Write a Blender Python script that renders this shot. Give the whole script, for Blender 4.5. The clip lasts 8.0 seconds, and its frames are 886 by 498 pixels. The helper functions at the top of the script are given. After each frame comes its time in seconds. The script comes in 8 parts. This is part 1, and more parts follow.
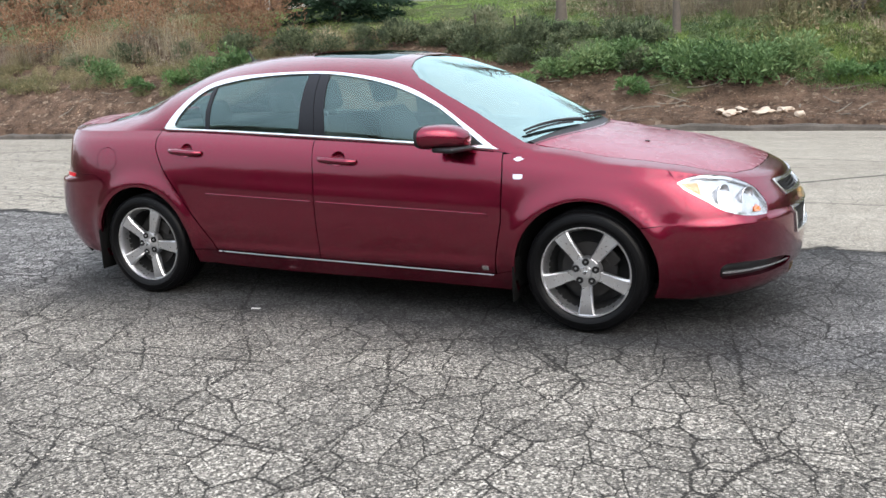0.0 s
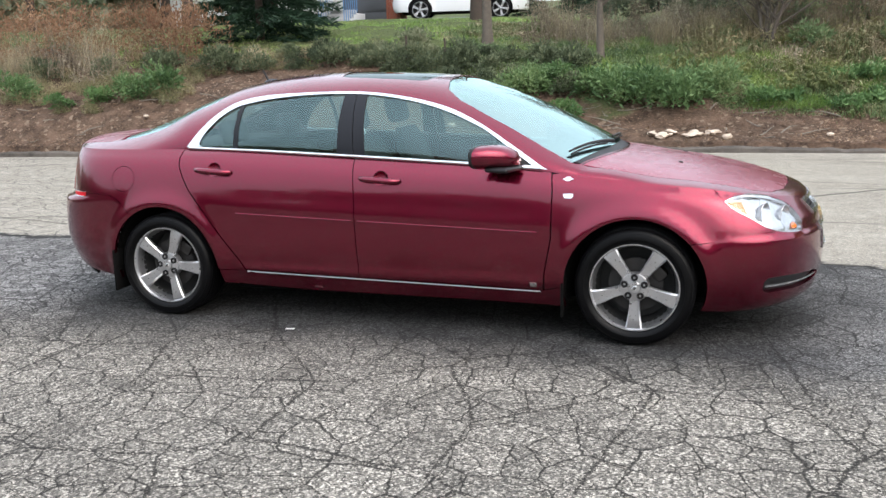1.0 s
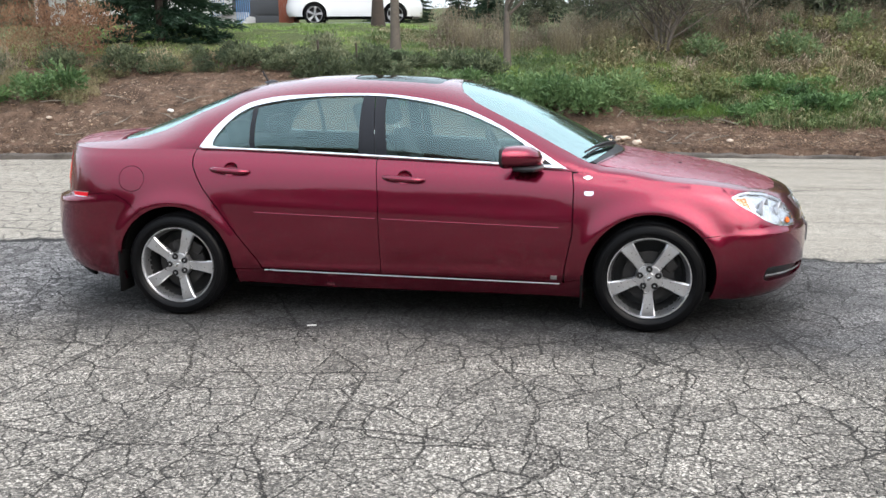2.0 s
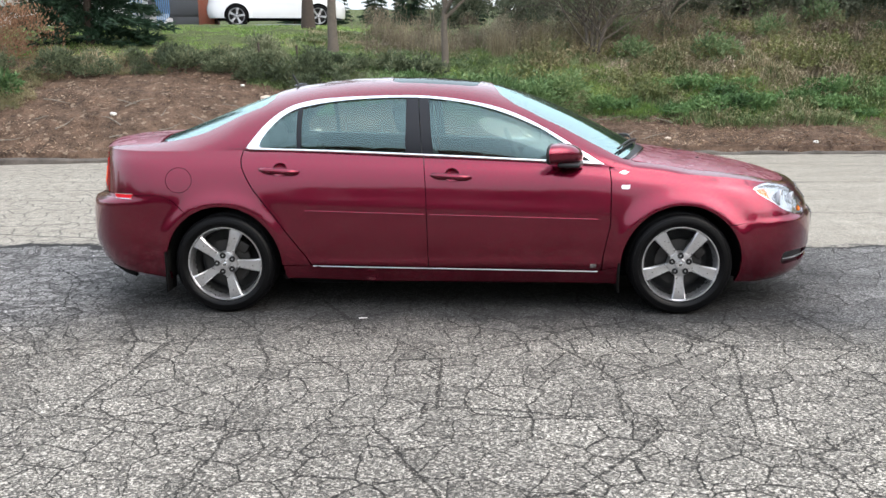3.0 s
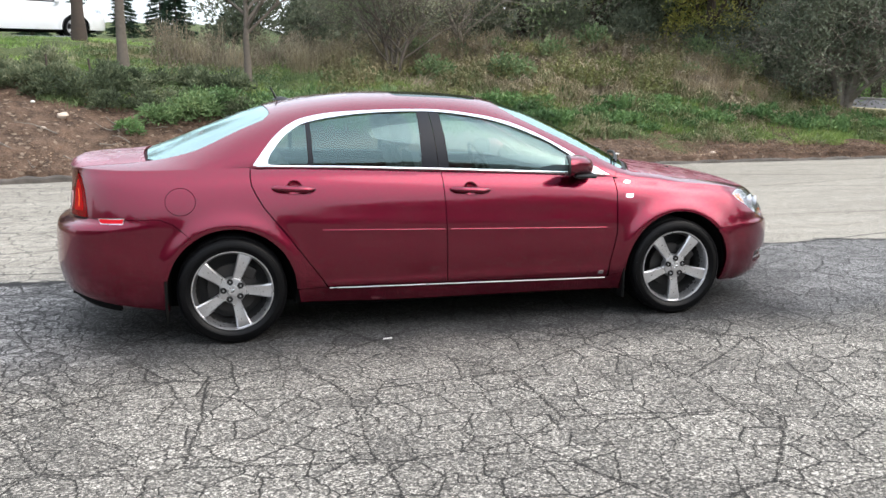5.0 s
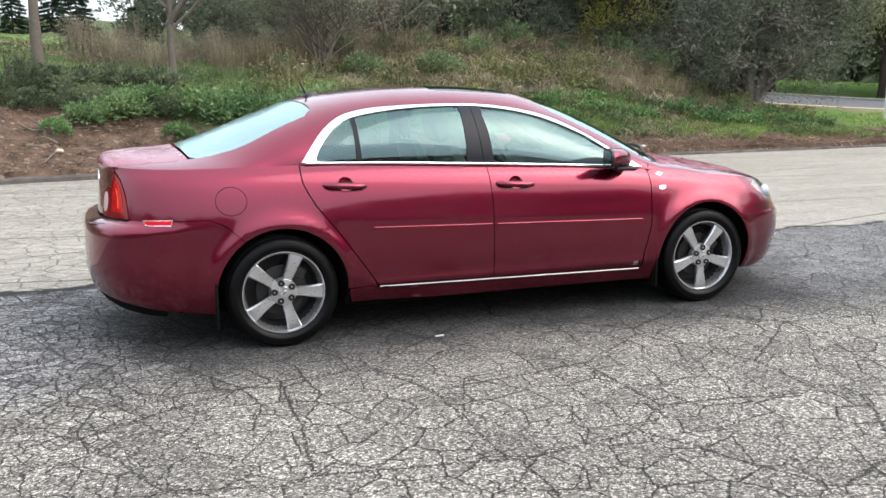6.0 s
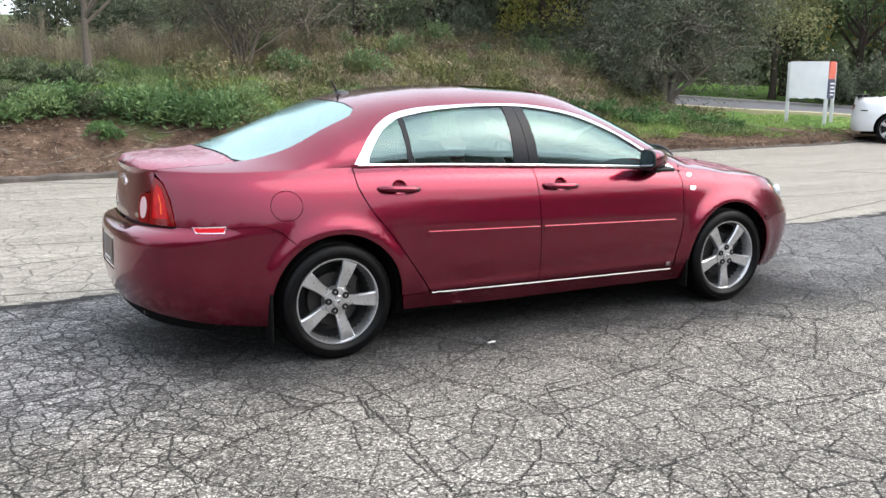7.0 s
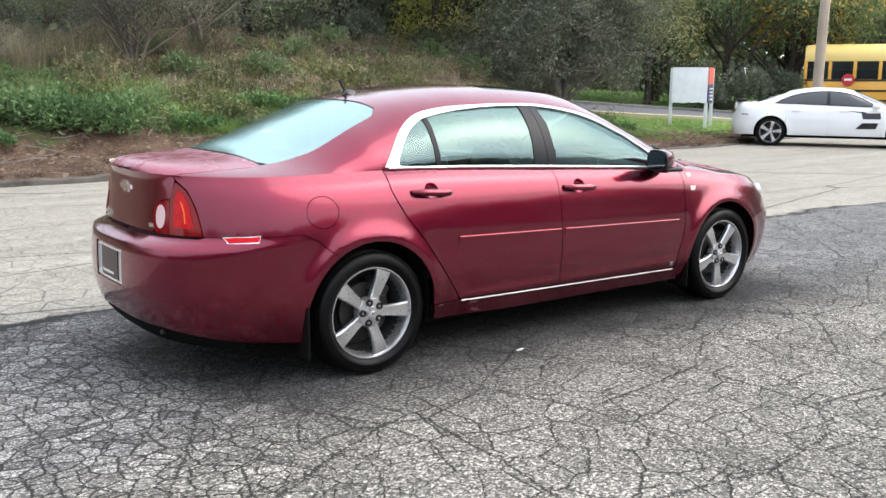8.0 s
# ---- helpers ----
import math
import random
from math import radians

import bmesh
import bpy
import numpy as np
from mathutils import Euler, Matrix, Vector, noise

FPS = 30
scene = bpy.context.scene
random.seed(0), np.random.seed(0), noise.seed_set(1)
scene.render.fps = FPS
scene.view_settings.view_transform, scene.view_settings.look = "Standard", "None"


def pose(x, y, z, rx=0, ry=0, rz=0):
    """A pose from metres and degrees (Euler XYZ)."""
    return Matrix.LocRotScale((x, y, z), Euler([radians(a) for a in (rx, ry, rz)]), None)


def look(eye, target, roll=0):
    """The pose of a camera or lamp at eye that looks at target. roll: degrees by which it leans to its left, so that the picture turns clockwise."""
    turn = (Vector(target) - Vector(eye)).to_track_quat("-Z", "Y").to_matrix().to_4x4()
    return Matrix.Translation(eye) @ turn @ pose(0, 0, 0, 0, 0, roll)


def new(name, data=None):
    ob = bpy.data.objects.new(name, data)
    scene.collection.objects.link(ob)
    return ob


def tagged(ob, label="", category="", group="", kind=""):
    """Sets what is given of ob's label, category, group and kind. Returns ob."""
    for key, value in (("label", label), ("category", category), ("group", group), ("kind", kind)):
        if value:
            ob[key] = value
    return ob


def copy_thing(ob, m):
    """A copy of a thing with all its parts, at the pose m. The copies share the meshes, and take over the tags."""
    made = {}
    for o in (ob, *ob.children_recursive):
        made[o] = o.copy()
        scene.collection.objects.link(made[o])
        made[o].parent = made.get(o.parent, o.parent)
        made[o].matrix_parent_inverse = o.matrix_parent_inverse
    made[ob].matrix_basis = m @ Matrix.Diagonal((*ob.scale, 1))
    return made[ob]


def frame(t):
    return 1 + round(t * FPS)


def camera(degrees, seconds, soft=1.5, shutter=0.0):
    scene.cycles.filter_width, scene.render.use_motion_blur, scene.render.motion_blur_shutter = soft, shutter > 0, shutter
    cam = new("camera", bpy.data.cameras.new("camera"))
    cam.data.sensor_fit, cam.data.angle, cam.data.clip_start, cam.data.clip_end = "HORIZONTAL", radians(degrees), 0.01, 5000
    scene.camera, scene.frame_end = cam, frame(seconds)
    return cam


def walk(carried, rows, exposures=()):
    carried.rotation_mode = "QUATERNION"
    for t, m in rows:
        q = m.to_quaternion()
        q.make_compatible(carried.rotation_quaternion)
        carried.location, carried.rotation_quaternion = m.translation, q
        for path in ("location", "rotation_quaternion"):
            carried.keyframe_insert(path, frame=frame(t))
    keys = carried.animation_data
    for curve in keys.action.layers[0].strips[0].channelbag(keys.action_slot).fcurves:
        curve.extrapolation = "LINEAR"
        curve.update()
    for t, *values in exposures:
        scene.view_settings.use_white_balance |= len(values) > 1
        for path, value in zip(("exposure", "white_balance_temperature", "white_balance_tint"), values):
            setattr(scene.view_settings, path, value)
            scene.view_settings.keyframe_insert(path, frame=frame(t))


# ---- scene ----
cam = camera(52.3, 8.0)
PATH = [
    (0, (2.636, -5.163, 1.475), (1.816, -3.393, 1.033), -2.5),
    (0.5, (2.27, -5.382, 1.495), (1.563, -3.564, 1.052), -1.8),
    (1, (1.877, -5.543, 1.512), (1.28, -3.678, 1.105), -1.5),
    (1.2, (1.728, -5.632, 1.5), (1.192, -3.746, 1.104), -1.3),
    (2.3, (0.837, -6.071, 1.518), (0.58, -4.129, 1.118), -0.4),
    (2.5, (0.671, -6.148, 1.514), (0.452, -4.2, 1.116), -0.5),
    (3, (0.263, -6.358, 1.535), (0.155, -4.401, 1.137), -0.6),
    (3.5, (-0.176, -6.331, 1.514), (-0.125, -4.373, 1.112), -0.1),
    (4, (-0.597, -6.341, 1.514), (-0.402, -4.388, 1.128), -0.1),
    (4.5, (-1.042, -6.311, 1.541), (-0.703, -4.376, 1.169), -0.5),
    (4.7, (-1.209, -6.241, 1.518), (-0.815, -4.315, 1.15), -0.4),
    (5.8, (-2.217, -5.921, 1.516), (-1.547, -4.073, 1.151), 0.0),
    (6, (-2.371, -5.822, 1.499), (-1.666, -3.987, 1.13), -0.3),
    (6.5, (-2.756, -5.519, 1.505), (-1.964, -3.719, 1.138), -0.3),
    (7, (-3.174, -5.273, 1.494), (-2.24, -3.543, 1.125), 0.2),
    (7.5, (-3.513, -4.966, 1.47), (-2.449, -3.311, 1.108), 0.0),
    (8, (-3.811, -4.607, 1.452), (-2.627, -3.035, 1.096), 0.4),
]
walk(cam, [(t, look(eye, target, roll)) for t, eye, target, roll in PATH],
     exposures=((0.0, 0.0), (3.0, 0.07), (6.0, 0.14), (8.0, 0.16)))

# ---- world, sun, exposure ----
def build_world():
    w = bpy.data.worlds.new("overcast_sky")
    scene.world = w
    w.use_nodes = True
    nt = w.node_tree
    nt.nodes.clear()
    out = nt.nodes.new("ShaderNodeOutputWorld")
    bg = nt.nodes.new("ShaderNodeBackground")
    sky = nt.nodes.new("ShaderNodeTexSky")
    sky.sky_type = "NISHITA"
    sky.sun_disc = False
    sky.sun_elevation, sky.sun_rotation = radians(42), radians(128)
    sky.air_density, sky.dust_density, sky.ozone_density = 1.0, 4.0, 1.0
    grey = nt.nodes.new("ShaderNodeMix")
    grey.data_type = "RGBA"
    grey.inputs[0].default_value = 0.60
    grey.inputs[7].default_value = (8.4, 9.0, 9.8, 1)
    nt.links.new(sky.outputs[0], grey.inputs[6])
    # cloud light grows from the horizon to the zenith
    sep = nt.nodes.new("ShaderNodeSeparateXYZ")
    nt.links.new(nt.nodes.new("ShaderNodeTexCoord").outputs["Generated"], sep.inputs[0])
    climb = nt.nodes.new("ShaderNodeMapRange")
    for i, v in enumerate((0.0, 0.7, 0.75, 1.40)):
        climb.inputs[i + 1].default_value = v
    nt.links.new(sep.outputs[2], climb.inputs[0])
    cloud = nt.nodes.new("ShaderNodeVectorMath")
    cloud.operation = "SCALE"
    nt.links.new(grey.outputs[2], cloud.inputs[0])
    nt.links.new(climb.outputs[0], cloud.inputs["Scale"])
    nt.links.new(cloud.outputs[0], bg.inputs[0])
    bg.inputs[1].default_value = 0.235
    nt.links.new(bg.outputs[0], out.inputs[0])
    sun = new("sun", bpy.data.lights.new("sun", "SUN"))
    sun.data.energy, sun.data.angle, sun.data.color = 1.35, radians(60), (1.0, 0.97, 0.92)
    sun.matrix_world = look((17.5, -13.7, 20), (0, 0, 0))


build_world()


# ---- materials ----
class Mat:
    """A short way to write node materials."""
    def __init__(self, name):
        self.m = bpy.data.materials.new(name)
        self.m.use_nodes = True
        self.nt = self.m.node_tree
        self.b = self.nt.nodes["Principled BSDF"]
        self.geo = None

    def n(self, kind, **kw):
        nd = self.nt.nodes.new("ShaderNode" + kind)
        if "feature" in kw:
            nd.feature = kw["feature"]
        if "operation" in kw:
            nd.operation = kw["operation"]
        if "data_type" in kw:
            nd.data_type = kw["data_type"]
        if "blend_type" in kw:
            nd.blend_type = kw["blend_type"]
        return nd

    def link(self, a, b):
        self.nt.links.new(a, b)

    def put(self, sock, v):
        if hasattr(v, "is_linked"):
            self.link(v, sock)
        else:
            sock.default_value = v

    def pos(self, world=True):
        if world:
            return self.n("NewGeometry").outputs["Position"]
        return self.n("TexCoord").outputs["Object"]

    def scaled(self, vec, s):
        v = self.n("VectorMath", operation="MULTIPLY")
        self.link(vec, v.inputs[0])
        v.inputs[1].default_value = s
        return v.outputs[0]

    def noise(self, vec, scale, detail=4, rough=0.55):
        t = self.n("TexNoise")
        self.link(vec, t.inputs["Vector"])
        t.inputs["Scale"].default_value, t.inputs["Detail"].default_value, t.inputs["Roughness"].default_value = scale, detail, rough
        return t.outputs["Fac"]

    def noisec(self, vec, scale, detail=3):
        t = self.n("TexNoise")
        self.link(vec, t.inputs["Vector"])
        t.inputs["Scale"].default_value, t.inputs["Detail"].default_value = scale, detail
        return t.outputs["Color"]

    def voro(self, vec, scale, feature="F1", out="Distance", rnd=1.0):
        t = self.n("TexVoronoi", feature=feature)
        self.link(vec, t.inputs["Vector"])
        t.inputs["Scale"].default_value = scale
        t.inputs["Randomness"].default_value = rnd
        if feature == "DISTANCE_TO_EDGE":
            t.voronoi_dimensions = "2D"
        return t.outputs[out]

    def ramp(self, fac, *stops):
        r = self.n("ValToRGB")
        self.link(fac, r.inputs[0])
        el = r.color_ramp.elements
        while len(el) < len(stops):
            el.new(0.5)
        for e, (p, c) in zip(el, stops):
            e.position = p
            e.color = (c, c, c, 1) if isinstance(c, (int, float)) else (*c, 1)
        return r.outputs[0]

    def remap(self, v, a, b, c, d):
        r = self.n("MapRange")
        self.link(v, r.inputs[0])
        for i, k in enumerate((a, b, c, d)):
            r.inputs[i + 1].default_value = k
        return r.outputs[0]

    def math(self, op, a, b=0.0):
        r = self.n("Math", operation=op)
        self.put(r.inputs[0], a)
        self.put(r.inputs[1], b)
        return r.outputs[0]

    def mix(self, fac, a, b, blend="MIX"):
        r = self.n("Mix", data_type="RGBA", blend_type=blend)
        self.put(r.inputs[0], fac)
        for s, v in ((r.inputs[6], a), (r.inputs[7], b)):
            if isinstance(v, tuple):
                v = (*v, 1) if len(v) == 3 else v
            self.put(s, v)
        return r.outputs[2]

    def bump(self, height, strength=0.3, dist=0.01):
        r = self.n("Bump")
        r.inputs["Strength"].default_value, r.inputs["Distance"].default_value = strength, dist
        self.link(height, r.inputs["Height"])
        self.link(r.outputs[0], self.b.inputs["Normal"])

    def set(self, **kw):
        for k, v in kw.items():
            s = self.b.inputs[k.replace("_", " ")]
            if isinstance(v, tuple) and len(v) == 3:
                v = (*v, 1)
            self.put(s, v)
        return self.m


def plain(name, col, rough=0.5, metal=0.0, grain=0.0, scale=60, **kw):
    """A small-part material with a touch of uneven tone and gloss."""
    k = Mat(name)
    p = k.pos(False)
    nz = k.noise(p, scale, 3)
    lo = tuple(c * (1 - grain) for c in col)
    hi = tuple(min(1, c * (1 + grain)) for c in col)
    k.set(Base_Color=k.mix(nz, lo, hi) if grain else col, Roughness=k.remap(nz, 0.3, 0.7, rough * 0.88, min(1, rough * 1.12)), Metallic=metal, **kw)
    return k.m


def car_paint(name, col, dark, beads=False):
    k = Mat(name)
    p = k.pos(False)
    flake = k.voro(p, 900, out="Color")
    tone = k.noise(p, 1.3, 3)
    base = k.mix(k.math("MULTIPLY", tone, 0.5), col, dark)
    dirt = k.noise(p, 7, 5)
    k.set(Base_Color=k.mix(0.10, base, flake, "OVERLAY"), Metallic=0.95, Roughness=0.27, Coat_Weight=1.0, Coat_Roughness=k.remap(dirt, 0.40, 0.75, 0.06, 0.14), Coat_IOR=1.5)
    # the slight waviness of sprayed lacquer
    wave = k.noise(p, 34, 2, 0.4)
    r = k.n("Bump")
    r.inputs["Strength"].default_value, r.inputs["Distance"].default_value = 0.05, 0.002
    k.link(wave, r.inputs["Height"])
    k.link(r.outputs[0], k.b.inputs["Coat Normal"])
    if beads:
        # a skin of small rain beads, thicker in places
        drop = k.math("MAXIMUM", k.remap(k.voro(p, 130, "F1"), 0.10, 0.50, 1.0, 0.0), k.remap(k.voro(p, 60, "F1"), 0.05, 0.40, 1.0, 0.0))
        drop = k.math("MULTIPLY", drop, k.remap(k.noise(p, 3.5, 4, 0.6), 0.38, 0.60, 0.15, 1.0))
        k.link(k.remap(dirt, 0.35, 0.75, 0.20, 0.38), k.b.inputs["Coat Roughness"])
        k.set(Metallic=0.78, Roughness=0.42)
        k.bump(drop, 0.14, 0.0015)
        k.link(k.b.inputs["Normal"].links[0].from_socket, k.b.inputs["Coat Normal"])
    return k.m


def glass_mat(name, tint, rough=0.0, alpha=0.25, ior=1.75, shine=(0.72, 0.97, 0.95)):
    """Thin tinted pane: clear pass-through and a sharp reflection by Fresnel."""
    m = bpy.data.materials.new(name)
    m.use_nodes = True
    nt = m.node_tree
    nt.nodes.clear()
    out = nt.nodes.new("ShaderNodeOutputMaterial")
    tr = nt.nodes.new("ShaderNodeBsdfTransparent")
    tr.inputs[0].default_value = (*tint, 1)
    gl = nt.nodes.new("ShaderNodeBsdfGlossy")
    gl.inputs["Color"].default_value = (*shine, 1)
    gl.inputs["Roughness"].default_value = rough
    # Schlick's rule, the same from both sides of the pane
    fr = nt.nodes.new("ShaderNodeLayerWeight")
    fr.inputs["Blend"].default_value = 0.5
    f0 = ((ior - 1) / (ior + 1)) ** 2
    power = nt.nodes.new("ShaderNodeMath")
    power.operation = "POWER"
    power.inputs[1].default_value = 5.0
    boost = nt.nodes.new("ShaderNodeMath")
    boost.operation = "MULTIPLY_ADD"
    boost.inputs[1].default_value, boost.inputs[2].default_value = 1.0 - f0, alpha + 1.2 * f0
    boost.use_clamp = True
    nt.links.new(fr.outputs["Facing"], power.inputs[0])
    mx = nt.nodes.new("ShaderNodeMixShader")
    nt.links.new(power.outputs[0], boost.inputs[0])
    nt.links.new(boost.outputs[0], mx.inputs[0])
    nt.links.new(tr.outputs[0], mx.inputs[1])
    nt.links.new(gl.outputs[0], mx.inputs[2])
    nt.links.new(mx.outputs[0], out.inputs[0])
    return m


def leaf_mat(name, *cols, rough=0.6):
    """Leaves that differ from one to the next, with light coming through."""
    k = Mat(name)
    rnd = k.n("NewGeometry").outputs["Random Per Island"]
    big = k.noise(k.pos(), 0.75, 4, 0.6)
    stops = [(i / max(1, len(cols) - 1), tuple(1.3 * v for v in c)) for i, c in enumerate(cols)]
    col = k.ramp(k.math("ADD", k.math("MULTIPLY", rnd, 0.40), k.remap(big, 0.3, 0.7, -0.12, 0.66)), *stops)
    k.set(Base_Color=col, Roughness=rough, Specular_IOR_Level=0.3)
    tl = k.n("BsdfTranslucent")
    k.link(col, tl.inputs[0])
    mx = k.n("MixShader")
    mx.inputs[0].default_value = 0.28
    k.link(k.b.outputs[0], mx.inputs[1])
    k.link(tl.outputs[0], mx.inputs[2])
    k.link(mx.outputs[0], k.nt.nodes["Material Output"].inputs[0])
    return k.m


def meadow_mat():
    """Matted hillside grass: green, straw and brown in drifts."""
    k = Mat("matted_hill_grass")
    p = k.pos()
    rnd = k.n("NewGeometry").outputs["Random Per Island"]
    sep = k.n("SeparateXYZ")
    k.link(p, sep.inputs[0])
    drift = k.math("ADD", k.math("MULTIPLY", k.noise(p, 0.55, 4, 0.6), 0.6), k.math("MULTIPLY", k.noise(p, 1.9, 4, 0.6), 0.4))
    # straw gains on green up the slope and eastward
    up = k.math("ADD", k.remap(sep.outputs[1], 10.8, 15.0, -0.13, 0.12), k.remap(sep.outputs[0], 1.0, 5.0, -0.20, 0.02))
    f = k.math("ADD", k.math("ADD", drift, up), k.remap(rnd, 0.0, 1.0, -0.035, 0.105))
    green = k.mix(rnd, (0.12, 0.180, 0.070), (0.28, 0.36, 0.16))
    straw = k.mix(rnd, (0.32, 0.26, 0.165), (0.58, 0.49, 0.34))
    brown = k.mix(rnd, (0.22, 0.175, 0.13), (0.44, 0.36, 0.28))
    olive = k.mix(rnd, (0.21, 0.210, 0.105), (0.42, 0.40, 0.22))
    col = k.mix(k.remap(f, 0.43, 0.48, 0, 1), green, olive)
    col = k.mix(k.remap(f, 0.49, 0.55, 0, 1), col, straw)
    col = k.mix(k.remap(f, 0.60, 0.66, 0, 1), col, brown)
    k.set(Base_Color=k.mix(1.0, col, (0.80, 0.80, 0.80), "MULTIPLY"), Roughness=0.7, Specular_IOR_Level=0.25)
    return k.m


def asphalt_mat():
    k = Mat("old_asphalt")
    p = k.pos()
    sep = k.n("SeparateXYZ")
    k.link(p, sep.inputs[0])
    x, y = sep.outputs[0], sep.outputs[1]
    wob = k.noise(p, 1.1, 4)
    fine_wob = k.noise(p, 9.0, 3)
    yy = k.math("ADD", y, k.math("ADD", k.remap(wob, 0.3, 0.7, -0.16, 0.16), k.remap(fine_wob, 0.3, 0.7, -0.04, 0.04)))
    far = k.remap(yy, 1.25, 1.42, 0.0, 1.0)
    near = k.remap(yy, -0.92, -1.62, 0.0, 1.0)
    # crack networks, bent by noise
    warp = k.n("VectorMath", operation="MULTIPLY_ADD")
    k.link(k.noisec(p, 2.6, 1), warp.inputs[0])
    warp.inputs[1].default_value = (0.07, 0.07, 0)
    warp2 = k.n("VectorMath", operation="MULTIPLY_ADD")
    k.link(k.noisec(p, 20.0, 3), warp2.inputs[0])
    warp2.inputs[1].default_value = (0.034, 0.034, 0)
    k.link(p, warp2.inputs[2])
    k.link(warp2.outputs[0], warp.inputs[2])
    flat = k.scaled(warp.outputs[0], (1, 1, 0))
    c1 = k.voro(flat, 4.4, "DISTANCE_TO_EDGE")
    c2 = k.voro(k.scaled(flat, (1.0, 1.15, 0)), 10.0, "DISTANCE_TO_EDGE")
    c3 = k.voro(flat, 1.15, "DISTANCE_TO_EDGE")

    def slab(scale, squash=1.0):
        """A tone of its own for each block between the cracks."""
        t = k.n("TexVoronoi", feature="F1")
        t.voronoi_dimensions = "2D"
        k.link(k.scaled(flat, (1.0, squash, 0)), t.inputs["Vector"])
        t.inputs["Scale"].default_value = scale
        s = k.n("SeparateColor")
        k.link(t.outputs["Color"], s.inputs[0])
        return s.outputs[0]
    breakup = k.noise(p, 1.7, 4, 0.6)
    blot = k.noise(p, 5.5, 5, 0.7)
    ragged = k.noise(p, 75, 3, 0.7)
    jag = k.remap(ragged, 0.3, 0.7, -0.016, 0.016)
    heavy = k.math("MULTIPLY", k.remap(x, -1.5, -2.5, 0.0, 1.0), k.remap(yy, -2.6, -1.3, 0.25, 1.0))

    def fissure(dist, width):
        """1 in the bed of a crack, falling to 0 past its ragged lips."""
        c = k.n("Clamp")
        k.link(k.math("MULTIPLY", k.math("SUBTRACT", 1.0, k.math("DIVIDE", k.math("ADD", dist, jag), k.math("MAXIMUM", width, 0.001))), 2.2), c.inputs[0])
        return c.outputs[0]
    crack1 = fissure(c1, k.remap(breakup, 0.34, 0.62, 0.008, 0.036))
    crack2 = fissure(c2, k.math("MAXIMUM", k.remap(blot, 0.44, 0.60, 0.0, 0.050), k.math("MULTIPLY", heavy, 0.072)))
    crack3 = fissure(c3, k.remap(breakup, 0.34, 0.64, 0.004, 0.014))
    crack = k.math("MULTIPLY", k.math("MAXIMUM", k.math("MAXIMUM", crack1, crack2), crack3), k.remap(far, 0, 1, 1.0, 0.0))
    # chippings
    stone = k.voro(p, 118, out="Color")
    sg = k.n("SeparateColor")
    k.link(stone, sg.inputs[0])
    chip = k.ramp(sg.outputs[0], (0.0, 0.030), (0.42, 0.13), (0.74, 0.34), (1.0, 0.76))
    grit = k.noise(p, 260, 2)
    chip2 = k.mix(k.remap(grit, 0.35, 0.65, 0, 0.45), chip, k.ramp(grit, (0.35, 0.06), (0.65, 0.48)))
    patch = k.noise(p, 0.8, 5, 0.6)
    warm = k.mix(k.remap(patch, 0.3, 0.7, 0, 1), (0.81, 0.745, 0.65), (1.28, 1.185, 1.03))
    neartone = k.mix(1.0, chip2, warm, "MULTIPLY")
    # older dark asphalt, deepened further to stand for shade under and beside the car
    shaded_patch = k.mix(k.remap(patch, 0.35, 0.65, 0, 1), k.mix(0.20, (0.020, 0.019, 0.018), chip, "MIX"), k.mix(0.12, (0.014, 0.0135, 0.013), chip, "MIX"))
    clump = k.noise(p, 42, 4, 0.75)
    neartone = k.mix(k.remap(clump, 0.41, 0.49, 0.82, 0.0), neartone, (0.050, 0.048, 0.045))
    neartone = k.mix(k.remap(blot, 0.30, 0.46, 0.30, 0.0), neartone, (0.07, 0.067, 0.062))
    # the dark patch, with the car's shade painted in, ends a little way past the parked car
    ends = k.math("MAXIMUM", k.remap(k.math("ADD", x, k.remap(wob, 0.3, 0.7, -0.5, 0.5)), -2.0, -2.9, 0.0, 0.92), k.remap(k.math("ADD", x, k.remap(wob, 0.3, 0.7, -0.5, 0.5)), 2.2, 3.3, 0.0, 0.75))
    shaded_patch = k.mix(ends, shaded_patch, k.mix(1.0, chip2, (0.84, 0.81, 0.78), "MULTIPLY"))
    streak = k.noise(k.scaled(p, (0.22, 2.2, 1)), 1.0, 5, 0.65)
    fartone = k.mix(k.remap(streak, 0.3, 0.7, 0, 1), (0.285, 0.258, 0.212), (0.47, 0.430, 0.358))
    fartone = k.mix(k.remap(grit, 0.3, 0.7, 0.10, 0.62), fartone, k.mix(1.0, chip, (1.35, 1.24, 1.06), "MULTIPLY"))
    fartone = k.mix(k.remap(blot, 0.30, 0.50, 0.40, 0.0), fartone, (0.15, 0.14, 0.125))
    fc = k.math("SUBTRACT", 1.0, k.math("DIVIDE", c1, k.math("ADD", k.remap(breakup, 0.36, 0.70, 0.004, 0.026), k.remap(x, -1.0, -3.0, 0.0, 0.050))))
    fcc = k.n("Clamp")
    k.link(fc, fcc.inputs[0])
    fartone = k.mix(k.math("MULTIPLY", fcc.outputs[0], 0.9), fartone, (0.09, 0.085, 0.075))
    # long joints and tar lines of the far lane
    lines = k.voro(k.scaled(warp.outputs[0], (0.10, 0.55, 0)), 1.0, "DISTANCE_TO_EDGE")
    tar = k.math("MULTIPLY", k.remap(lines, 0.003, 0.008, 0.7, 0.0), far)
    col = k.mix(near, shaded_patch, neartone)
    col = k.mix(far, col, fartone)
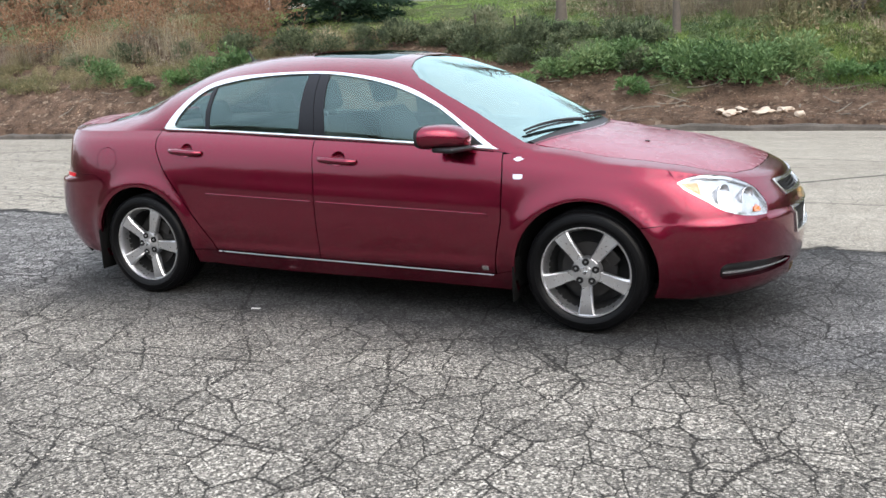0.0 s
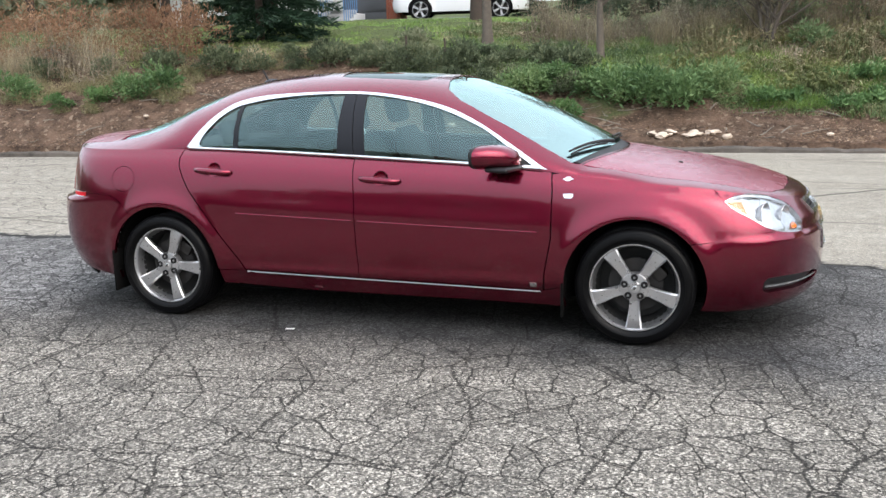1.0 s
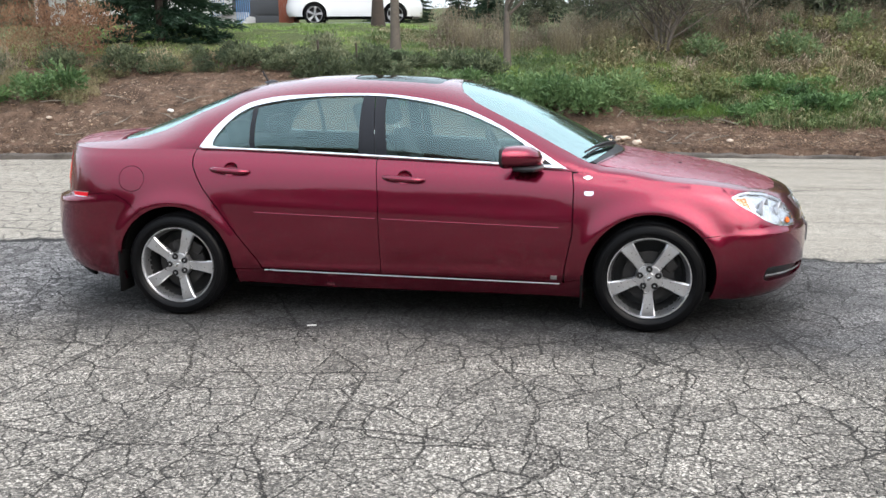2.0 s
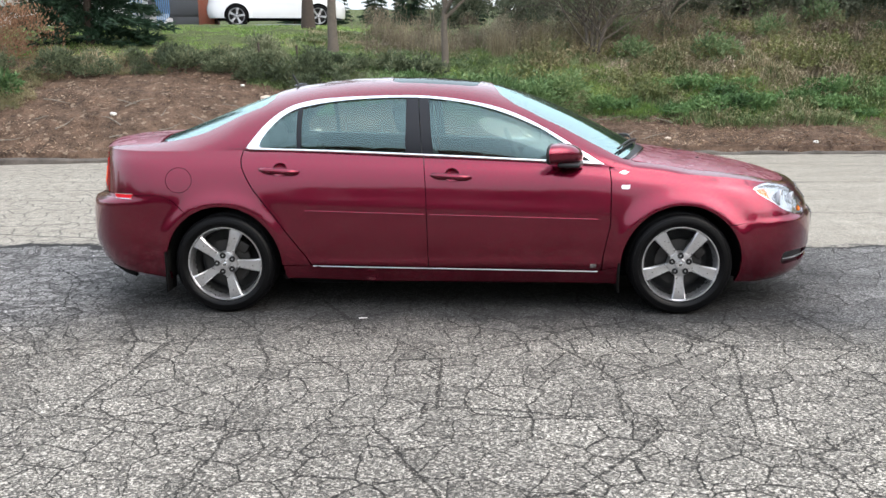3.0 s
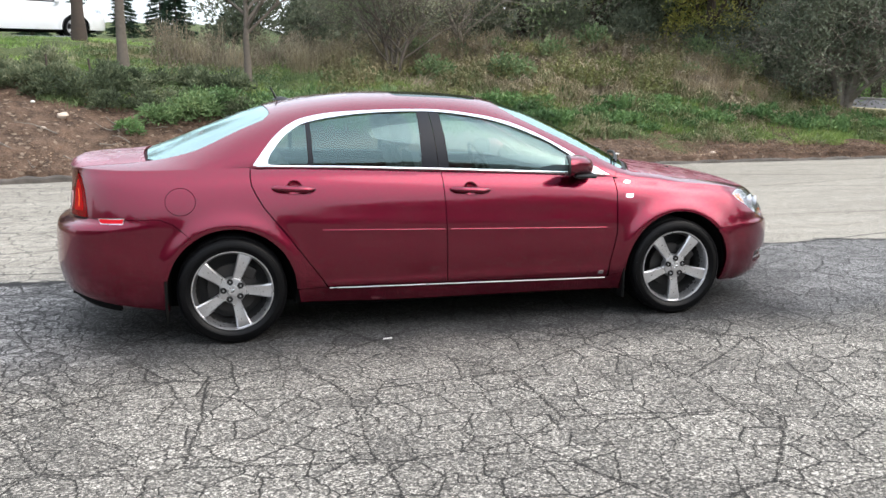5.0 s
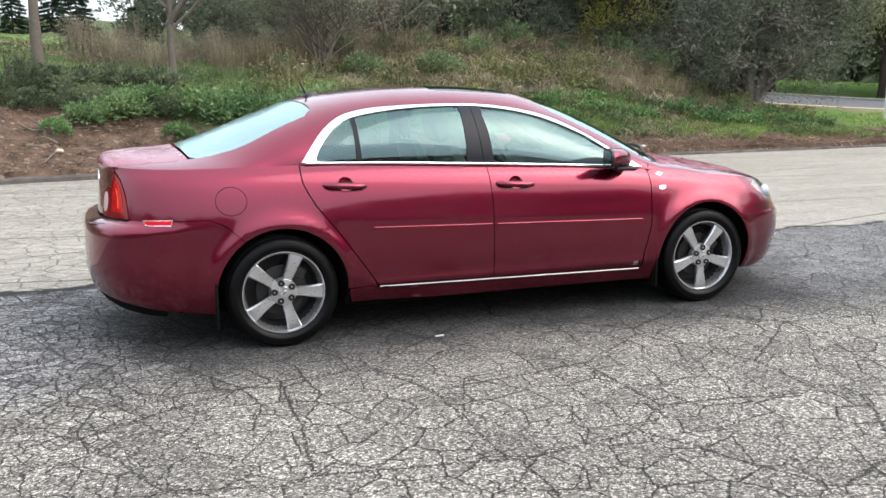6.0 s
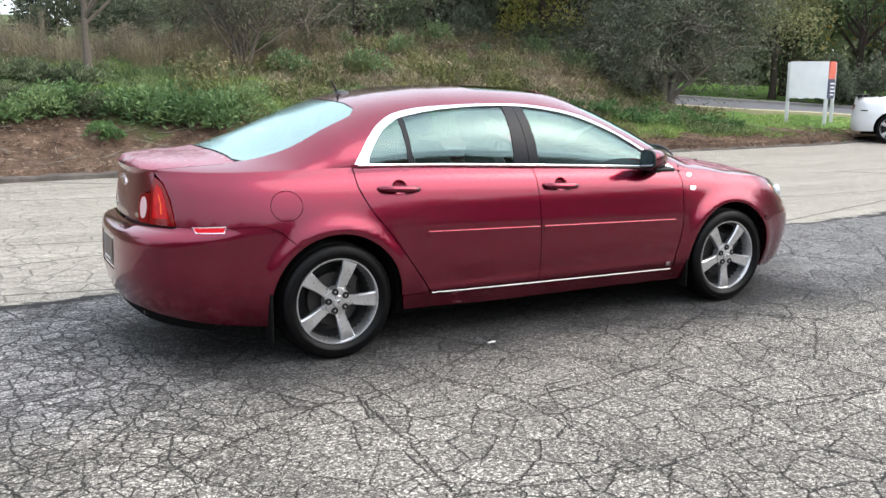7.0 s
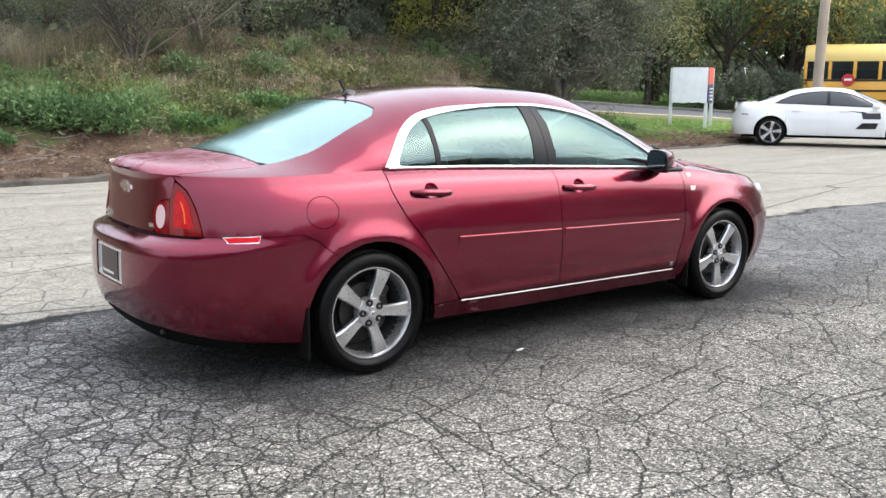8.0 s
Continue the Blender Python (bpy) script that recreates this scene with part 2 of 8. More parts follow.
    edge = k.remap(k.math("ABSOLUTE", k.math("SUBTRACT", k.math("ADD", yy, k.remap(blot, 0.3, 0.7, -0.05, 0.05)), 1.3)), 0.02, 0.06, 0.95, 0.0)
    gap = k.remap(k.math("ABSOLUTE", k.math("SUBTRACT", k.math("ADD", yy, k.remap(blot, 0.3, 0.7, -0.07, 0.07)), 1.27)), 0.05, 0.10, 0.97, 0.0)
    edge = k.math("MAXIMUM", edge, k.math("MULTIPLY", gap, k.remap(x, -1.9, -2.4, 0.0, 1.0)))
    # blocks that have tipped or worn differ a little from their neighbours
    block = k.mix(heavy, k.remap(slab(4.4), 0.0, 1.0, 0.84, 1.16), k.remap(slab(10.0, 1.15), 0.0, 1.0, 0.62, 1.32))
    col = k.mix(k.remap(far, 0, 1, 1.0, 0.25), col, k.mix(1.0, col, block, "MULTIPLY"))
    col = k.mix(k.math("MAXIMUM", tar, edge), col, (0.022, 0.021, 0.020))
    col = k.mix(k.math("MULTIPLY", crack, 0.86), col, (0.013, 0.012, 0.011))
    h = k.math("SUBTRACT", k.math("MULTIPLY", sg.outputs[1], 0.35), k.math("MULTIPLY", k.math("MAXIMUM", crack, k.math("MULTIPLY", edge, 1.2)), 1.8))
    k.bump(k.math("ADD", h, k.math("MULTIPLY", breakup, 0.8)), 0.55, 0.012)
    col = k.mix(1.0, col, (0.79, 0.79, 0.79), "MULTIPLY")
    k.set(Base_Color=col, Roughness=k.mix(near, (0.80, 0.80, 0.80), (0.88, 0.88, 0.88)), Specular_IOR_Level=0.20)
    return k.m


def soil_mat():
    k = Mat("hillside_soil")
    p = k.pos()
    big = k.noise(p, 0.45, 5, 0.6)
    mid = k.noise(p, 3.5, 5, 0.65)
    fine = k.noise(p, 24, 4, 0.7)
    chips = k.voro(p, 16, out="Color")
    sg = k.n("SeparateColor")
    k.link(chips, sg.inputs[0])
    soil = k.mix(k.remap(mid, 0.36, 0.64, 0, 1), (0.042, 0.026, 0.018), (0.180, 0.115, 0.080))
    soil = k.mix(k.remap(fine, 0.42, 0.72, 0, 0.6), soil, (0.24, 0.170, 0.122))
    soil = k.mix(k.remap(sg.outputs[0], 0.93, 0.95, 0, 0.6), soil, (0.36, 0.28, 0.21))
    grass = k.mix(k.remap(fine, 0.3, 0.7, 0, 1), (0.06, 0.082, 0.030), (0.15, 0.175, 0.07))
    sep = k.n("SeparateXYZ")
    k.link(p, sep.inputs[0])
    # mown lawn by the driveway
    lawn = k.mix(k.remap(fine, 0.3, 0.7, 0, 1), (0.09, 0.175, 0.036), (0.18, 0.30, 0.075))
    grass = k.mix(k.remap(sep.outputs[0], 13.5, 15.5, 0, 1), grass, lawn)
    up = k.math("ADD", sep.outputs[1], k.remap(big, 0.2, 0.8, -2.5, 2.5))
    # turf begins nearer the kerb to the east
    up = k.math("ADD", up, k.remap(sep.outputs[0], 1.0, 9.0, 0.0, 1.3))
    k.bump(k.math("ADD", k.math("MULTIPLY", mid, 2.0), fine), 0.9, 0.05)
    k.set(Base_Color=k.mix(1.0, k.mix(k.remap(up, 12.0, 12.7, 0, 1), soil, grass), (0.85, 0.85, 0.85), "MULTIPLY"), Roughness=0.95, Specular_IOR_Level=0.2)
    return k.m


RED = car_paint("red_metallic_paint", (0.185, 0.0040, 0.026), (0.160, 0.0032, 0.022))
# real rain beads; the lighter base red stands for sky light on upward panels
RED_WET_LIT = car_paint("rain_beaded_skylit_red_paint", (0.300, 0.012, 0.048), (0.255, 0.010, 0.040), True)
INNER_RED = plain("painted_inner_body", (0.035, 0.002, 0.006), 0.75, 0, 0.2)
WHITE = plain("white_car_paint", (0.72, 0.73, 0.74), 0.35, 0, 0.02, 3, Coat_Weight=1.0)
CHROME = plain("chrome", (0.86, 0.87, 0.88), 0.24, 1.0)
BRIGHT = plain("satin_chrome_trim", (0.84, 0.85, 0.86), 0.22, 1.0)
SILL_CHROME = plain("dulled_chrome_strip", (0.50, 0.50, 0.51), 0.30, 1.0, 0.15, 9)
ALLOY = plain("silver_alloy", (0.56, 0.56, 0.575), 0.30, 0.9, 0.02)
# the silver alloy again, with the wheel's inner shade put into its colour
ALLOY_SHADED = plain("shaded_alloy", (0.028, 0.028, 0.028), 0.6, 0.3, 0.15)
TYRE = plain("tyre_rubber", (0.0026, 0.0026, 0.0030), 0.40, 0, 0.35, 30, Specular_IOR_Level=0.14)
BLACK = plain("black_plastic", (0.011, 0.011, 0.012), 0.42, 0, 0.2, Specular_IOR_Level=0.35)
GLOSSBLACK = plain("gloss_black_trim", (0.012, 0.012, 0.014), 0.14, 0, 0.1)
UNDER = plain("underbody_black", (0.005, 0.005, 0.005), 0.9, 0, 0.3, Specular_IOR_Level=0.08)
CLOTH = plain("grey_seat_cloth", (0.060, 0.061, 0.064), 0.85, 0, 0.25, 40)
DASH = plain("dark_dashboard", (0.028, 0.028, 0.030), 0.6, 0, 0.15)
IRON = plain("brake_iron", (0.035, 0.033, 0.032), 0.55, 0.6, 0.3)
GLASS = glass_mat("tinted_side_glass", (0.66, 0.80, 0.79), alpha=0.05, ior=1.6, shine=(0.68, 0.97, 0.97))
SCREEN = glass_mat("windscreen_glass", (0.55, 0.63, 0.62), alpha=0.30)
WET_GLASS = glass_mat("rain_hazed_rear_glass", (0.55, 0.63, 0.62), rough=0.16, alpha=0.30)
SUNROOF = glass_mat("dark_sunroof_glass", (0.05, 0.06, 0.06), alpha=0.05, ior=1.5, shine=(0.66, 0.74, 0.74))
LENS = glass_mat("clear_lamp_lens", (0.97, 0.98, 0.99), alpha=0.02, ior=1.35, shine=(1, 1, 1))
REDLENS = plain("red_lamp_lens", (0.17, 0.001, 0.003), 0.07, 0, 0.45, 22, Specular_IOR_Level=0.35)
REDMARK = plain("red_reflector", (0.62, 0.012, 0.022), 0.3, 0, 0.1, Specular_IOR_Level=0.15)
AMBER = plain("amber_lens", (0.80, 0.16, 0.015), 0.2, 0, 0.1, Coat_Weight=0.6)
REVERSE = plain("pale_reverse_lens", (0.66, 0.46, 0.47), 0.15, 0, 0.1, Coat_Weight=1.0)
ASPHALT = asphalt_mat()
SOIL = soil_mat()
BARK = plain("grey_brown_bark", (0.19, 0.168, 0.14), 0.95, 0, 0.45, 14)
BARK_BROWN = plain("rough_brown_bark", (0.115, 0.096, 0.078), 0.95, 0, 0.5, 14)
BARK_DARK = plain("dark_bark", (0.06, 0.045, 0.036), 0.95, 0, 0.4, 14)


# ---- mesh helpers ----
def linked(name, me, parent=None, material=None, label=""):
    if material:
        me.materials.append(material)
    ob = new(name, me)
    if parent:
        ob.parent = parent
    return tagged(ob, label)


def part(name, bm, material, parent, label="", smooth=40):
    """Links a bmesh as one mesh object under a thing or part."""
    me = bpy.data.meshes.new(name)
    bm.normal_update()
    for f in bm.faces:
        f.smooth = True
    bm.to_mesh(me)
    bm.free()
    me.set_sharp_from_angle(angle=radians(smooth))
    return linked(name, me, parent, material, label)


def thing(name, label, category, at=(0, 0, 0), rz=0, group="", kind=""):
    ob = new(name)
    ob.empty_display_size = 0.3
    ob.matrix_world = pose(*at, 0, 0, rz)
    return tagged(ob, label, category, group, kind)


def box(bm, size, at=(0, 0, 0), rot=(0, 0, 0), bevel=0.0, seg=2):
    made = bmesh.ops.create_cube(bm, size=1.0)["verts"]
    m = pose(*at, *rot) @ Matrix.Diagonal((*size, 1))
    bmesh.ops.transform(bm, matrix=m, verts=made)
    if bevel:
        edges = list({e for v in made for e in v.link_edges})
        bmesh.ops.bevel(bm, geom=edges, offset=bevel, segments=seg, affect="EDGES", profile=0.5)
    return bm


def lathe(profile, n=48, axis="y", arc=(0, 360)):
    """Turns a profile of (radius, along) round an axis."""
    bm = bmesh.new()
    rings = []
    full = abs(arc[1] - arc[0]) >= 360
    for i in range(n if full else n + 1):
        a = radians(arc[0] + (arc[1] - arc[0]) * i / n)
        ring = []
        for r, h in profile:
            c, s = r * math.cos(a), r * math.sin(a)
            ring.append(bm.verts.new({"y": (c, h, s), "z": (c, s, h), "x": (h, c, s)}[axis]))
        rings.append(ring)
    for i in range(n):
        a, b = rings[i], rings[(i + 1) % len(rings)]
        for j in range(len(profile) - 1):
            bm.faces.new((a[j], b[j], b[j + 1], a[j + 1]))
    bmesh.ops.remove_doubles(bm, verts=bm.verts, dist=1e-5)
    bmesh.ops.recalc_face_normals(bm, faces=bm.faces)
    return bm


def tube(points, radii, n=8, bm=None, cap=True):
    """A tapered round bar along points."""
    bm = bm or bmesh.new()
    pts = [Vector(p) for p in points]
    rings = []
    for i, p in enumerate(pts):
        d = (pts[min(i + 1, len(pts) - 1)] - pts[max(i - 1, 0)]).normalized()
        up = Vector((0, 0, 1)) if abs(d.z) < 0.9 else Vector((1, 0, 0))
        a = d.cross(up).normalized()
        b = d.cross(a)
        r = radii[i] if isinstance(radii, (list, tuple)) else radii
        rings.append([bm.verts.new(p + r * (math.cos(t) * a + math.sin(t) * b)) for t in [2 * math.pi * j / n for j in range(n)]])
    for a, b in zip(rings, rings[1:]):
        for j in range(n):
            bm.faces.new((a[j], a[(j + 1) % n], b[(j + 1) % n], b[j]))
    if cap:
        bm.faces.new(rings[0][::-1])
        bm.faces.new(rings[-1])
    return bm


def np_mesh(name, verts, faces, smooth=False):
    """A mesh from arrays: faces is (n, 3) or (n, 4)."""
    verts, faces = np.asarray(verts, float), np.asarray(faces, int)
    me = bpy.data.meshes.new(name)
    k = faces.shape[1]
    me.vertices.add(len(verts))
    me.vertices.foreach_set("co", verts.ravel())
    me.loops.add(faces.size)
    me.loops.foreach_set("vertex_index", faces.ravel())
    me.polygons.add(len(faces))
    me.polygons.foreach_set("loop_start", np.arange(0, faces.size, k))
    me.polygons.foreach_set("use_smooth", np.full(len(faces), smooth))
    me.update(calc_edges=True)
    me.validate()
    return me


def glide(*keys):
    """A smooth curve through (at, value) keys, with no overshoot (monotone cubic)."""
    k = sorted(keys)
    xs, ys = np.array([a for a, _ in k], float), np.array([b for _, b in k], float)
    h, d = np.diff(xs), np.diff(ys) / np.diff(xs)
    m = np.zeros(len(xs))
    m[0], m[-1] = d[0], d[-1]
    for i in range(1, len(xs) - 1):
        if d[i - 1] * d[i] > 0:
            w1, w2 = 2 * h[i] + h[i - 1], h[i] + 2 * h[i - 1]
            m[i] = (w1 + w2) / (w1 / d[i - 1] + w2 / d[i])

    def f(x):
        x = np.clip(np.asarray(x, float), xs[0], xs[-1])
        i = np.clip(np.searchsorted(xs, x) - 1, 0, len(h) - 1)
        t = (x - xs[i]) / h[i]
        return (ys[i] * (1 + 2 * t) * (1 - t) ** 2 + h[i] * m[i] * t * (1 - t) ** 2 + ys[i + 1] * t * t * (3 - 2 * t) + h[i] * m[i + 1] * t * t * (t - 1))
    return f


def step(a, b, x):
    t = np.clip((np.asarray(x, float) - a) / (b - a), 0, 1)
    return t * t * (3 - 2 * t)



# ---- car skins: the band round the sides and ends, and the upper skin of bonnet, roof and boot ----
class Skin:
    """The outer form of one car, from a few curves along its length (x towards the nose)."""

    def __init__(self, plan, wheels, arch, crease, top_half, max_half, nose_in, tail_in, ridge, sweep, tuck=0.56, flare=0.020, rocker=0.0):
        (fx, fl, fn, fm), (rx, rl, rn, rm) = plan
        f, r = np.linspace(math.pi / 2, 0, 900), np.linspace(0, math.pi / 2, 900)
        xm = np.linspace(fx - 0.001, rx + 0.001, 500)
        self.px = np.concatenate([fx + fl * np.sin(f) ** (2 / fn), xm, rx - rl * np.sin(r) ** (2 / rn)])
        self.py = np.concatenate([np.cos(f) ** (2 / fm), np.ones(500), np.cos(r) ** (2 / rm)])
        self.ps = np.concatenate([[0], np.cumsum(np.hypot(np.diff(self.px), 0.88 * np.diff(self.py)))])
        self.end = float(self.ps[-1])
        self.wheel_f, self.wheel_r, self.wheel_z = wheels
        self.arch, self.tuck, self.flare, self.rocker = arch, tuck, flare, rocker
        self.crease, self.top_half, self.max_half = glide(*crease), glide(*top_half), glide(*max_half)
        self.nose_in, self.tail_in, self.ridge, self.sweep = glide(*nose_in), glide(*tail_in), glide(*ridge), glide(*sweep)
        s = np.linspace(0, self.end, 3000)
        self.rim = self.band(s, self.crease(np.interp(s, self.ps, self.px)))

    def s_of(self, x):
        return np.interp(-np.asarray(x, float), -self.px, self.ps)

    def band(self, s, z):
        """The side skin at s metres round the outline from the nose's middle, at height z; right-hand side (y below 0)."""
        s, z = np.asarray(s, float), np.asarray(z, float)
        side = np.where(s < 0, -1.0, 1.0)
        s = np.abs(s)
        over = np.clip(s - self.end, 0, None)
        side = np.where(over > 0, -side, side)
        s = np.where(over > 0, self.end - over, s)
        bx, by = np.interp(s, self.ps, self.px), np.interp(s, self.ps, self.py)
        q = np.clip(self.crease(bx) - z, 0, None)
        wt, wm = self.top_half(bx), self.max_half(bx)
        w = wt + (wm - wt) * (0.62 * (1 - np.exp(-q / 0.042)) + 0.38 * step(-0.02, 0.34, q)) - self.tuck * np.clip(0.55 - z, 0, None) ** 2
        for cx in (self.wheel_f, self.wheel_r):
            r = np.hypot(bx - cx, z - self.wheel_z)
            w = w + self.flare * np.exp(-((r - self.arch - 0.013) / 0.06) ** 2) * (z > 0.1)
        # soft waist along the doors
        w = w - 0.0025 * np.exp(-((z - 0.735 + 0.03 * bx) / 0.05) ** 2) * step(1.1, 0.7, bx) * step(-1.2, -0.8, bx)
        # raised line low on the doors
        w = w + self.rocker * np.exp(-((z - 0.322) / 0.030) ** 2) * step(1.05, 0.85, bx) * step(-1.0, -0.8, bx)
        nose, tail = self.px[0], self.px[-1]
        x = bx + self.nose_in(z) * step(nose - 0.85, nose - 0.05, bx) + self.tail_in(z) * step(tail + 0.72, tail + 0.05, bx)
        return np.stack([x, -side * by * w, z + 0 * x], -1)

    def half_at(self, x):
        return np.interp(-np.asarray(x, float), -self.rim[:, 0], -self.rim[:, 1])

    def edge_at(self, x):
        return np.interp(-np.asarray(x, float), -self.rim[:, 0], self.rim[:, 2])

    def upper(self, x, g):
        """The upper skin at x, g from -1 to 1 across it (right-hand side below 0)."""
        x, g = np.asarray(x, float), np.clip(np.asarray(g, float), -1, 1)
        a = np.abs(g)
        crown = 3.7 - 1.6 * step(1.25, 1.55, x) - 0.1 * step(-1.85, -2.1, x)
        roll = 0.55 + 0.30 * step(1.25, 1.55, x) + 0.42 * step(-1.32, -1.65, x)
        h = np.clip(self.ridge(x + self.sweep(x) * a * a) - self.edge_at(x), 0.004, None)
        return np.stack([x, g * self.half_at(x), self.edge_at(x) + h * np.clip(1 - a ** crown, 0, 1) ** roll], -1)

    def upper_xy(self, x, y):
        return self.upper(x, np.asarray(y, float) / np.maximum(self.half_at(x), 1e-3))

    def upper_side(self, x, z):
        """The upper skin met from the right-hand side at x, z."""
        x, z = np.asarray(x, float), np.asarray(z, float)
        lo, hi = np.zeros_like(x + z), np.ones_like(x + z)
        for _ in range(34):
            mid = (lo + hi) / 2
            low = self.upper(x, mid)[..., 2] < z
            hi, lo = np.where(low, mid, hi), np.where(low, lo, mid)
        return self.upper(x, -(lo + hi) / 2)

    def arch_line(self, cx, a0, a1, r=None, n=28):
        """Points of a wheel arch in band coordinates, by angle in degrees (0 towards the nose)."""
        r = r or self.arch
        return [(float(self.s_of(cx + r * math.cos(radians(a)))), self.wheel_z + r * math.sin(radians(a))) for a in np.linspace(a0, a1, n)]

    def at_x(self, *pts):
        return [(float(self.s_of(x)), z) for x, z in pts]

    def crease_run(self, x0, x1, n=30, drop=0.002):
        return [(float(self.s_of(x)), float(self.crease(x)) - drop) for x in np.linspace(x0, x1, n)]


WHEEL_X, WHEEL_Z, ARCH = 1.426, 0.318, 0.372
SKIN = Skin(
    plan=((1.20, 1.21, 4.5, 2.0), (-1.30, 1.17, 4.2, 2.8)), wheels=(WHEEL_X, -WHEEL_X, WHEEL_Z), arch=ARCH,
    crease=((2.41, 0.742), (2.22, 0.775), (2.0, 0.808), (1.83, 0.832), (1.4, 0.872), (1.05, 0.908), (0.95, 0.922), (-0.17, 0.985), (-1.27, 1.026), (-1.9, 1.022), (-2.47, 1.030)),
    top_half=((2.41, 0.74), (1.83, 0.765), (1.4, 0.785), (0.95, 0.797), (-0.2, 0.785), (-1.27, 0.748), (-1.9, 0.735), (-2.47, 0.74)),
    max_half=((2.41, 0.868), (1.4, 0.878), (0.9, 0.883), (-0.3, 0.886), (-1.4, 0.874), (-2.47, 0.85)),
    nose_in=((0.16, -0.17), (0.21, -0.06), (0.26, -0.025), (0.42, 0.0), (0.568, 0.002), (0.592, -0.020), (0.64, -0.036), (0.70, -0.075), (0.78, -0.125)),
    tail_in=((0.16, 0.20), (0.24, 0.09), (0.33, 0.03), (0.48, 0.0), (0.64, 0.005), (0.705, 0.022), (0.728, 0.085), (0.78, 0.095), (1.0, 0.115), (1.05, 0.105)),
    ridge=((2.311, 0.744), (2.303, 0.757), (2.28, 0.772), (2.2, 0.802), (2.1, 0.835), (1.9, 0.884), (1.6, 0.935), (1.40, 0.962), (1.31, 0.974), (1.27, 0.995), (1.2, 1.030), (0.8, 1.232), (0.5, 1.352), (0.25, 1.420), (0.0, 1.450), (-0.3, 1.462),
           (-0.6, 1.456), (-0.9, 1.430), (-1.1, 1.396), (-1.4, 1.300), (-1.75, 1.165), (-1.90, 1.110), (-1.98, 1.094), (-2.2, 1.084), (-2.29, 1.078), (-2.335, 1.066), (-2.352, 1.052), (-2.362, 1.033)),
    sweep=((-2.2, 0.0), (-1.95, -0.06), (-1.6, -0.2), (-1.0, -0.2), (-0.4, 0.0), (0.1, 0.1), (0.5, 0.2), (1.25, 0.2), (1.5, 0.05), (1.8, 0.0)), rocker=0.011)
S_END = SKIN.end
s_of, band, half_at, upper, upper_xy, upper_side = SKIN.s_of, SKIN.band, SKIN.half_at, SKIN.upper, SKIN.upper_xy, SKIN.upper_side
arch_line, at_x, crease_run = SKIN.arch_line, SKIN.at_x, SKIN.crease_run


# ---- panels cut from a skin ----
from mathutils.geometry import delaunay_2d_cdt


def dense(loop, gap):
    p = np.array(loop, float)
    q = np.roll(p, -1, 0)
    rows = []
    for a, b in zip(p, q):
        n = max(1, int(math.ceil(np.hypot(*(b - a)) / gap)))
        rows.append(a + (b - a) * (np.arange(n) / n)[:, None])
    return np.concatenate(rows)


def rounded(loop, sharp=(), n=6):
    """A closed smooth curve through points; corners whose number is in sharp stay sharp."""
    p = [np.array(a, float) for a in loop]
    k = len(p)
    out = []
    for i in range(k):
        a, b, c, d = p[i - 1], p[i], p[(i + 1) % k], p[(i + 2) % k]
        if i in sharp:
            a = 2 * b - c
        if (i + 1) % k in sharp:
            d = 2 * c - b
        m = np.hypot(*(c - b))
        t1 = (c - a) / max(np.hypot(*(c - a)), 1e-9) * m
        t2 = (d - b) / max(np.hypot(*(d - b)), 1e-9) * m
        for j in range(n):
            t = j / n
            out.append(b * (1 + 2 * t) * (1 - t) ** 2 + t1 * t * (1 - t) ** 2 + c * t * t * (3 - 2 * t) + t2 * t * t * (t - 1))
    return out


def within(loop, pts):
    x, y = pts[:, 0], pts[:, 1]
    hit = np.zeros(len(pts), bool)
    p = np.array(loop)
    for (x0, y0), (x1, y1) in zip(p, np.roll(p, -1, 0)):
        if y0 != y1:
            hit ^= ((y0 > y) != (y1 > y)) & (x < (x1 - x0) * (y - y0) / (y1 - y0) + x0)
    return hit


def shrink(loop, by):
    """The loop drawn in by a distance (out, where negative)."""
    p = np.array(loop, float)
    d1, d2 = p - np.roll(p, 1, 0), np.roll(p, -1, 0) - p
    area = np.sum(p[:, 0] * np.roll(p[:, 1], -1) - np.roll(p[:, 0], -1) * p[:, 1])
    n1 = np.stack([-d1[:, 1], d1[:, 0]], -1) / np.maximum(np.hypot(d1[:, 0], d1[:, 1]), 1e-9)[:, None]
    n2 = np.stack([-d2[:, 1], d2[:, 0]], -1) / np.maximum(np.hypot(d2[:, 0], d2[:, 1]), 1e-9)[:, None]
    n = n1 + n2
    n /= np.maximum(np.sum(n * n, -1)[:, None] / 2, 0.35)
    return p + math.copysign(1, area) * by * n


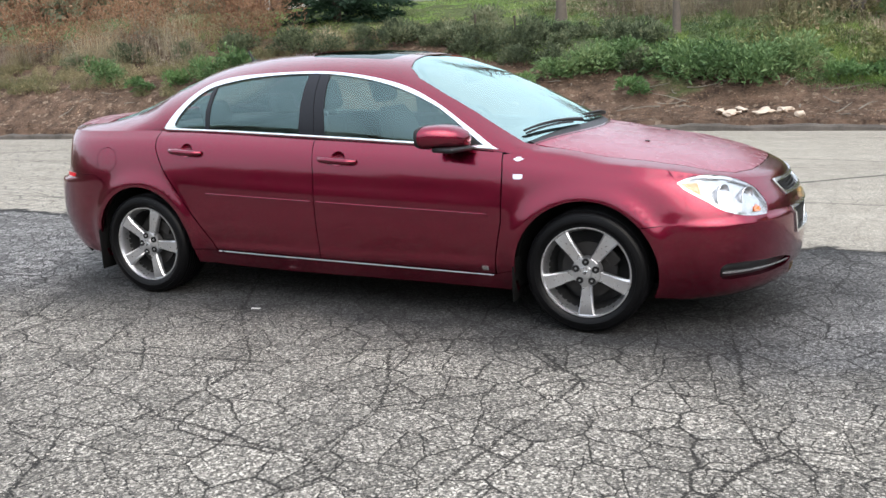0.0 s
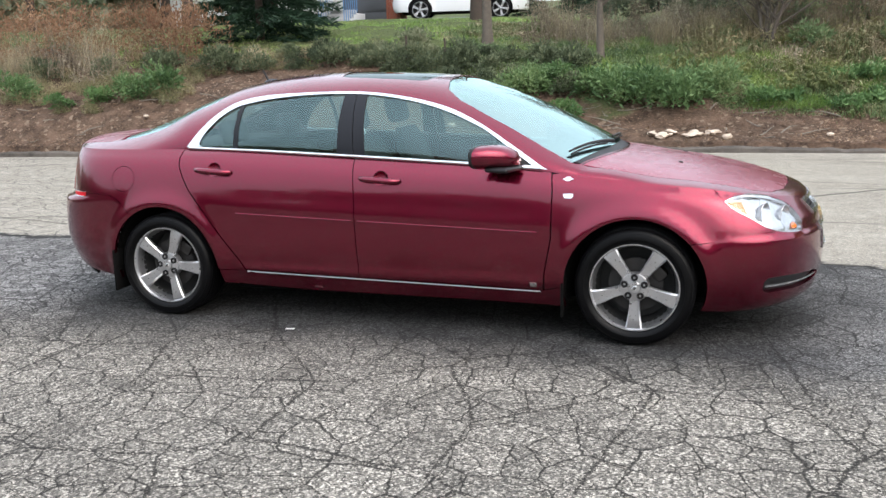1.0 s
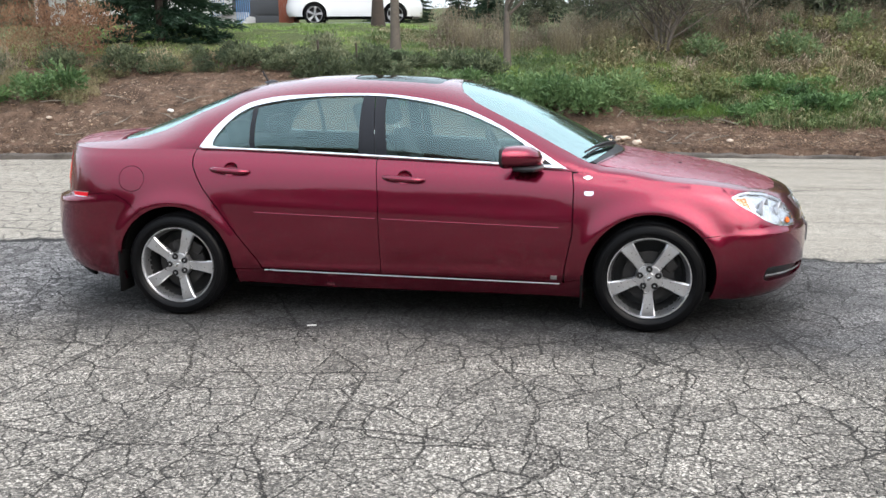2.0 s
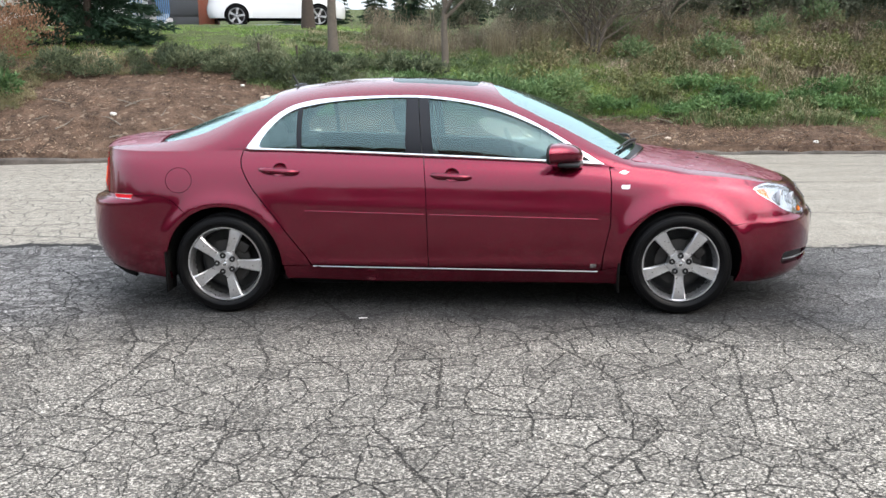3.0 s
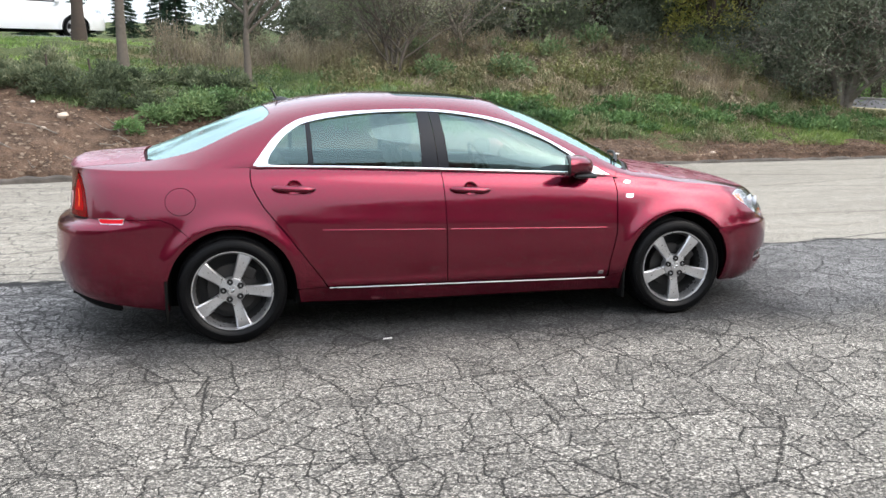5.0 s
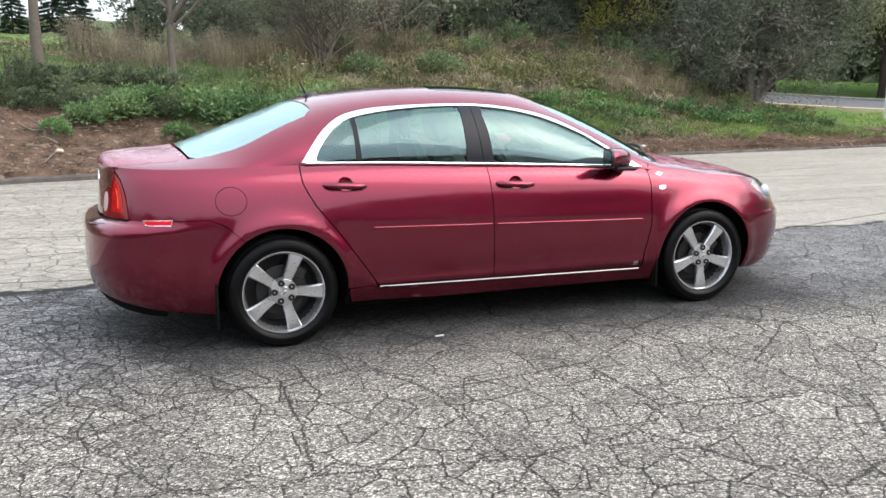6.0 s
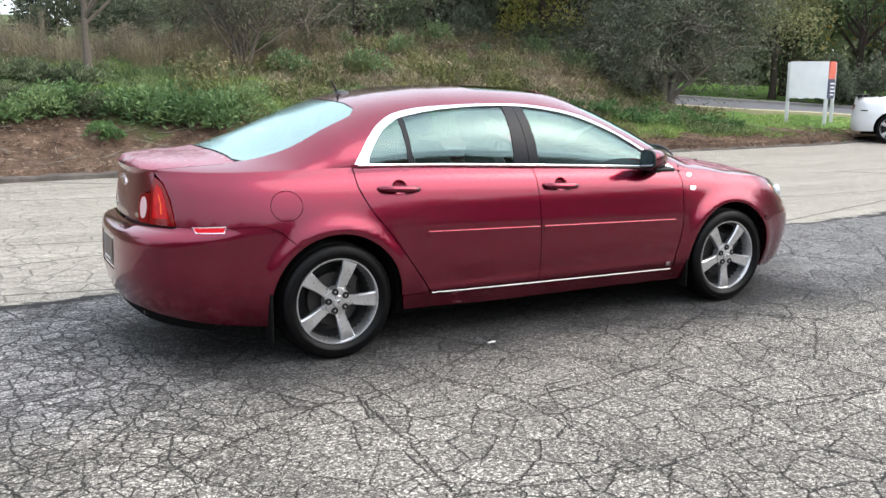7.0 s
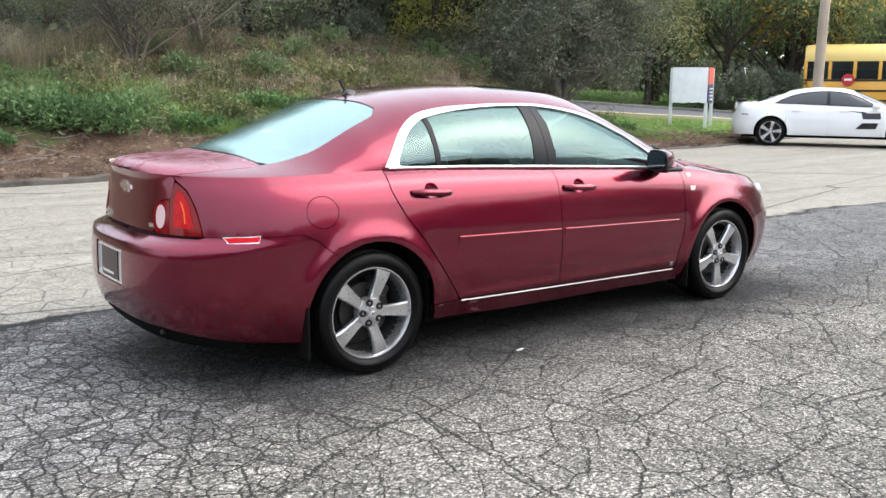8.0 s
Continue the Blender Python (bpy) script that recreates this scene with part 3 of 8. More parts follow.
def panel(name, skin, loop, holes=(), gap=0.035, material=None, parent=None, depth=0.012, lift=0.0, label="", mirror=False):
    """A sheet cut out of a skin along a loop of its two coordinates, with turned-in edges."""
    loops = [dense(l, gap) for l in (loop, *holes)]
    pts = np.concatenate(loops)
    edges, base = [], 0
    for l in loops:
        edges += [(base + i, base + (i + 1) % len(l)) for i in range(len(l))]
        base += len(l)
    lo, hi = pts.min(0), pts.max(0)
    gx, gy = np.meshgrid(np.arange(lo[0] + gap / 2, hi[0], gap), np.arange(lo[1] + gap / 2, hi[1], gap), indexing="ij")
    grid = np.stack([gx.ravel(), gy.ravel()], -1)
    grid = grid[within(loops[0], grid)]
    for h in loops[1:]:
        grid = grid[~within(h, grid)]
    if len(grid):
        far = np.ones(len(grid), bool)
        for i in range(0, len(pts), 200):
            far &= np.min(np.hypot(grid[:, None, 0] - pts[None, i:i + 200, 0], grid[:, None, 1] - pts[None, i:i + 200, 1]), 1) > gap * 0.55
        pts = np.concatenate([pts, grid[far]])
    vs, _, fs, *_ = delaunay_2d_cdt([Vector(p) for p in pts], edges, [], 0, 1e-7)
    v2 = np.array([tuple(v) for v in vs])
    tri = np.array([f for f in fs if len(f) == 3])
    mid = v2[tri].mean(1)
    keep = within(loops[0], mid)
    for h in loops[1:]:
        keep &= ~within(h, mid)
    tri = tri[keep]
    e = 0.003
    p = skin(v2[:, 0], v2[:, 1])
    nn = np.cross(skin(v2[:, 0] + e, v2[:, 1]) - skin(v2[:, 0] - e, v2[:, 1]), skin(v2[:, 0], v2[:, 1] + e) - skin(v2[:, 0], v2[:, 1] - e))
    nn /= np.maximum(np.linalg.norm(nn, axis=1), 1e-12)[:, None]
    core = np.stack([np.clip(p[:, 0], -1.5, 1.5), 0 * p[:, 1], np.full(len(p), 0.62)], -1)
    if np.sum(np.sum(nn * (p - core), 1)) < 0:
        nn = -nn
    p = p + lift * nn
    if mirror:
        p, nn = p * (1, -1, 1), nn * (1, -1, 1)
    fn = np.cross(p[tri[:, 1]] - p[tri[:, 0]], p[tri[:, 2]] - p[tri[:, 0]])
    turn = np.sum(fn * nn[tri].sum(1), 1) < 0
    tri[turn] = tri[turn][:, ::-1]
    verts, faces = [p], [tuple(t) for t in tri]
    normals = [nn[i] for t in tri for i in t]
    if depth:
        seen = {}
        for t in tri:
            for a, b in ((t[0], t[1]), (t[1], t[2]), (t[2], t[0])):
                seen[(a, b)] = 1
        rim = [(a, b) for a, b in seen if (b, a) not in seen]
        k = len(p)
        rows = []
        for a, b in rim:
            rows += [p[a], p[b], p[b] - depth * nn[b], p[a] - depth * nn[a]]
            faces.append((k + 1, k, k + 3, k + 2))
            d = np.cross(p[b] - p[a], nn[a])
            d /= max(np.linalg.norm(d), 1e-12)
            normals += [d] * 4
            k += 4
        if rows:
            verts.append(np.array(rows))
    me = bpy.data.meshes.new(name)
    me.from_pydata(np.concatenate(verts).tolist(), [], [tuple(int(i) for i in f) for f in faces])
    me.polygons.foreach_set("use_smooth", np.ones(len(me.polygons), bool))
    me.normals_split_custom_set([tuple(n) for n in normals])
    me.update()
    return linked(name, me, parent, material, label)


# window band, seen from the side (x, z)
DLO_OUT = rounded([(-1.292, 1.034), (-1.173, 1.180), (-1.08, 1.259), (-0.968, 1.311), (-0.744, 1.345), (-0.223, 1.357), (0.078, 1.328), (0.337, 1.269), (0.545, 1.179), (0.750, 1.060), (0.962, 0.929),
                   (0.5, 0.953), (-0.161, 0.987), (-0.75, 1.012)], sharp=(0, 10))
DLO_IN = rounded([(-1.193, 1.057), (-1.138, 1.150), (-1.050, 1.233), (-0.94, 1.283), (-0.632, 1.328), (-0.223, 1.339), (0.071, 1.309), (0.306, 1.253), (0.542, 1.158), (0.654, 1.094), (0.872, 0.952),
                  (0.5, 0.971), (-0.161, 1.004), (-0.75, 1.029), (-1.155, 1.042)], sharp=(10,))
DLO_OUT = shrink(DLO_OUT, 0.006)
HEADLAMP = rounded([(1.060, 0.776), (0.965, 0.800), (0.80, 0.790), (0.672, 0.765), (0.570, 0.712), (0.556, 0.622), (0.580, 0.598), (0.735, 0.606), (0.850, 0.640), (0.920, 0.688), (1.02, 0.745)], sharp=(0,))
FOG = rounded([(0.875, 0.352), (0.845, 0.376), (0.60, 0.372), (0.42, 0.358), (0.34, 0.325), (0.53, 0.298), (0.75, 0.294), (0.862, 0.300)])
GRILLE_UP = [(-0.385, 0.728), (0.385, 0.728), (0.335, 0.662), (-0.335, 0.662)]
GRILLE_LOW = [(-0.335, 0.592), (0.335, 0.592), (0.285, 0.462), (-0.285, 0.462)]
CHIN = [(-0.32, 0.300), (0.32, 0.300), (0.27, 0.215), (-0.27, 0.215)]


def mirrored(loop):
    return [(-a, b) for a, b in loop][::-1]


def from_tail(*pts):
    return [(S_END - a, b) for a, b in pts]


TAIL_LAMP = rounded(from_tail((0.552, 0.995), (0.610, 0.960), (0.660, 0.880), (0.708, 0.757), (0.590, 0.754), (0.500, 0.754), (0.505, 0.915), (0.528, 0.965)), sharp=(0, 3, 5))
REVERSE_LAMP = rounded(from_tail((0.496, 0.756), (0.500, 0.912), (0.445, 0.905), (0.387, 0.880), (0.378, 0.800), (0.402, 0.758)), sharp=(0, 1))
PLATE_HOLE = [(S_END - 0.205, 0.655), (S_END + 0.205, 0.655), (S_END + 0.205, 0.472), (S_END - 0.205, 0.472)]


def wheel_at(car, x, y, turn, out):
    """A five-spoke alloy wheel; out is -1 where it faces the right-hand side."""
    hub = lathe([(0.0, 0.010), (0.030, 0.008), (0.034, 0.0), (0.073, -0.004), (0.078, -0.016), (0.078, -0.05)], 40)
    wheel = part("wheel", hub, ALLOY, car, "five-spoke silver alloy wheel with black tyre")
    wheel.matrix_world = pose(x, y, WHEEL_Z, 0, turn, 0) if out > 0 else pose(x, y, WHEEL_Z, 0, turn, 180)
    # all round parts face +y in the wheel's own axes
    tyre = [(0.213, -0.175), (0.225, -0.200), (0.262, -0.216), (0.295, -0.212), (0.312, -0.198), (0.3165, -0.175)]
    for i in range(7):
        h = -0.165 + 0.022 * i
        tyre += [(0.3175, h), (0.3175, h + 0.015), (0.311, h + 0.0165), (0.311, h + 0.0205)]
    tyre += [(0.3165, -0.008), (0.313, 0.006), (0.305, 0.017), (0.294, 0.024), (0.2925, 0.0215), (0.279, 0.027), (0.264, 0.027), (0.2625, 0.0245), (0.248, 0.019), (0.2385, 0.008), (0.2335, 0.000)]
    part("tyre", lathe(tyre, 72), TYRE, wheel, "black worn road tyre", 30)
    rim = [(0.2335, 0.0), (0.2375, 0.004), (0.2355, 0.010), (0.2300, 0.010), (0.2255, 0.002), (0.220, -0.012), (0.213, -0.05), (0.200, -0.10), (0.200, -0.17), (0.213, -0.176)]
    part("rim", lathe(rim, 72), ALLOY, wheel)
    # barrel coloured near black to stand for the shade inside the wheel
    part("inner_barrel", lathe([(0.212, -0.055), (0.199, -0.10), (0.198, -0.165), (0.05, -0.17)], 40), ALLOY_SHADED, wheel)
    part("brake_disc", lathe([(0.06, -0.075), (0.145, -0.075), (0.145, -0.095), (0.06, -0.095)], 40), IRON, wheel, "grey iron brake disc")
    part("brake_caliper", box(bmesh.new(), (0.07, 0.075, 0.13), (-0.125, -0.09, 0.05), (0, 25, 0), 0.015), IRON, wheel)
    sp = bmesh.new()
    rows = []
    for r, w, top, thick in ((0.056, 0.030, -0.006, 0.030), (0.085, 0.0265, -0.007, 0.034), (0.12, 0.029, -0.003, 0.034), (0.170, 0.035, 0.003, 0.030), (0.208, 0.041, 0.004, 0.024), (0.2265, 0.046, 0.001, 0.020)):
        rows.append([sp.verts.new(c) for c in ((r, top - thick, -w), (r, top - 0.010, -w), (r, top - 0.002, -w * 0.80), (r, top - 0.0035, 0), (r, top - 0.002, w * 0.80), (r, top - 0.010, w), (r, top - thick, w))])
    for a, b in zip(rows, rows[1:]):
        for j in range(6):
            sp.faces.new((a[j], a[j + 1], b[j + 1], b[j]))
        sp.faces.new((a[6], a[0], b[0], b[6]))
    bmesh.ops.recalc_face_normals(sp, faces=sp.faces)
    first = part("spoke", sp, ALLOY, wheel, "", 28)
    nut = lathe([(0.0, 0.004), (0.0045, 0.004), (0.0065, 0.001), (0.0065, -0.02)], 6)
    lug = part("lug_nut", nut, ALLOY, wheel, "small bright wheel nut in a black recess")
    well = part("lug_recess", lathe([(0.0, -0.003), (0.0150, -0.002), (0.0165, 0.003), (0.0180, 0.0035), (0.0195, -0.006)], 20), BLACK, wheel)
    for i in range(5):
        a = 72 * i
        s = first if i == 0 else linked("spoke", first.data, wheel)
        s.matrix_basis = pose(0, 0, 0, 0, a, 0)
        a2 = a + 36
        for ob, name in ((lug, "lug_nut"), (well, "lug_recess")):
            o = ob if i == 0 else linked(name, ob.data, wheel)
            o.matrix_basis = pose(0, 0, 0, 0, a2, 0) @ pose(0.054, 0.002, 0)
    cap = bmesh.new()
    for q in ((0.030, 0.010), (0.014, 0.018)):
        box(cap, (q[0], 0.004, q[1]), (0, 0.0105, 0), (0, 12, 0), 0.0015)
    part("centre_emblem", cap, BRIGHT, wheel, "plain cross-shaped chrome centre emblem")
    return wheel


def build_sedan():
    car = thing("red_sedan", "dark red metallic four-door sedan parked on cracked asphalt", "car")
    R = dict(parent=car)
    # --- roof and pillars
    screen_edge = [(1.075, -0.905), (0.95, -0.862), (0.75, -0.800), (0.55, -0.745), (0.40, -0.690), (0.315, -0.60), (0.285, -0.45), (0.265, -0.2)]
    screen_edge = screen_edge + [(0.262, 0.0)] + [(x, -g) for x, g in screen_edge[::-1]]
    back_edge = [(-1.90, -0.80), (-1.84, -0.80), (-1.60, -0.765), (-1.35, -0.72), (-1.20, -0.68), (-1.155, -0.60), (-1.165, -0.42), (-1.180, -0.2)]
    back_edge = back_edge + [(-1.183, 0.0)] + [(x, -g) for x, g in back_edge[::-1]]
    # the line where the boot lid meets the rear wings
    tail_x = -2.2815
    lid_y = glide((-1.93, 0.585), (-2.05, 0.574), (-2.15, 0.548), (-2.21, 0.517), (-2.25, 0.486), (tail_x, 0.453))
    boot_x = [(x, -min(1.0, (float(lid_y(x)) + 0.004) / float(half_at(x)))) for x in np.linspace(-1.95, tail_x + 0.003, 14)]
    ring = screen_edge + [(1.035, 1.0), (0.4, 1.0), (-0.6, 1.0), (-1.6, 1.0), (-2.1, 1.0), (-2.2, 1.0), (-2.25, 1.0), (tail_x + 0.003, 1.0)] + [(x, -g) for x, g in boot_x[::-1]] + back_edge[::-1] + boot_x + [(tail_x + 0.003, -1.0), (-2.25, -1.0), (-2.2, -1.0), (-2.1, -1.0), (-1.6, -1.0), (-0.6, -1.0), (0.4, -1.0), (1.035, -1.0)]
    sun = rounded([(0.17, -0.50), (0.19, 0.0), (0.17, 0.50), (0.10, 0.56), (-0.32, 0.56), (-0.38, 0.5), (-0.39, 0.0), (-0.38, -0.50), (-0.32, -0.56), (0.10, -0.56)], n=4)
    k = 0.78

    def skin_g(x, v):
        return upper(x, np.asarray(v) / k)

    def g_of(loop):
        rows = []
        for x, z in loop:
            y = upper_side(np.array([x]), np.array([z]))[0, 1]
            rows.append((x, k * y / float(half_at(x))))
        return rows
    dlo_g = g_of(DLO_OUT)
    wide = lambda l: [(x, k * g) for x, g in l]
    panel("roof_shell", skin_g, wide(ring), (dlo_g, [(x, -v) for x, v in dlo_g][::-1], wide(sun)), 0.03, RED, depth=0.014, label="dark red roof with pillars", **R)
    panel("sunroof", skin_g, shrink(wide(sun), 0.004), (), 0.04, SUNROOF, lift=-0.004, label="dark tinted glass sunroof", **R)
    base_f = [(1.262 - 0.02 - 0.19 * g * g, g) for g in np.linspace(0.905, -0.905, 25)]
    scr = [(x, g) for x, g in screen_edge] + base_f[1:-1]
    wscreen = panel("windscreen", skin_g, shrink(wide(scr), 0.004), (), 0.035, SCREEN, lift=-0.004, depth=0.004, label="clear windscreen mirroring the sky", **R)
    wscreen.visible_shadow = False
    panel("screen_border", skin_g, shrink(wide(scr), 0.005), (shrink(wide(scr), 0.032),), 0.03, GLOSSBLACK, lift=-0.009, depth=0, **R)
    base_b = [(-1.905 + 0.04 * g * g, g) for g in np.linspace(0.80, -0.80, 21)]
    bck = back_edge[1:-1] + base_b[1:-1]
    bl = panel("rear_window", skin_g, shrink(wide(bck), 0.004), (), 0.035, WET_GLASS, lift=-0.004, depth=0.004, label="sloping rear window mirroring the sky", **R)
    bl.visible_shadow = False
    panel("rear_window_border", skin_g, shrink(wide(bck), 0.005), (shrink(wide(bck), 0.045),), 0.03, GLOSSBLACK, lift=-0.009, depth=0, **R)
    # --- bonnet, front caps, boot lid
    hood = [(1.300 - 0.18 * (y / 0.72) ** 2, y) for y in np.linspace(-0.70, 0.70, 21)]
    hood += [(1.5, 0.690), (1.8, 0.655), (2.0, 0.590), (2.10, 0.50), (2.165, 0.36), (2.195, 0.18), (2.203, 0.0), (2.195, -0.18), (2.165, -0.36), (2.10, -0.50), (2.0, -0.590), (1.8, -0.655), (1.5, -0.690)]
    panel("bonnet", upper_xy, hood, (), 0.035, RED_WET_LIT, label="dark red bonnet beaded with rain", **R)
    xs = np.concatenate([np.linspace(1.0, 2.1, 30), np.linspace(2.13, float(SKIN.rim[0, 0]) - 0.0015, 22)])
    nose = [(x, -float(half_at(x))) for x in xs]
    cap = nose + [(x, -y) for x, y in nose[::-1]] + [(1.04, 0.735)] + [(1.288 - 0.18 * (y / 0.72) ** 2, y) for y in np.linspace(0.712, -0.712, 21)] + [(1.04, -0.735)]
    panel("front_cap", upper_xy, cap, (shrink(hood, -0.004),), 0.03, RED, depth=0.0, **R)
    panel("cowl", upper_xy, [(1.31 - 0.18 * (y / 0.72) ** 2, y) for y in np.linspace(-0.69, 0.69, 21)] + [(1.20 - 0.18 * (y / 0.72) ** 2, y) for y in np.linspace(0.69, -0.69, 21)], (), 0.03, BLACK, lift=-0.006, label="black wiper cowl", **R)
    rear = [(x, -float(lid_y(x))) for x in np.linspace(-1.94, tail_x, 14)] + [(x, -0.9985 * float(half_at(x))) for x in np.linspace(tail_x - 0.006, float(SKIN.rim[-1, 0]) + 0.0015, 16)]
    lid = [(-1.925 + 0.04 * (y / 0.6) ** 2, y) for y in np.linspace(0.585, -0.585, 15)] + rear + [(x, -y) for x, y in rear[::-1]]
    panel("boot_lid", upper_xy, lid, (), 0.03, RED_WET_LIT, label="dark red boot lid beaded with rain", **R)
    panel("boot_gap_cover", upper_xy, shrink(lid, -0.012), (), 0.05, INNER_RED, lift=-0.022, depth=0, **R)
    # --- side panels, both sides
    for left in (False, True):
        M = dict(parent=car, mirror=left)
        fender = crease_run(1.02, 1.845, 30, 0.0) + [(1.060, 0.782), (1.021, 0.747), (1.03, 0.65), (1.055, 0.585)] + [p for p in arch_line(WHEEL_X, 42, 183)] + at_x((1.02, 0.303), (0.947, 0.281), (0.952, 0.38), (0.990, 0.57), (0.994, 0.83), (0.985, 0.908))
        panel("front_fender", band, fender, (), 0.03, RED, **M)
        fdoor = crease_run(0.978, -0.1545) + at_x((-0.1405, 0.773), (-0.1315, 0.40), (-0.1295, 0.300)) + at_x((0.5, 0.290), (0.936, 0.280), (0.945, 0.38), (0.983, 0.57), (0.987, 0.83))
        rdoor = crease_run(-0.1595, -1.292) + at_x((-1.296, 0.98), (-1.290, 0.93), (-1.262, 0.87), (-1.222, 0.80), (-1.103, 0.648), (-0.895, 0.362), (-0.868, 0.318), (-0.5, 0.312), (-0.1345, 0.300), (-0.1365, 0.40), (-0.1455, 0.773))
        cups = {hx: [(float(s_of(hx)) + 0.046 * math.cos(a) - 0.004, hz + 0.004 + (0.044 if math.sin(a) > 0 else 0.040) * math.sin(a)) for a in np.linspace(0, 2 * math.pi, 29)[:-1]] for hx, hz in ((0.014, 0.872), (-1.054, 0.908))}
        door_f = panel("front_door", band, fdoor, (cups[0.014],), 0.03, RED, **M)
        door_r = panel("rear_door", band, rdoor, (cups[-1.054],), 0.03, RED, **M)
        fuel = [(float(s_of(-1.695)) + 0.083 * math.cos(a), 0.850 + 0.075 * math.sin(a)) for a in np.linspace(0, 2 * math.pi, 37)[:-1]]
        quarter = crease_run(-1.298, float(np.interp(S_END - 0.553, SKIN.ps, SKIN.px)), 40, 0.0) + from_tail((0.562, 1.004), (0.617, 0.966), (0.668, 0.884), (0.714, 0.755)) + [(S_END - 1.25, 0.755), (S_END - 1.33, 0.722)] + arch_line(-WHEEL_X, 123.4, 0) + at_x((-1.04, 0.312), (-0.876, 0.312), (-0.903, 0.362), (-1.111, 0.648), (-1.230, 0.80), (-1.270, 0.87), (-1.297, 0.93), (-1.303, 0.98))
        panel("quarter_panel", band, quarter, (shrink(fuel, -0.003),), 0.03, RED, **M)
        panel("fuel_flap", band, fuel, (), 0.03, RED, depth=0.006, label="round dark red fuel flap", **M)
        sill = at_x((1.045, 0.298), (1.02, 0.30), (0.94, 0.275), (-0.128, 0.294), (-0.868, 0.310), (-1.045, 0.307), (-1.03, 0.225), (-0.5, 0.205), (0.5, 0.198), (1.06, 0.19))
        panel("sill", band, sill, (), 0.03, RED, depth=0.02, **M)
        rod = []
        for x in np.linspace(0.925, -0.86, 24):
            b = band(s_of(x), 0.289 - 0.0205 * x)
            rod.append((b[0], (b[1] - 0.002) * (-1 if left else 1), b[2]))
        part("sill_strip", tube(rod, 0.0042, 10), SILL_CHROME, car, "thin chrome strip along the sill")
        panel("door_badge", band, at_x((0.905, 0.325), (0.870, 0.325), (0.870, 0.300), (0.905, 0.300)), (), 0.03, BRIGHT, lift=0.004, depth=0.005, **M)
        # mouldings, one on each door
        for x0, x1, dr in ((0.915, -0.118, door_f), (-0.150, -0.895, door_r)):
            zz = lambda x: 0.626 - 0.031 * x
            mould = at_x((x0, zz(x0) + 0.004), (x0 - 0.01, zz(x0) + 0.010), (x1, zz(x1) + 0.010), (x1, zz(x1) - 0.026), (x0 - 0.01, zz(x0) - 0.026), (x0, zz(x0) - 0.020))
            panel("door_moulding", band, mould, (), 0.03, RED, lift=0.0035, depth=0.006, parent=dr, mirror=left)
            bead = []
            for x in np.linspace(x0 - 0.006, x1, 16):
                b = band(s_of(x), zz(x) + 0.009)
                bead.append((b[0], (b[1] - 0.006) * (-1 if left else 1), b[2]))
            part("moulding_bead", tube(bead, 0.0048, 8), RED, dr)
        # handles
        for hx, hz, dr in ((0.014, 0.872, door_f), (-1.054, 0.908, door_r)):
            def bowl(s, z, s0=float(s_of(hx)) - 0.004, z0=hz + 0.004):
                p = band(s, z)
                r2 = ((np.asarray(s) - s0) / 0.047) ** 2 + ((np.asarray(z) - z0) / 0.044) ** 2
                return p + np.stack([0 * p[..., 0], 0.024 * np.clip(1 - r2, 0, 1) ** 0.6, 0 * p[..., 0]], -1)
            panel("handle_cup", bowl, shrink(cups[hx], -0.0015), (), 0.011, RED, depth=0, parent=dr, mirror=left)
            hb = bmesh.new()
            pts, rad = [], []
            for i in range(11):
                t = i / 10 * 2 - 1
                b = band(s_of(hx + 0.118 * t), hz - 0.007 * t)
                out = 0.034 * (1 - abs(t) ** 5.0) + 0.004
                pts.append((b[0], (b[1] - out) * (-1 if left else 1), b[2]))
                rad.append(0.0185 * (1 - 0.30 * abs(t) ** 6))
            part("door_handle", tube(pts, rad, 12, hb), RED, dr)
        # glass, frame and pillars
        panel("window_surround", upper_side, DLO_OUT, (DLO_IN,), 0.022, BRIGHT, lift=0.004, depth=0.012, label="bright chrome window surround", **M)
        inn = np.array(DLO_IN)
        bead = []
        for x in np.linspace(0.93, -1.26, 26):
            z = float(np.interp(x, [-1.27, -0.75, -0.161, 0.5, 0.95], [1.036, 1.021, 0.996, 0.962, 0.936]))
            q = upper_side(np.array([x]), np.array([z]))[0]
            bead.append((q[0], (q[1] - 0.004) * (-1 if left else 1), q[2]))
        part("belt_trim", tube(bead, 0.0085, 10), BRIGHT, car, "bright chrome belt line trim")
        panes = {"rear_quarter_glass": [(-1.30, 0.9), (-0.953, 0.9), (-0.962, 1.5), (-1.30, 1.5)], "rear_door_glass": [(-0.925, 0.9), (-0.272, 0.9), (-0.268, 1.5), (-0.940, 1.5)], "front_door_glass": [(-0.092, 0.9), (1.0, 0.9), (1.0, 1.5), (-0.150, 1.5)],
                 "quarter_divider": [(-0.953, 0.9), (-0.925, 0.9), (-0.940, 1.5), (-0.962, 1.5)], "rear_pillar_cover": [(-0.272, 0.9), (-0.163, 0.9), (-0.214, 1.5), (-0.268, 1.5)], "front_pillar_cover": [(-0.155, 0.9), (-0.092, 0.9), (-0.150, 1.5), (-0.206, 1.5)]}
        for name, quad in panes.items():
            cut = clip_loop(dense(inn, 0.03), quad)
            if name.endswith("glass"):
                o = panel(name, upper_side, shrink(cut, -0.003), (), 0.03, GLASS, lift=-0.006, depth=0.004, label="tinted side window glass", **M)
                o.visible_shadow = False
            else:
                panel(name, upper_side, shrink(cut, -0.002), (), 0.03, PILLAR, lift=-0.001, depth=0.006, label="black window pillar cover", **M)
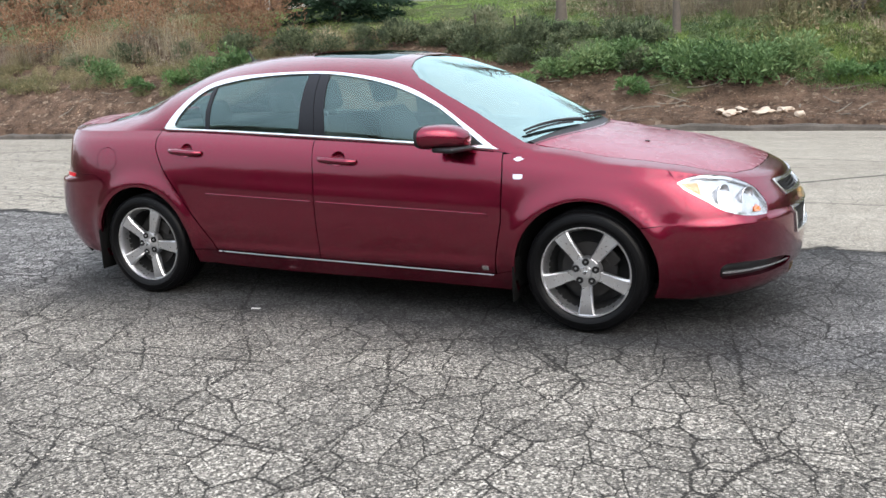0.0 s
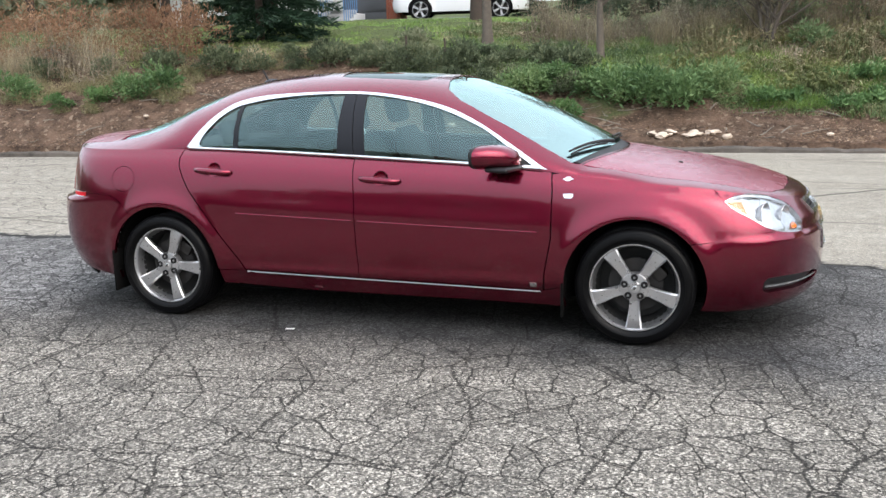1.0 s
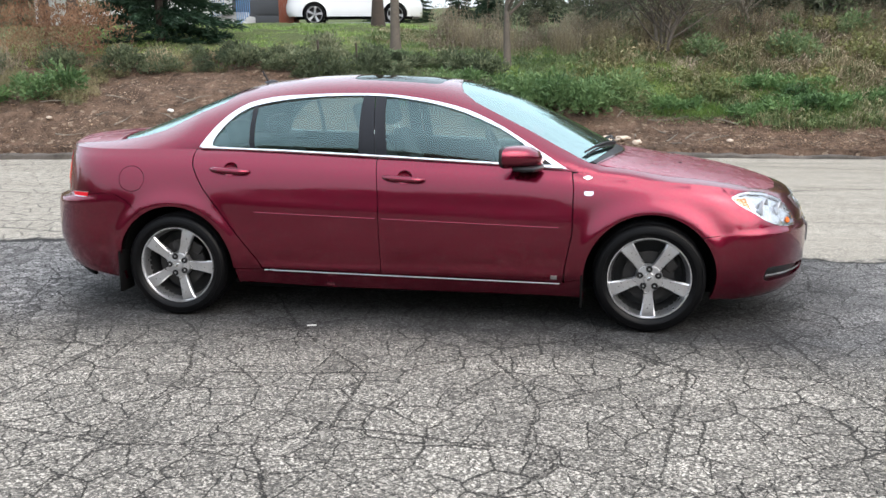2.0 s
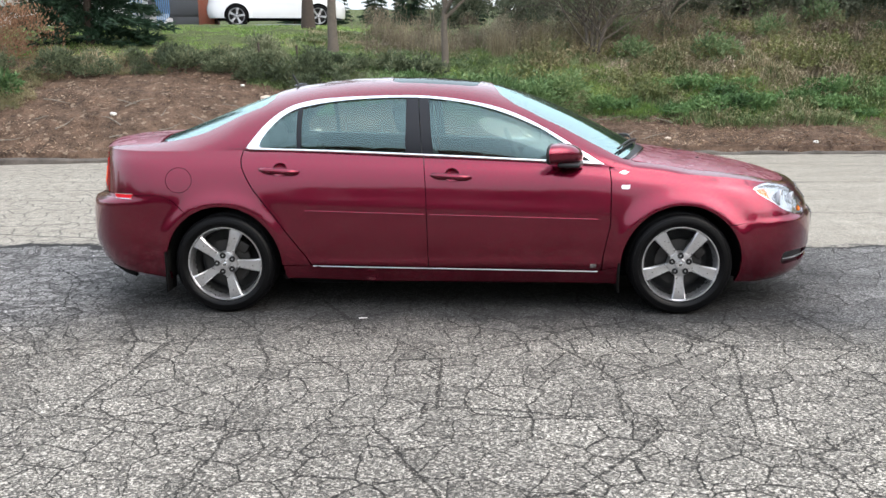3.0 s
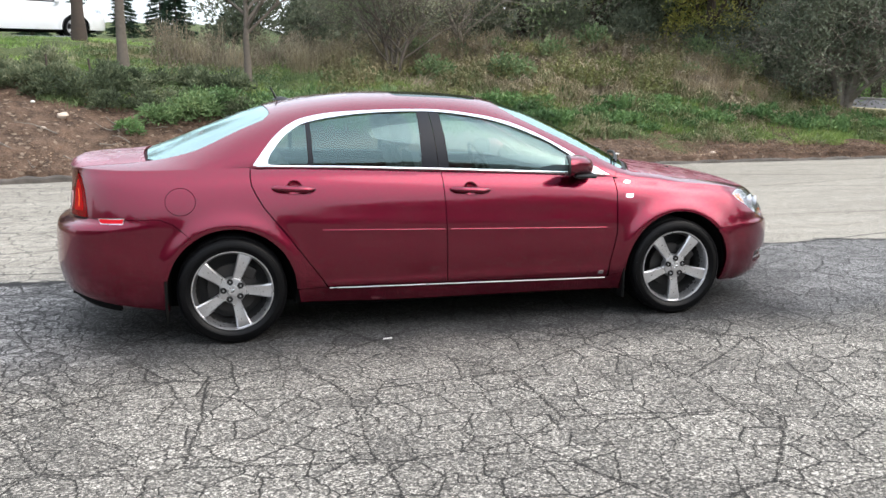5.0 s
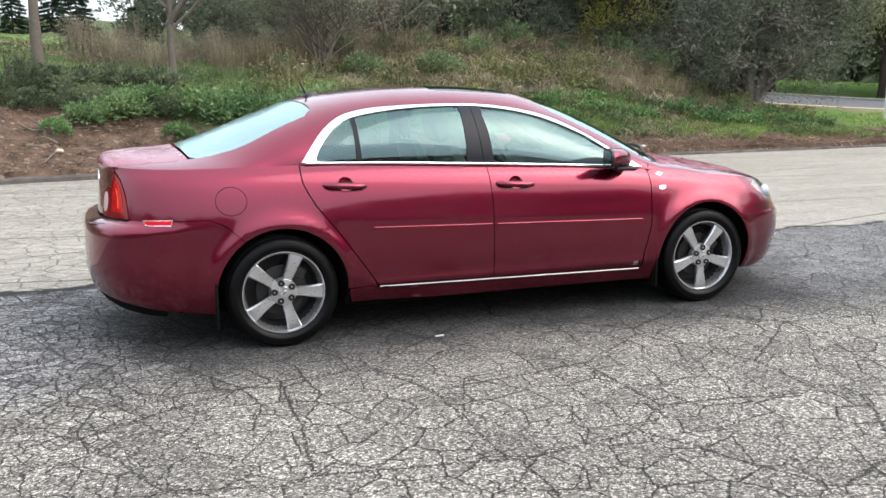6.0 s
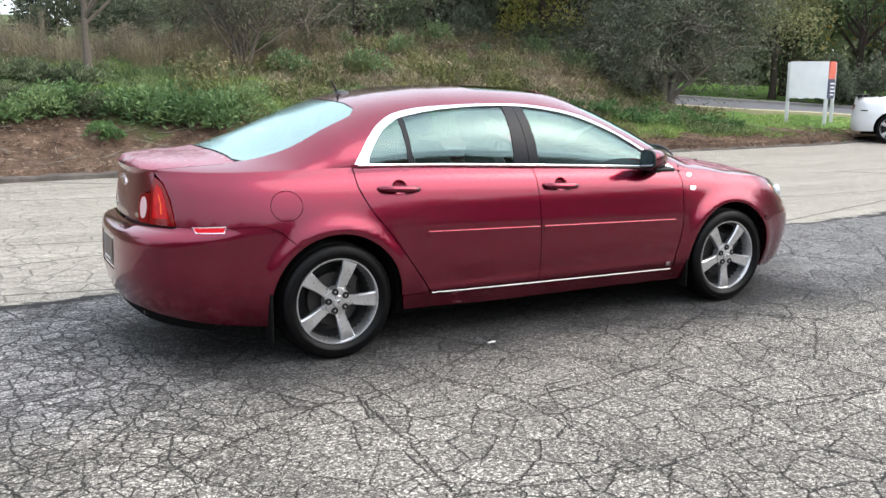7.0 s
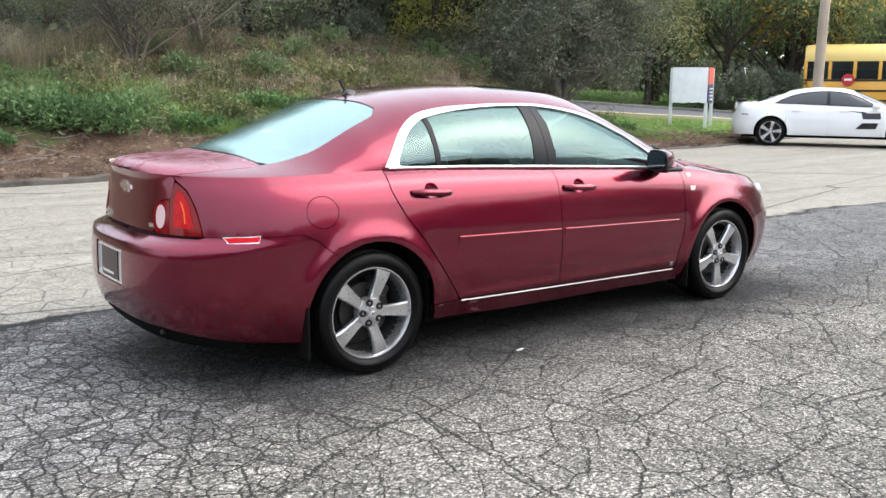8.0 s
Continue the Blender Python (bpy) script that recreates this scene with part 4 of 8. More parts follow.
        corner = clip_loop(dense(inn, 0.03), [(0.735, 0.9), (1.0, 0.9), (1.0, 1.5), (0.76, 1.5)])
        panel("mirror_base_cover", upper_side, shrink(corner, -0.002), (), 0.03, BLACK, lift=-0.003, depth=0.006, **M)
        side = 1 if left else -1
        mirror_on(car, side)
        # lamps
        dish = panel("headlamp", band, shrink(HEADLAMP, -0.004), (), 0.02, LAMPWHITE, lift=-0.016, depth=0, label="clear headlamp with amber corner", **M)
        panel("headlamp_bowl", band, dense(shrink(HEADLAMP, -0.004), 0.02), (dense(shrink(HEADLAMP, 0.010), 0.02),), 0.02, LAMPWHITE, lift=-0.004, depth=0.02, parent=dish, mirror=left)
        lens = panel("headlamp_lens", band, shrink(HEADLAMP, 0.001), (), 0.02, LENS, lift=0.001, depth=0.004, parent=dish, mirror=left)
        lens.visible_shadow = False
        panel("headlamp_indicator", band, clip_loop(dense(shrink(HEADLAMP, 0.008), 0.02), [(0.90, 0.5), (1.2, 0.5), (1.2, 0.775), (0.93, 0.775)]), (), 0.02, AMBER, lift=-0.010, depth=0.004, parent=dish, mirror=left)
        panel("headlamp_marker", band, rounded([(0.655, 0.632), (0.628, 0.650), (0.606, 0.632), (0.610, 0.617), (0.645, 0.615)], sharp=(1, 3, 4)), (), 0.02, AMBER, lift=-0.010, depth=0.004, parent=dish, mirror=left)
        for s0, z0, r in ((0.80, 0.705, 0.055), (0.66, 0.685, 0.05)):
            b = band(s0, z0)
            bowl = part("headlamp_projector", lathe([(0.010, -0.020), (r * 0.75, -0.012), (r, 0.012), (r * 0.96, 0.014), (r * 0.7, -0.006)], 28, "x"), ALLOY, dish)
            bowl.matrix_world = pose(b[0] - 0.020, (b[1] + 0.010) * (-1 if left else 1), b[2], 0, 0, 25 if left else -25)
        tl = panel("tail_lamp", band, TAIL_LAMP, (), 0.02, REDLENS, lift=0.004, depth=0.02, label="red tail lamp lens", **M)
        rl = panel("reverse_lamp", band, REVERSE_LAMP, (), 0.02, REDLENS, lift=0.004, depth=0.02, label="red lamp housing with pale round reverse lens", **M)
        oval = [(S_END - 0.438 + 0.036 * math.cos(a), 0.832 + 0.056 * math.sin(a)) for a in np.linspace(0, 2 * math.pi, 25)[:-1]]
        panel("reverse_lens", band, oval, (), 0.015, REVERSE, lift=0.007, depth=0.004, parent=rl, mirror=left, label="pale pinkish oval lens")
        mid = np.array(TAIL_LAMP).mean(0)
        inner = [(mid[0] + (a - mid[0]) * 0.62, mid[1] + (b - mid[1]) * 0.72) for a, b in TAIL_LAMP]
        panel("tail_lamp_reflector", band, inner, (), 0.02, REDGLOW, lift=0.006, depth=0.002, parent=tl, mirror=left)
        glow = from_tail((0.572, 0.915), (0.590, 0.90), (0.606, 0.86), (0.612, 0.81), (0.603, 0.81), (0.597, 0.86), (0.583, 0.895))
        panel("tail_lamp_strip", band, glow, (), 0.02, LAMPORANGE, lift=0.009, depth=0.003, parent=tl, mirror=left, label="curved orange strip")
        mk = from_tail((0.812, 0.757), (1.022, 0.762), (1.012, 0.728), (0.845, 0.726))
        mko = panel("side_marker", band, mk, (), 0.02, BRIGHT, lift=0.0025, depth=0.004, label="red side marker in a bright frame", **M)
        panel("side_marker_lens", band, shrink(mk, 0.005), (), 0.02, REDMARK, lift=0.0065, depth=0.003, parent=mko, mirror=left)
        mf = at_x((1.102, 0.812), (1.052, 0.812), (1.050, 0.795), (1.062, 0.788), (1.090, 0.788), (1.102, 0.795))
        panel("fender_badge", band, mf, (), 0.02, BRIGHT, lift=0.004, depth=0.005, label="small pale badge on the front fender", **M)
        bt = at_x((1.10, 0.885), (1.082, 0.890), (1.082, 0.895), (1.058, 0.895), (1.058, 0.890), (1.04, 0.885), (1.058, 0.880), (1.058, 0.876), (1.082, 0.876), (1.082, 0.880))
        panel("fender_emblem", band, bt, (), 0.02, BRIGHT, lift=0.003, depth=0.004, **M)
        # bumper side inserts
        panel("fog_recess", band, shrink(FOG, -0.004), (), 0.02, BLACK, lift=-0.03, depth=0, **M)
        fogbar = [(0.86, 0.332), (0.60, 0.335), (0.36, 0.335), (0.345, 0.327), (0.60, 0.3255), (0.86, 0.3225)]
        panel("fog_bar", band, rounded(fogbar, n=4), (), 0.02, BRIGHT, lift=-0.004, depth=0.012, label="bright bar across the fog lamp slot", **M)
        for cx, a0, a1 in ((WHEEL_X, -16, 196), (-WHEEL_X, -16, 196)):
            house = lathe([(0.404, -0.058), (0.379, -0.052), (0.374, -0.10), (0.36, -0.30), (0.05, -0.34)], 40, "y", (a0, a1))
            w = part("wheel_house", house, UNDER, car)
            w.matrix_world = pose(cx, side * 0.852, WHEEL_Z, 0, 0, 0 if side > 0 else 180)
        for fx, zt in ((1.045, 0.37), (-1.800, 0.40)):
            flap = bmesh.new()
            box(flap, (0.014, 0.16, zt - 0.14), (0, 0, (zt + 0.14) / 2), (0, 0, 0), 0.005)
            f = part("mud_flap", flap, UNDER, car, "black rubber mud flap")
            f.matrix_world = pose(fx, side * 0.795, 0)
    # --- bumpers
    arch_f = [(s, z) for s, z in arch_line(WHEEL_X, -18, 41, n=16)]
    right = arch_f + [(1.0537, 0.5865), (1.0287, 0.65), (1.0197, 0.747), (1.058, 0.783)]
    top = crease_run(1.85, 2.405, 24, 0.0)
    half = [(0.25, 0.195), (0.70, 0.195), (1.03, 0.19)] + right + top
    fascia = half + [(-a, b) for a, b in half[::-1]]
    panel("front_bumper", band, fascia, (HEADLAMP, mirrored(HEADLAMP), FOG, mirrored(FOG), GRILLE_UP, GRILLE_LOW, CHIN), 0.024, RED, depth=0.03, label="dark red front bumper", **R)
    for name, loop, frame_w in (("upper_grille", GRILLE_UP, 0.008), ("lower_grille", GRILLE_LOW, 0.009)):
        g = panel(name, band, shrink(loop, -0.006), (), 0.03, BLACK, lift=-0.035, depth=0, label="black mesh grille in a bright frame", **R)
        panel(name + "_frame", band, dense(shrink(loop, -0.007), 0.03), (dense(shrink(loop, frame_w), 0.03),), 0.02, CHROME, lift=0.008, depth=0.03, parent=g)
        lo, hi = min(b for a, b in loop), max(b for a, b in loop)
        n = 3 if name[0] == "u" else 6
        for i in range(n):
            z = lo + (hi - lo) * (i + 1) / (n + 1)
            w = abs(loop[0][0]) * 0.9
            panel("grille_slat", band, [(-w, z + 0.004), (w, z + 0.004), (w, z - 0.004), (-w, z - 0.004)], (), 0.04, BLACK, lift=-0.012, depth=0.012, parent=g)
    panel("chin_recess", band, shrink(CHIN, -0.006), (), 0.03, BLACK, lift=-0.035, depth=0, **R)
    bow = [(-0.085, 0.630), (-0.03, 0.630), (-0.028, 0.647), (0.045, 0.647), (0.04, 0.630), (0.085, 0.630), (0.075, 0.607), (0.03, 0.607), (0.028, 0.592), (-0.045, 0.592), (-0.04, 0.607), (-0.095, 0.607)]
    panel("front_emblem", band, bow, (), 0.02, GOLD, lift=0.012, depth=0.014, label="gold cross-shaped emblem", **R)
    tail_r = arch_line(-WHEEL_X, 196, 123.9, n=18) + [(S_END - 1.33, 0.716), (S_END - 1.25, 0.752), (S_END - 0.72, 0.752), (S_END - 0.69, 0.742), (S_END - 0.3, 0.735)]
    bump = tail_r + [(2 * S_END - a, b) for a, b in tail_r[::-1]] + [(S_END + 0.9, 0.25), (S_END + 0.5, 0.31), (S_END, 0.325), (S_END - 0.5, 0.31), (S_END - 0.9, 0.25)]
    panel("rear_bumper", band, bump, (PLATE_HOLE,), 0.02, RED, depth=0.02, label="dark red rear bumper wet with rain", **R)
    low = [(S_END - 0.95, 0.25), (S_END - 0.5, 0.308), (S_END, 0.322), (S_END + 0.5, 0.308), (S_END + 0.95, 0.25), (S_END + 0.9, 0.20), (S_END, 0.225), (S_END - 0.9, 0.20)]
    panel("rear_valance", band, low, (), 0.03, UNDER, lift=-0.004, depth=0.02, label="black lower bumper edge", **R)
    pl = panel("plate_recess", band, shrink(PLATE_HOLE, -0.004), (), 0.03, PLATEWALL, lift=-0.014, depth=0, label="licence plate recess with bright frame", **R)
    panel("plate_frame", band, dense(shrink(PLATE_HOLE, 0.006), 0.03), (dense(shrink(PLATE_HOLE, 0.018), 0.03),), 0.02, BRIGHT, lift=-0.004, depth=0.012, parent=pl)
    panel("plate", band, [(S_END - 0.130, 0.642), (S_END + 0.130, 0.642), (S_END + 0.130, 0.485), (S_END - 0.130, 0.485)], (), 0.03, DARKPLATE, lift=-0.008, depth=0.006, parent=pl, label="dark dealer plate with pale bar")
    panel("plate_bar", band, [(S_END - 0.09, 0.522), (S_END + 0.09, 0.522), (S_END + 0.09, 0.508), (S_END - 0.09, 0.508)], (), 0.03, BRIGHT, lift=-0.003, depth=0.004, parent=pl)
    lid_side = [(S_END - 0.375, 0.754), (S_END - 0.374, 0.800), (S_END - 0.382, 0.883), (S_END - 0.440, 0.911), (S_END - 0.498, 0.919), (S_END - 0.523, 0.968), (S_END - 0.548, 1.008), (S_END - 0.548, 1.0295), (S_END - 0.3, 1.030)]
    face = lid_side + [(2 * S_END - a, b) for a, b in lid_side[::-1]]
    panel("boot_face", band, face, (), 0.025, RED, depth=0.015, label="dark red boot lid face", **R)
    bow2 = [(S_END + a, b + 0.325) for a, b in bow]
    panel("boot_emblem", band, bow2, (), 0.02, BRIGHT, lift=0.006, depth=0.01, label="plain cross-shaped chrome emblem", **R)
    for a, w in ((0.36, 0.05), (-0.34, 0.10), (-0.22, 0.06)):
        panel("boot_lettering_bar", band, [(S_END - a - w / 2, 0.795), (S_END - a + w / 2, 0.795), (S_END - a + w / 2, 0.775), (S_END - a - w / 2, 0.775)], (), 0.02, BRIGHT, lift=0.004, depth=0.005, **R)
    # --- inner shell that closes the gaps
    inner_shell(car)
    for x, turn in ((WHEEL_X, 18), (-WHEEL_X, 33)):
        for out in (-1, 1):
            wheel_at(car, x, out * 0.845, turn if out < 0 else turn + 17, out)
    fit_out(car)
    return car


def clip_loop(loop, quad):
    """The part of a loop inside a convex, anticlockwise four-sided figure."""
    pts = [np.array(p, float) for p in loop]
    for (ax, ay), (bx, by) in zip(quad, quad[1:] + quad[:1]):
        inside = lambda p: (bx - ax) * (p[1] - ay) - (by - ay) * (p[0] - ax) >= 0
        res = []
        for i, b in enumerate(pts):
            a = pts[i - 1]
            ia, ib = inside(a), inside(b)
            if ia != ib:
                da = (bx - ax) * (a[1] - ay) - (by - ay) * (a[0] - ax)
                db = (bx - ax) * (b[1] - ay) - (by - ay) * (b[0] - ax)
                res.append(a + (b - a) * da / (da - db))
            if ib:
                res.append(b)
        pts = res
    keep = [p for i, p in enumerate(pts) if np.hypot(*(p - pts[i - 1])) > 1e-4]
    return keep


def mirror_on(car, side):
    """Door mirror: a rounded red shell with a dark foot and its glass."""
    bm = bmesh.new()
    n, rows = 20, []
    # lofted from the glass side (rear) to the nose; lower towards its outer end
    for x, wy, wz, cz in ((0.622, 0.104, 0.064, 0), (0.625, 0.112, 0.072, 0), (0.650, 0.116, 0.076, 0), (0.700, 0.110, 0.074, 0), (0.750, 0.094, 0.066, -0.003), (0.790, 0.070, 0.050, -0.008), (0.812, 0.034, 0.022, -0.014)):
        ring = []
        for i in range(n):
            a = 2 * math.pi * i / n
            c, s = math.cos(a), math.sin(a)
            yy = wy * math.copysign(abs(c) ** 0.72, c)
            zz = wz * math.copysign(abs(s) ** 0.72, s) * (1.0 - 0.22 * yy / 0.12 if s > 0 else 0.72)
            ring.append(bm.verts.new((x - 0.26 * yy, side * (0.930 - 0.32 * (x - 0.622) + yy * 0.92), 0.998 + cz + zz + 0.012 * yy / 0.1)))
        rows.append(ring)
    for a, b in zip(rows, rows[1:]):
        for i in range(n):
            bm.faces.new((a[i], a[(i + 1) % n], b[(i + 1) % n], b[i]))
    bm.faces.new(rows[-1])
    bm.faces.new(rows[0][::-1])
    bmesh.ops.recalc_face_normals(bm, faces=bm.faces)
    m = part("door_mirror", bm, RED, car, "dark red door mirror with black foot", 60)

    def oval(x, grow, thick):
        """A rounded plate across the mirror's open back."""
        o = bmesh.new()
        rings = []
        for dx in (0.0, thick):
            ring = []
            for i in range(24):
                a = 2 * math.pi * i / 24
                c, s = math.cos(a), math.sin(a)
                yy = (0.108 + grow) * math.copysign(abs(c) ** 0.6, c)
                zz = (0.068 + grow) * math.copysign(abs(s) ** 0.6, s) * (1.0 - 0.22 * yy / 0.12 if s > 0 else 0.74)
                ring.append(o.verts.new((x + dx - 0.26 * yy, side * (0.930 + yy * 0.92), 0.998 + zz + 0.012 * yy / 0.1)))
            rings.append(ring)
        for i in range(24):
            o.faces.new((rings[0][i], rings[0][(i + 1) % 24], rings[1][(i + 1) % 24], rings[1][i]))
        o.faces.new(rings[0][::-1])
        o.faces.new(rings[1])
        bmesh.ops.recalc_face_normals(o, faces=o.faces)
        return o
    part("mirror_rim", oval(0.612, 0.004, 0.016), BLACK, m)
    part("mirror_glass", oval(0.6085, -0.008, 0.003), MIRROR, m, "dark silvered mirror glass")
    foot = tube([(0.745, side * 0.765, 0.965), (0.738, side * 0.80, 0.952), (0.725, side * 0.86, 0.944), (0.715, side * 0.93, 0.944)], [0.036, 0.030, 0.026, 0.022], 12)
    box(foot, (0.135, 0.185, 0.026), (0.738, side * 0.900, 0.946), (0, 0, side * 14), 0.012, 3)
    part("mirror_foot", foot, BLACK, m)


def inner_shell(car):
    """Dark inner body: side liners, floor and bulkheads."""
    for left in (False, True):
        loop = crease_run(2.28, float(np.interp(S_END - 0.03, SKIN.ps, SKIN.px)), 60, 0.03) + [(s, 0.25) for s in np.linspace(S_END - 0.03, 0.35, 40)]
        loop = [(s, z) for s, z in loop]
        cut = [arch_line(WHEEL_X, -12, 192, 0.40, 24), arch_line(-WHEEL_X, -12, 192, 0.40, 24)]
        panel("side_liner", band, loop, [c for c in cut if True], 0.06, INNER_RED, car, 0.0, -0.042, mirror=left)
    fl = bmesh.new()
    box(fl, (3.9, 1.12, 0.03), (-0.03, 0, 0.195))
    box(fl, (2.06, 1.36, 0.05), (0.0, 0, 0.185))
    part("floor_pan", fl, UNDER, car)
    for x, w, h, z in ((1.02, 1.46, 0.60, 0.56), (-1.02, 1.40, 0.55, 0.53)):
        b = bmesh.new()
        box(b, (0.03, w, h), (x, 0, z))
        part("bulkhead", b, UNDER, car)
    shelf = bmesh.new()
    box(shelf, (0.72, 1.30, 0.03), (-1.42, 0, 1.015), (0, -1.5, 0), 0.01)
    part("parcel_shelf", shelf, DASH, car, "dark rear parcel shelf")
    ex = tube([(-1.9, -0.42, 0.29), (-2.36, -0.42, 0.285)], 0.024, 14)
    part("exhaust_pipe", ex, IRON, car)


def seat_back(bm, x, y, w, lean, base_z, h):
    """A padded backrest with bolsters."""
    rows = []
    for t in np.linspace(0, 1, 9):
        z = base_z + h * t * math.cos(radians(lean))
        xx = x - h * t * math.sin(radians(lean))
        ww = w * (1 - 0.22 * t ** 3)
        th = 0.075 - 0.035 * t
        if t == 1:
            th, ww = 0.015, ww * 0.8
        ring = []
        for i in range(14):
            a = 2 * math.pi * i / 14
            c, s = math.cos(a), math.sin(a)
            ring.append(bm.verts.new((xx + th * math.copysign(abs(s) ** 0.6, s) + 0.03 * abs(c) ** 4 * (s > 0), y + ww * math.copysign(abs(c) ** 0.55, c), z)))
        rows.append(ring)
    for a, b in zip(rows, rows[1:]):
        for i in range(14):
            bm.faces.new((a[i], a[(i + 1) % 14], b[(i + 1) % 14], b[i]))
    bm.faces.new(rows[-1])
    bm.faces.new(rows[0][::-1])
    bmesh.ops.recalc_face_normals(bm, faces=bm.faces)
    return bm


def fit_out(car):
    """What shows through the windows, and the small things on the skin."""
    for side in (-1, 1):
        b = bmesh.new()
        box(b, (0.50, 0.50, 0.16), (0.16, side * 0.37, 0.50), (0, -6, 0), 0.05, 3)
        seat = part("front_seat", b, CLOTH, car, "grey cloth front seat")
        part("seat_backrest", seat_back(bmesh.new(), -0.06, side * 0.37, 0.235, 20, 0.50, 0.62), CLOTH, seat)
        h = bmesh.new()
        box(h, (0.10, 0.25, 0.19), (-0.325, side * 0.37, 1.205), (0, -14, 0), 0.045, 4)
        part("headrest", h, CLOTH, seat)
        p = tube([(-0.27, side * 0.37 - 0.06, 1.04), (-0.30, side * 0.37 - 0.06, 1.14)], 0.006, 6)
        tube([(-0.27, side * 0.37 + 0.06, 1.04), (-0.30, side * 0.37 + 0.06, 1.14)], 0.006, 6, p)
        part("headrest_post", p, BRIGHT, seat)
    b = bmesh.new()
    box(b, (0.48, 1.26, 0.18), (-0.72, 0, 0.50), (0, -8, 0), 0.05, 3)
    rear = part("rear_bench", b, CLOTH, car, "grey cloth rear bench")
    part("bench_backrest", seat_back(bmesh.new(), -0.92, 0, 0.64, 22, 0.52, 0.56), CLOTH, rear)
    for y in (-0.38, 0.38):
        h = bmesh.new()
        box(h, (0.09, 0.24, 0.15), (-1.165, y, 1.105), (0, -14, 0), 0.04, 4)
        part("headrest", h, CLOTH, rear)
    # dashboard across the car, rounded top
    d = bmesh.new()
    prof = [(0.56, 0.70), (0.585, 0.86), (0.625, 0.925), (0.70, 0.955), (0.95, 0.965), (1.05, 0.935), (1.05, 0.60), (0.62, 0.60)]
    rows = [[d.verts.new((x - 0.10 * (abs(y) / 0.7) ** 3, y, z - 0.02 * (abs(y) / 0.7) ** 2)) for x, z in prof] for y in np.linspace(-0.715, 0.715, 13)]
    for a, c in zip(rows, rows[1:]):
        for i in range(len(prof)):
            d.faces.new((a[i], a[(i + 1) % len(prof)], c[(i + 1) % len(prof)], c[i]))
    d.faces.new(rows[0])
    d.faces.new(rows[-1][::-1])
    bmesh.ops.recalc_face_normals(d, faces=d.faces)
    part("dashboard", d, DASH, car, "dark moulded dashboard")
    st = lathe([(0.185 + 0.016 * math.cos(a), 0.016 * math.sin(a)) for a in np.linspace(0, 2 * math.pi, 11)], 36, "x")
    for ang in (0, 180, 270):
        tube([(0.0, 0, 0), (0.01, 0.175 * math.cos(radians(ang)), 0.175 * math.sin(radians(ang)))], 0.014, 6, st)
    box(st, (0.05, 0.13, 0.11), (0.0, 0, 0), (0, 0, 0), 0.02)
    wheel = part("steering_wheel", st, BLACK, car, "black steering wheel")
    wheel.matrix_world = pose(0.44, 0.37, 0.90, 0, -24, 0)
    rv = bmesh.new()
    box(rv, (0.03, 0.24, 0.065), (0.50, 0, 1.275), (0, 12, 0), 0.012)
    part("interior_mirror", rv, BLACK, car)
    # wipers on the windscreen
    for y0, y1, xa in ((-0.18, -0.66, 0.0), (0.46, -0.05, 0.02)):
        pts = []
        for t in np.linspace(0, 1, 9):
            y = y0 + (y1 - y0) * t
            p = upper_xy(1.255 - 0.19 * (y / 0.78) ** 2 - 0.02 - 0.05 * t + xa, y)
            pts.append((p[0], p[1], p[2] + 0.020 + 0.008 * math.sin(math.pi * t)))
        w = part("wiper", tube(pts, [0.012, 0.011, 0.010, 0.009, 0.009, 0.008, 0.008, 0.007, 0.006], 8), BLACK, car, "black windscreen wiper")
        part("wiper_blade", tube([(a + 0.012, b, c - 0.014) for a, b, c in pts[2:]], 0.006, 6), BLACK, w)
    for y in (-0.30, 0.28):
        p = upper_xy(1.62, y)
        part("washer_nozzle", box(bmesh.new(), (0.026, 0.016, 0.008), (p[0], p[1], p[2] + 0.002), (0, 4, 0), 0.004), BLACK, car)
    # aerial on the roof's rear edge
    p = upper_xy(-1.075, -0.03)
    foot = lathe([(0.0, 0.028), (0.012, 0.026), (0.028, 0.014), (0.036, 0.0)], 16, "z")
    bmesh.ops.scale(foot, vec=(1.9, 0.8, 1), verts=foot.verts)
    ant = part("aerial_foot", foot, GLOSSBLACK, car, "black shark-shaped aerial foot with short rod")
    ant.matrix_world = pose(p[0] + 0.03, p[1], p[2] - 0.002, 0, 8, 0)
    part("aerial_rod", tube([(p[0] - 0.005, p[1], p[2] + 0.01), (p[0] - 0.045, p[1], p[2] + 0.085)], [0.0085, 0.006], 8), BLACK, car)
    panel("high_brake_lamp", upper, [(-1.60, -0.12), (-1.60, 0.12), (-1.575, 0.12), (-1.575, -0.12)], (), 0.05, REDMARK, car, 0.004, -0.03)


def lamp_bowl():
    """Silvered reflector with flutes and facets."""
    k = Mat("silvered_lamp_bowl")
    p = k.pos(False)
    facet = k.voro(k.scaled(p, (1, 1, 0.6)), 34, out="Color")
    sg = k.n("SeparateColor")
    k.link(facet, sg.inputs[0])
    k.bump(k.math("ADD", k.math("MULTIPLY", k.noise(p, 22, 2), 1.6), k.math("MULTIPLY", sg.outputs[0], 0.35)), 0.30, 0.012)
    return k.set(Base_Color=(0.50, 0.51, 0.52), Metallic=0.95, Roughness=0.16)


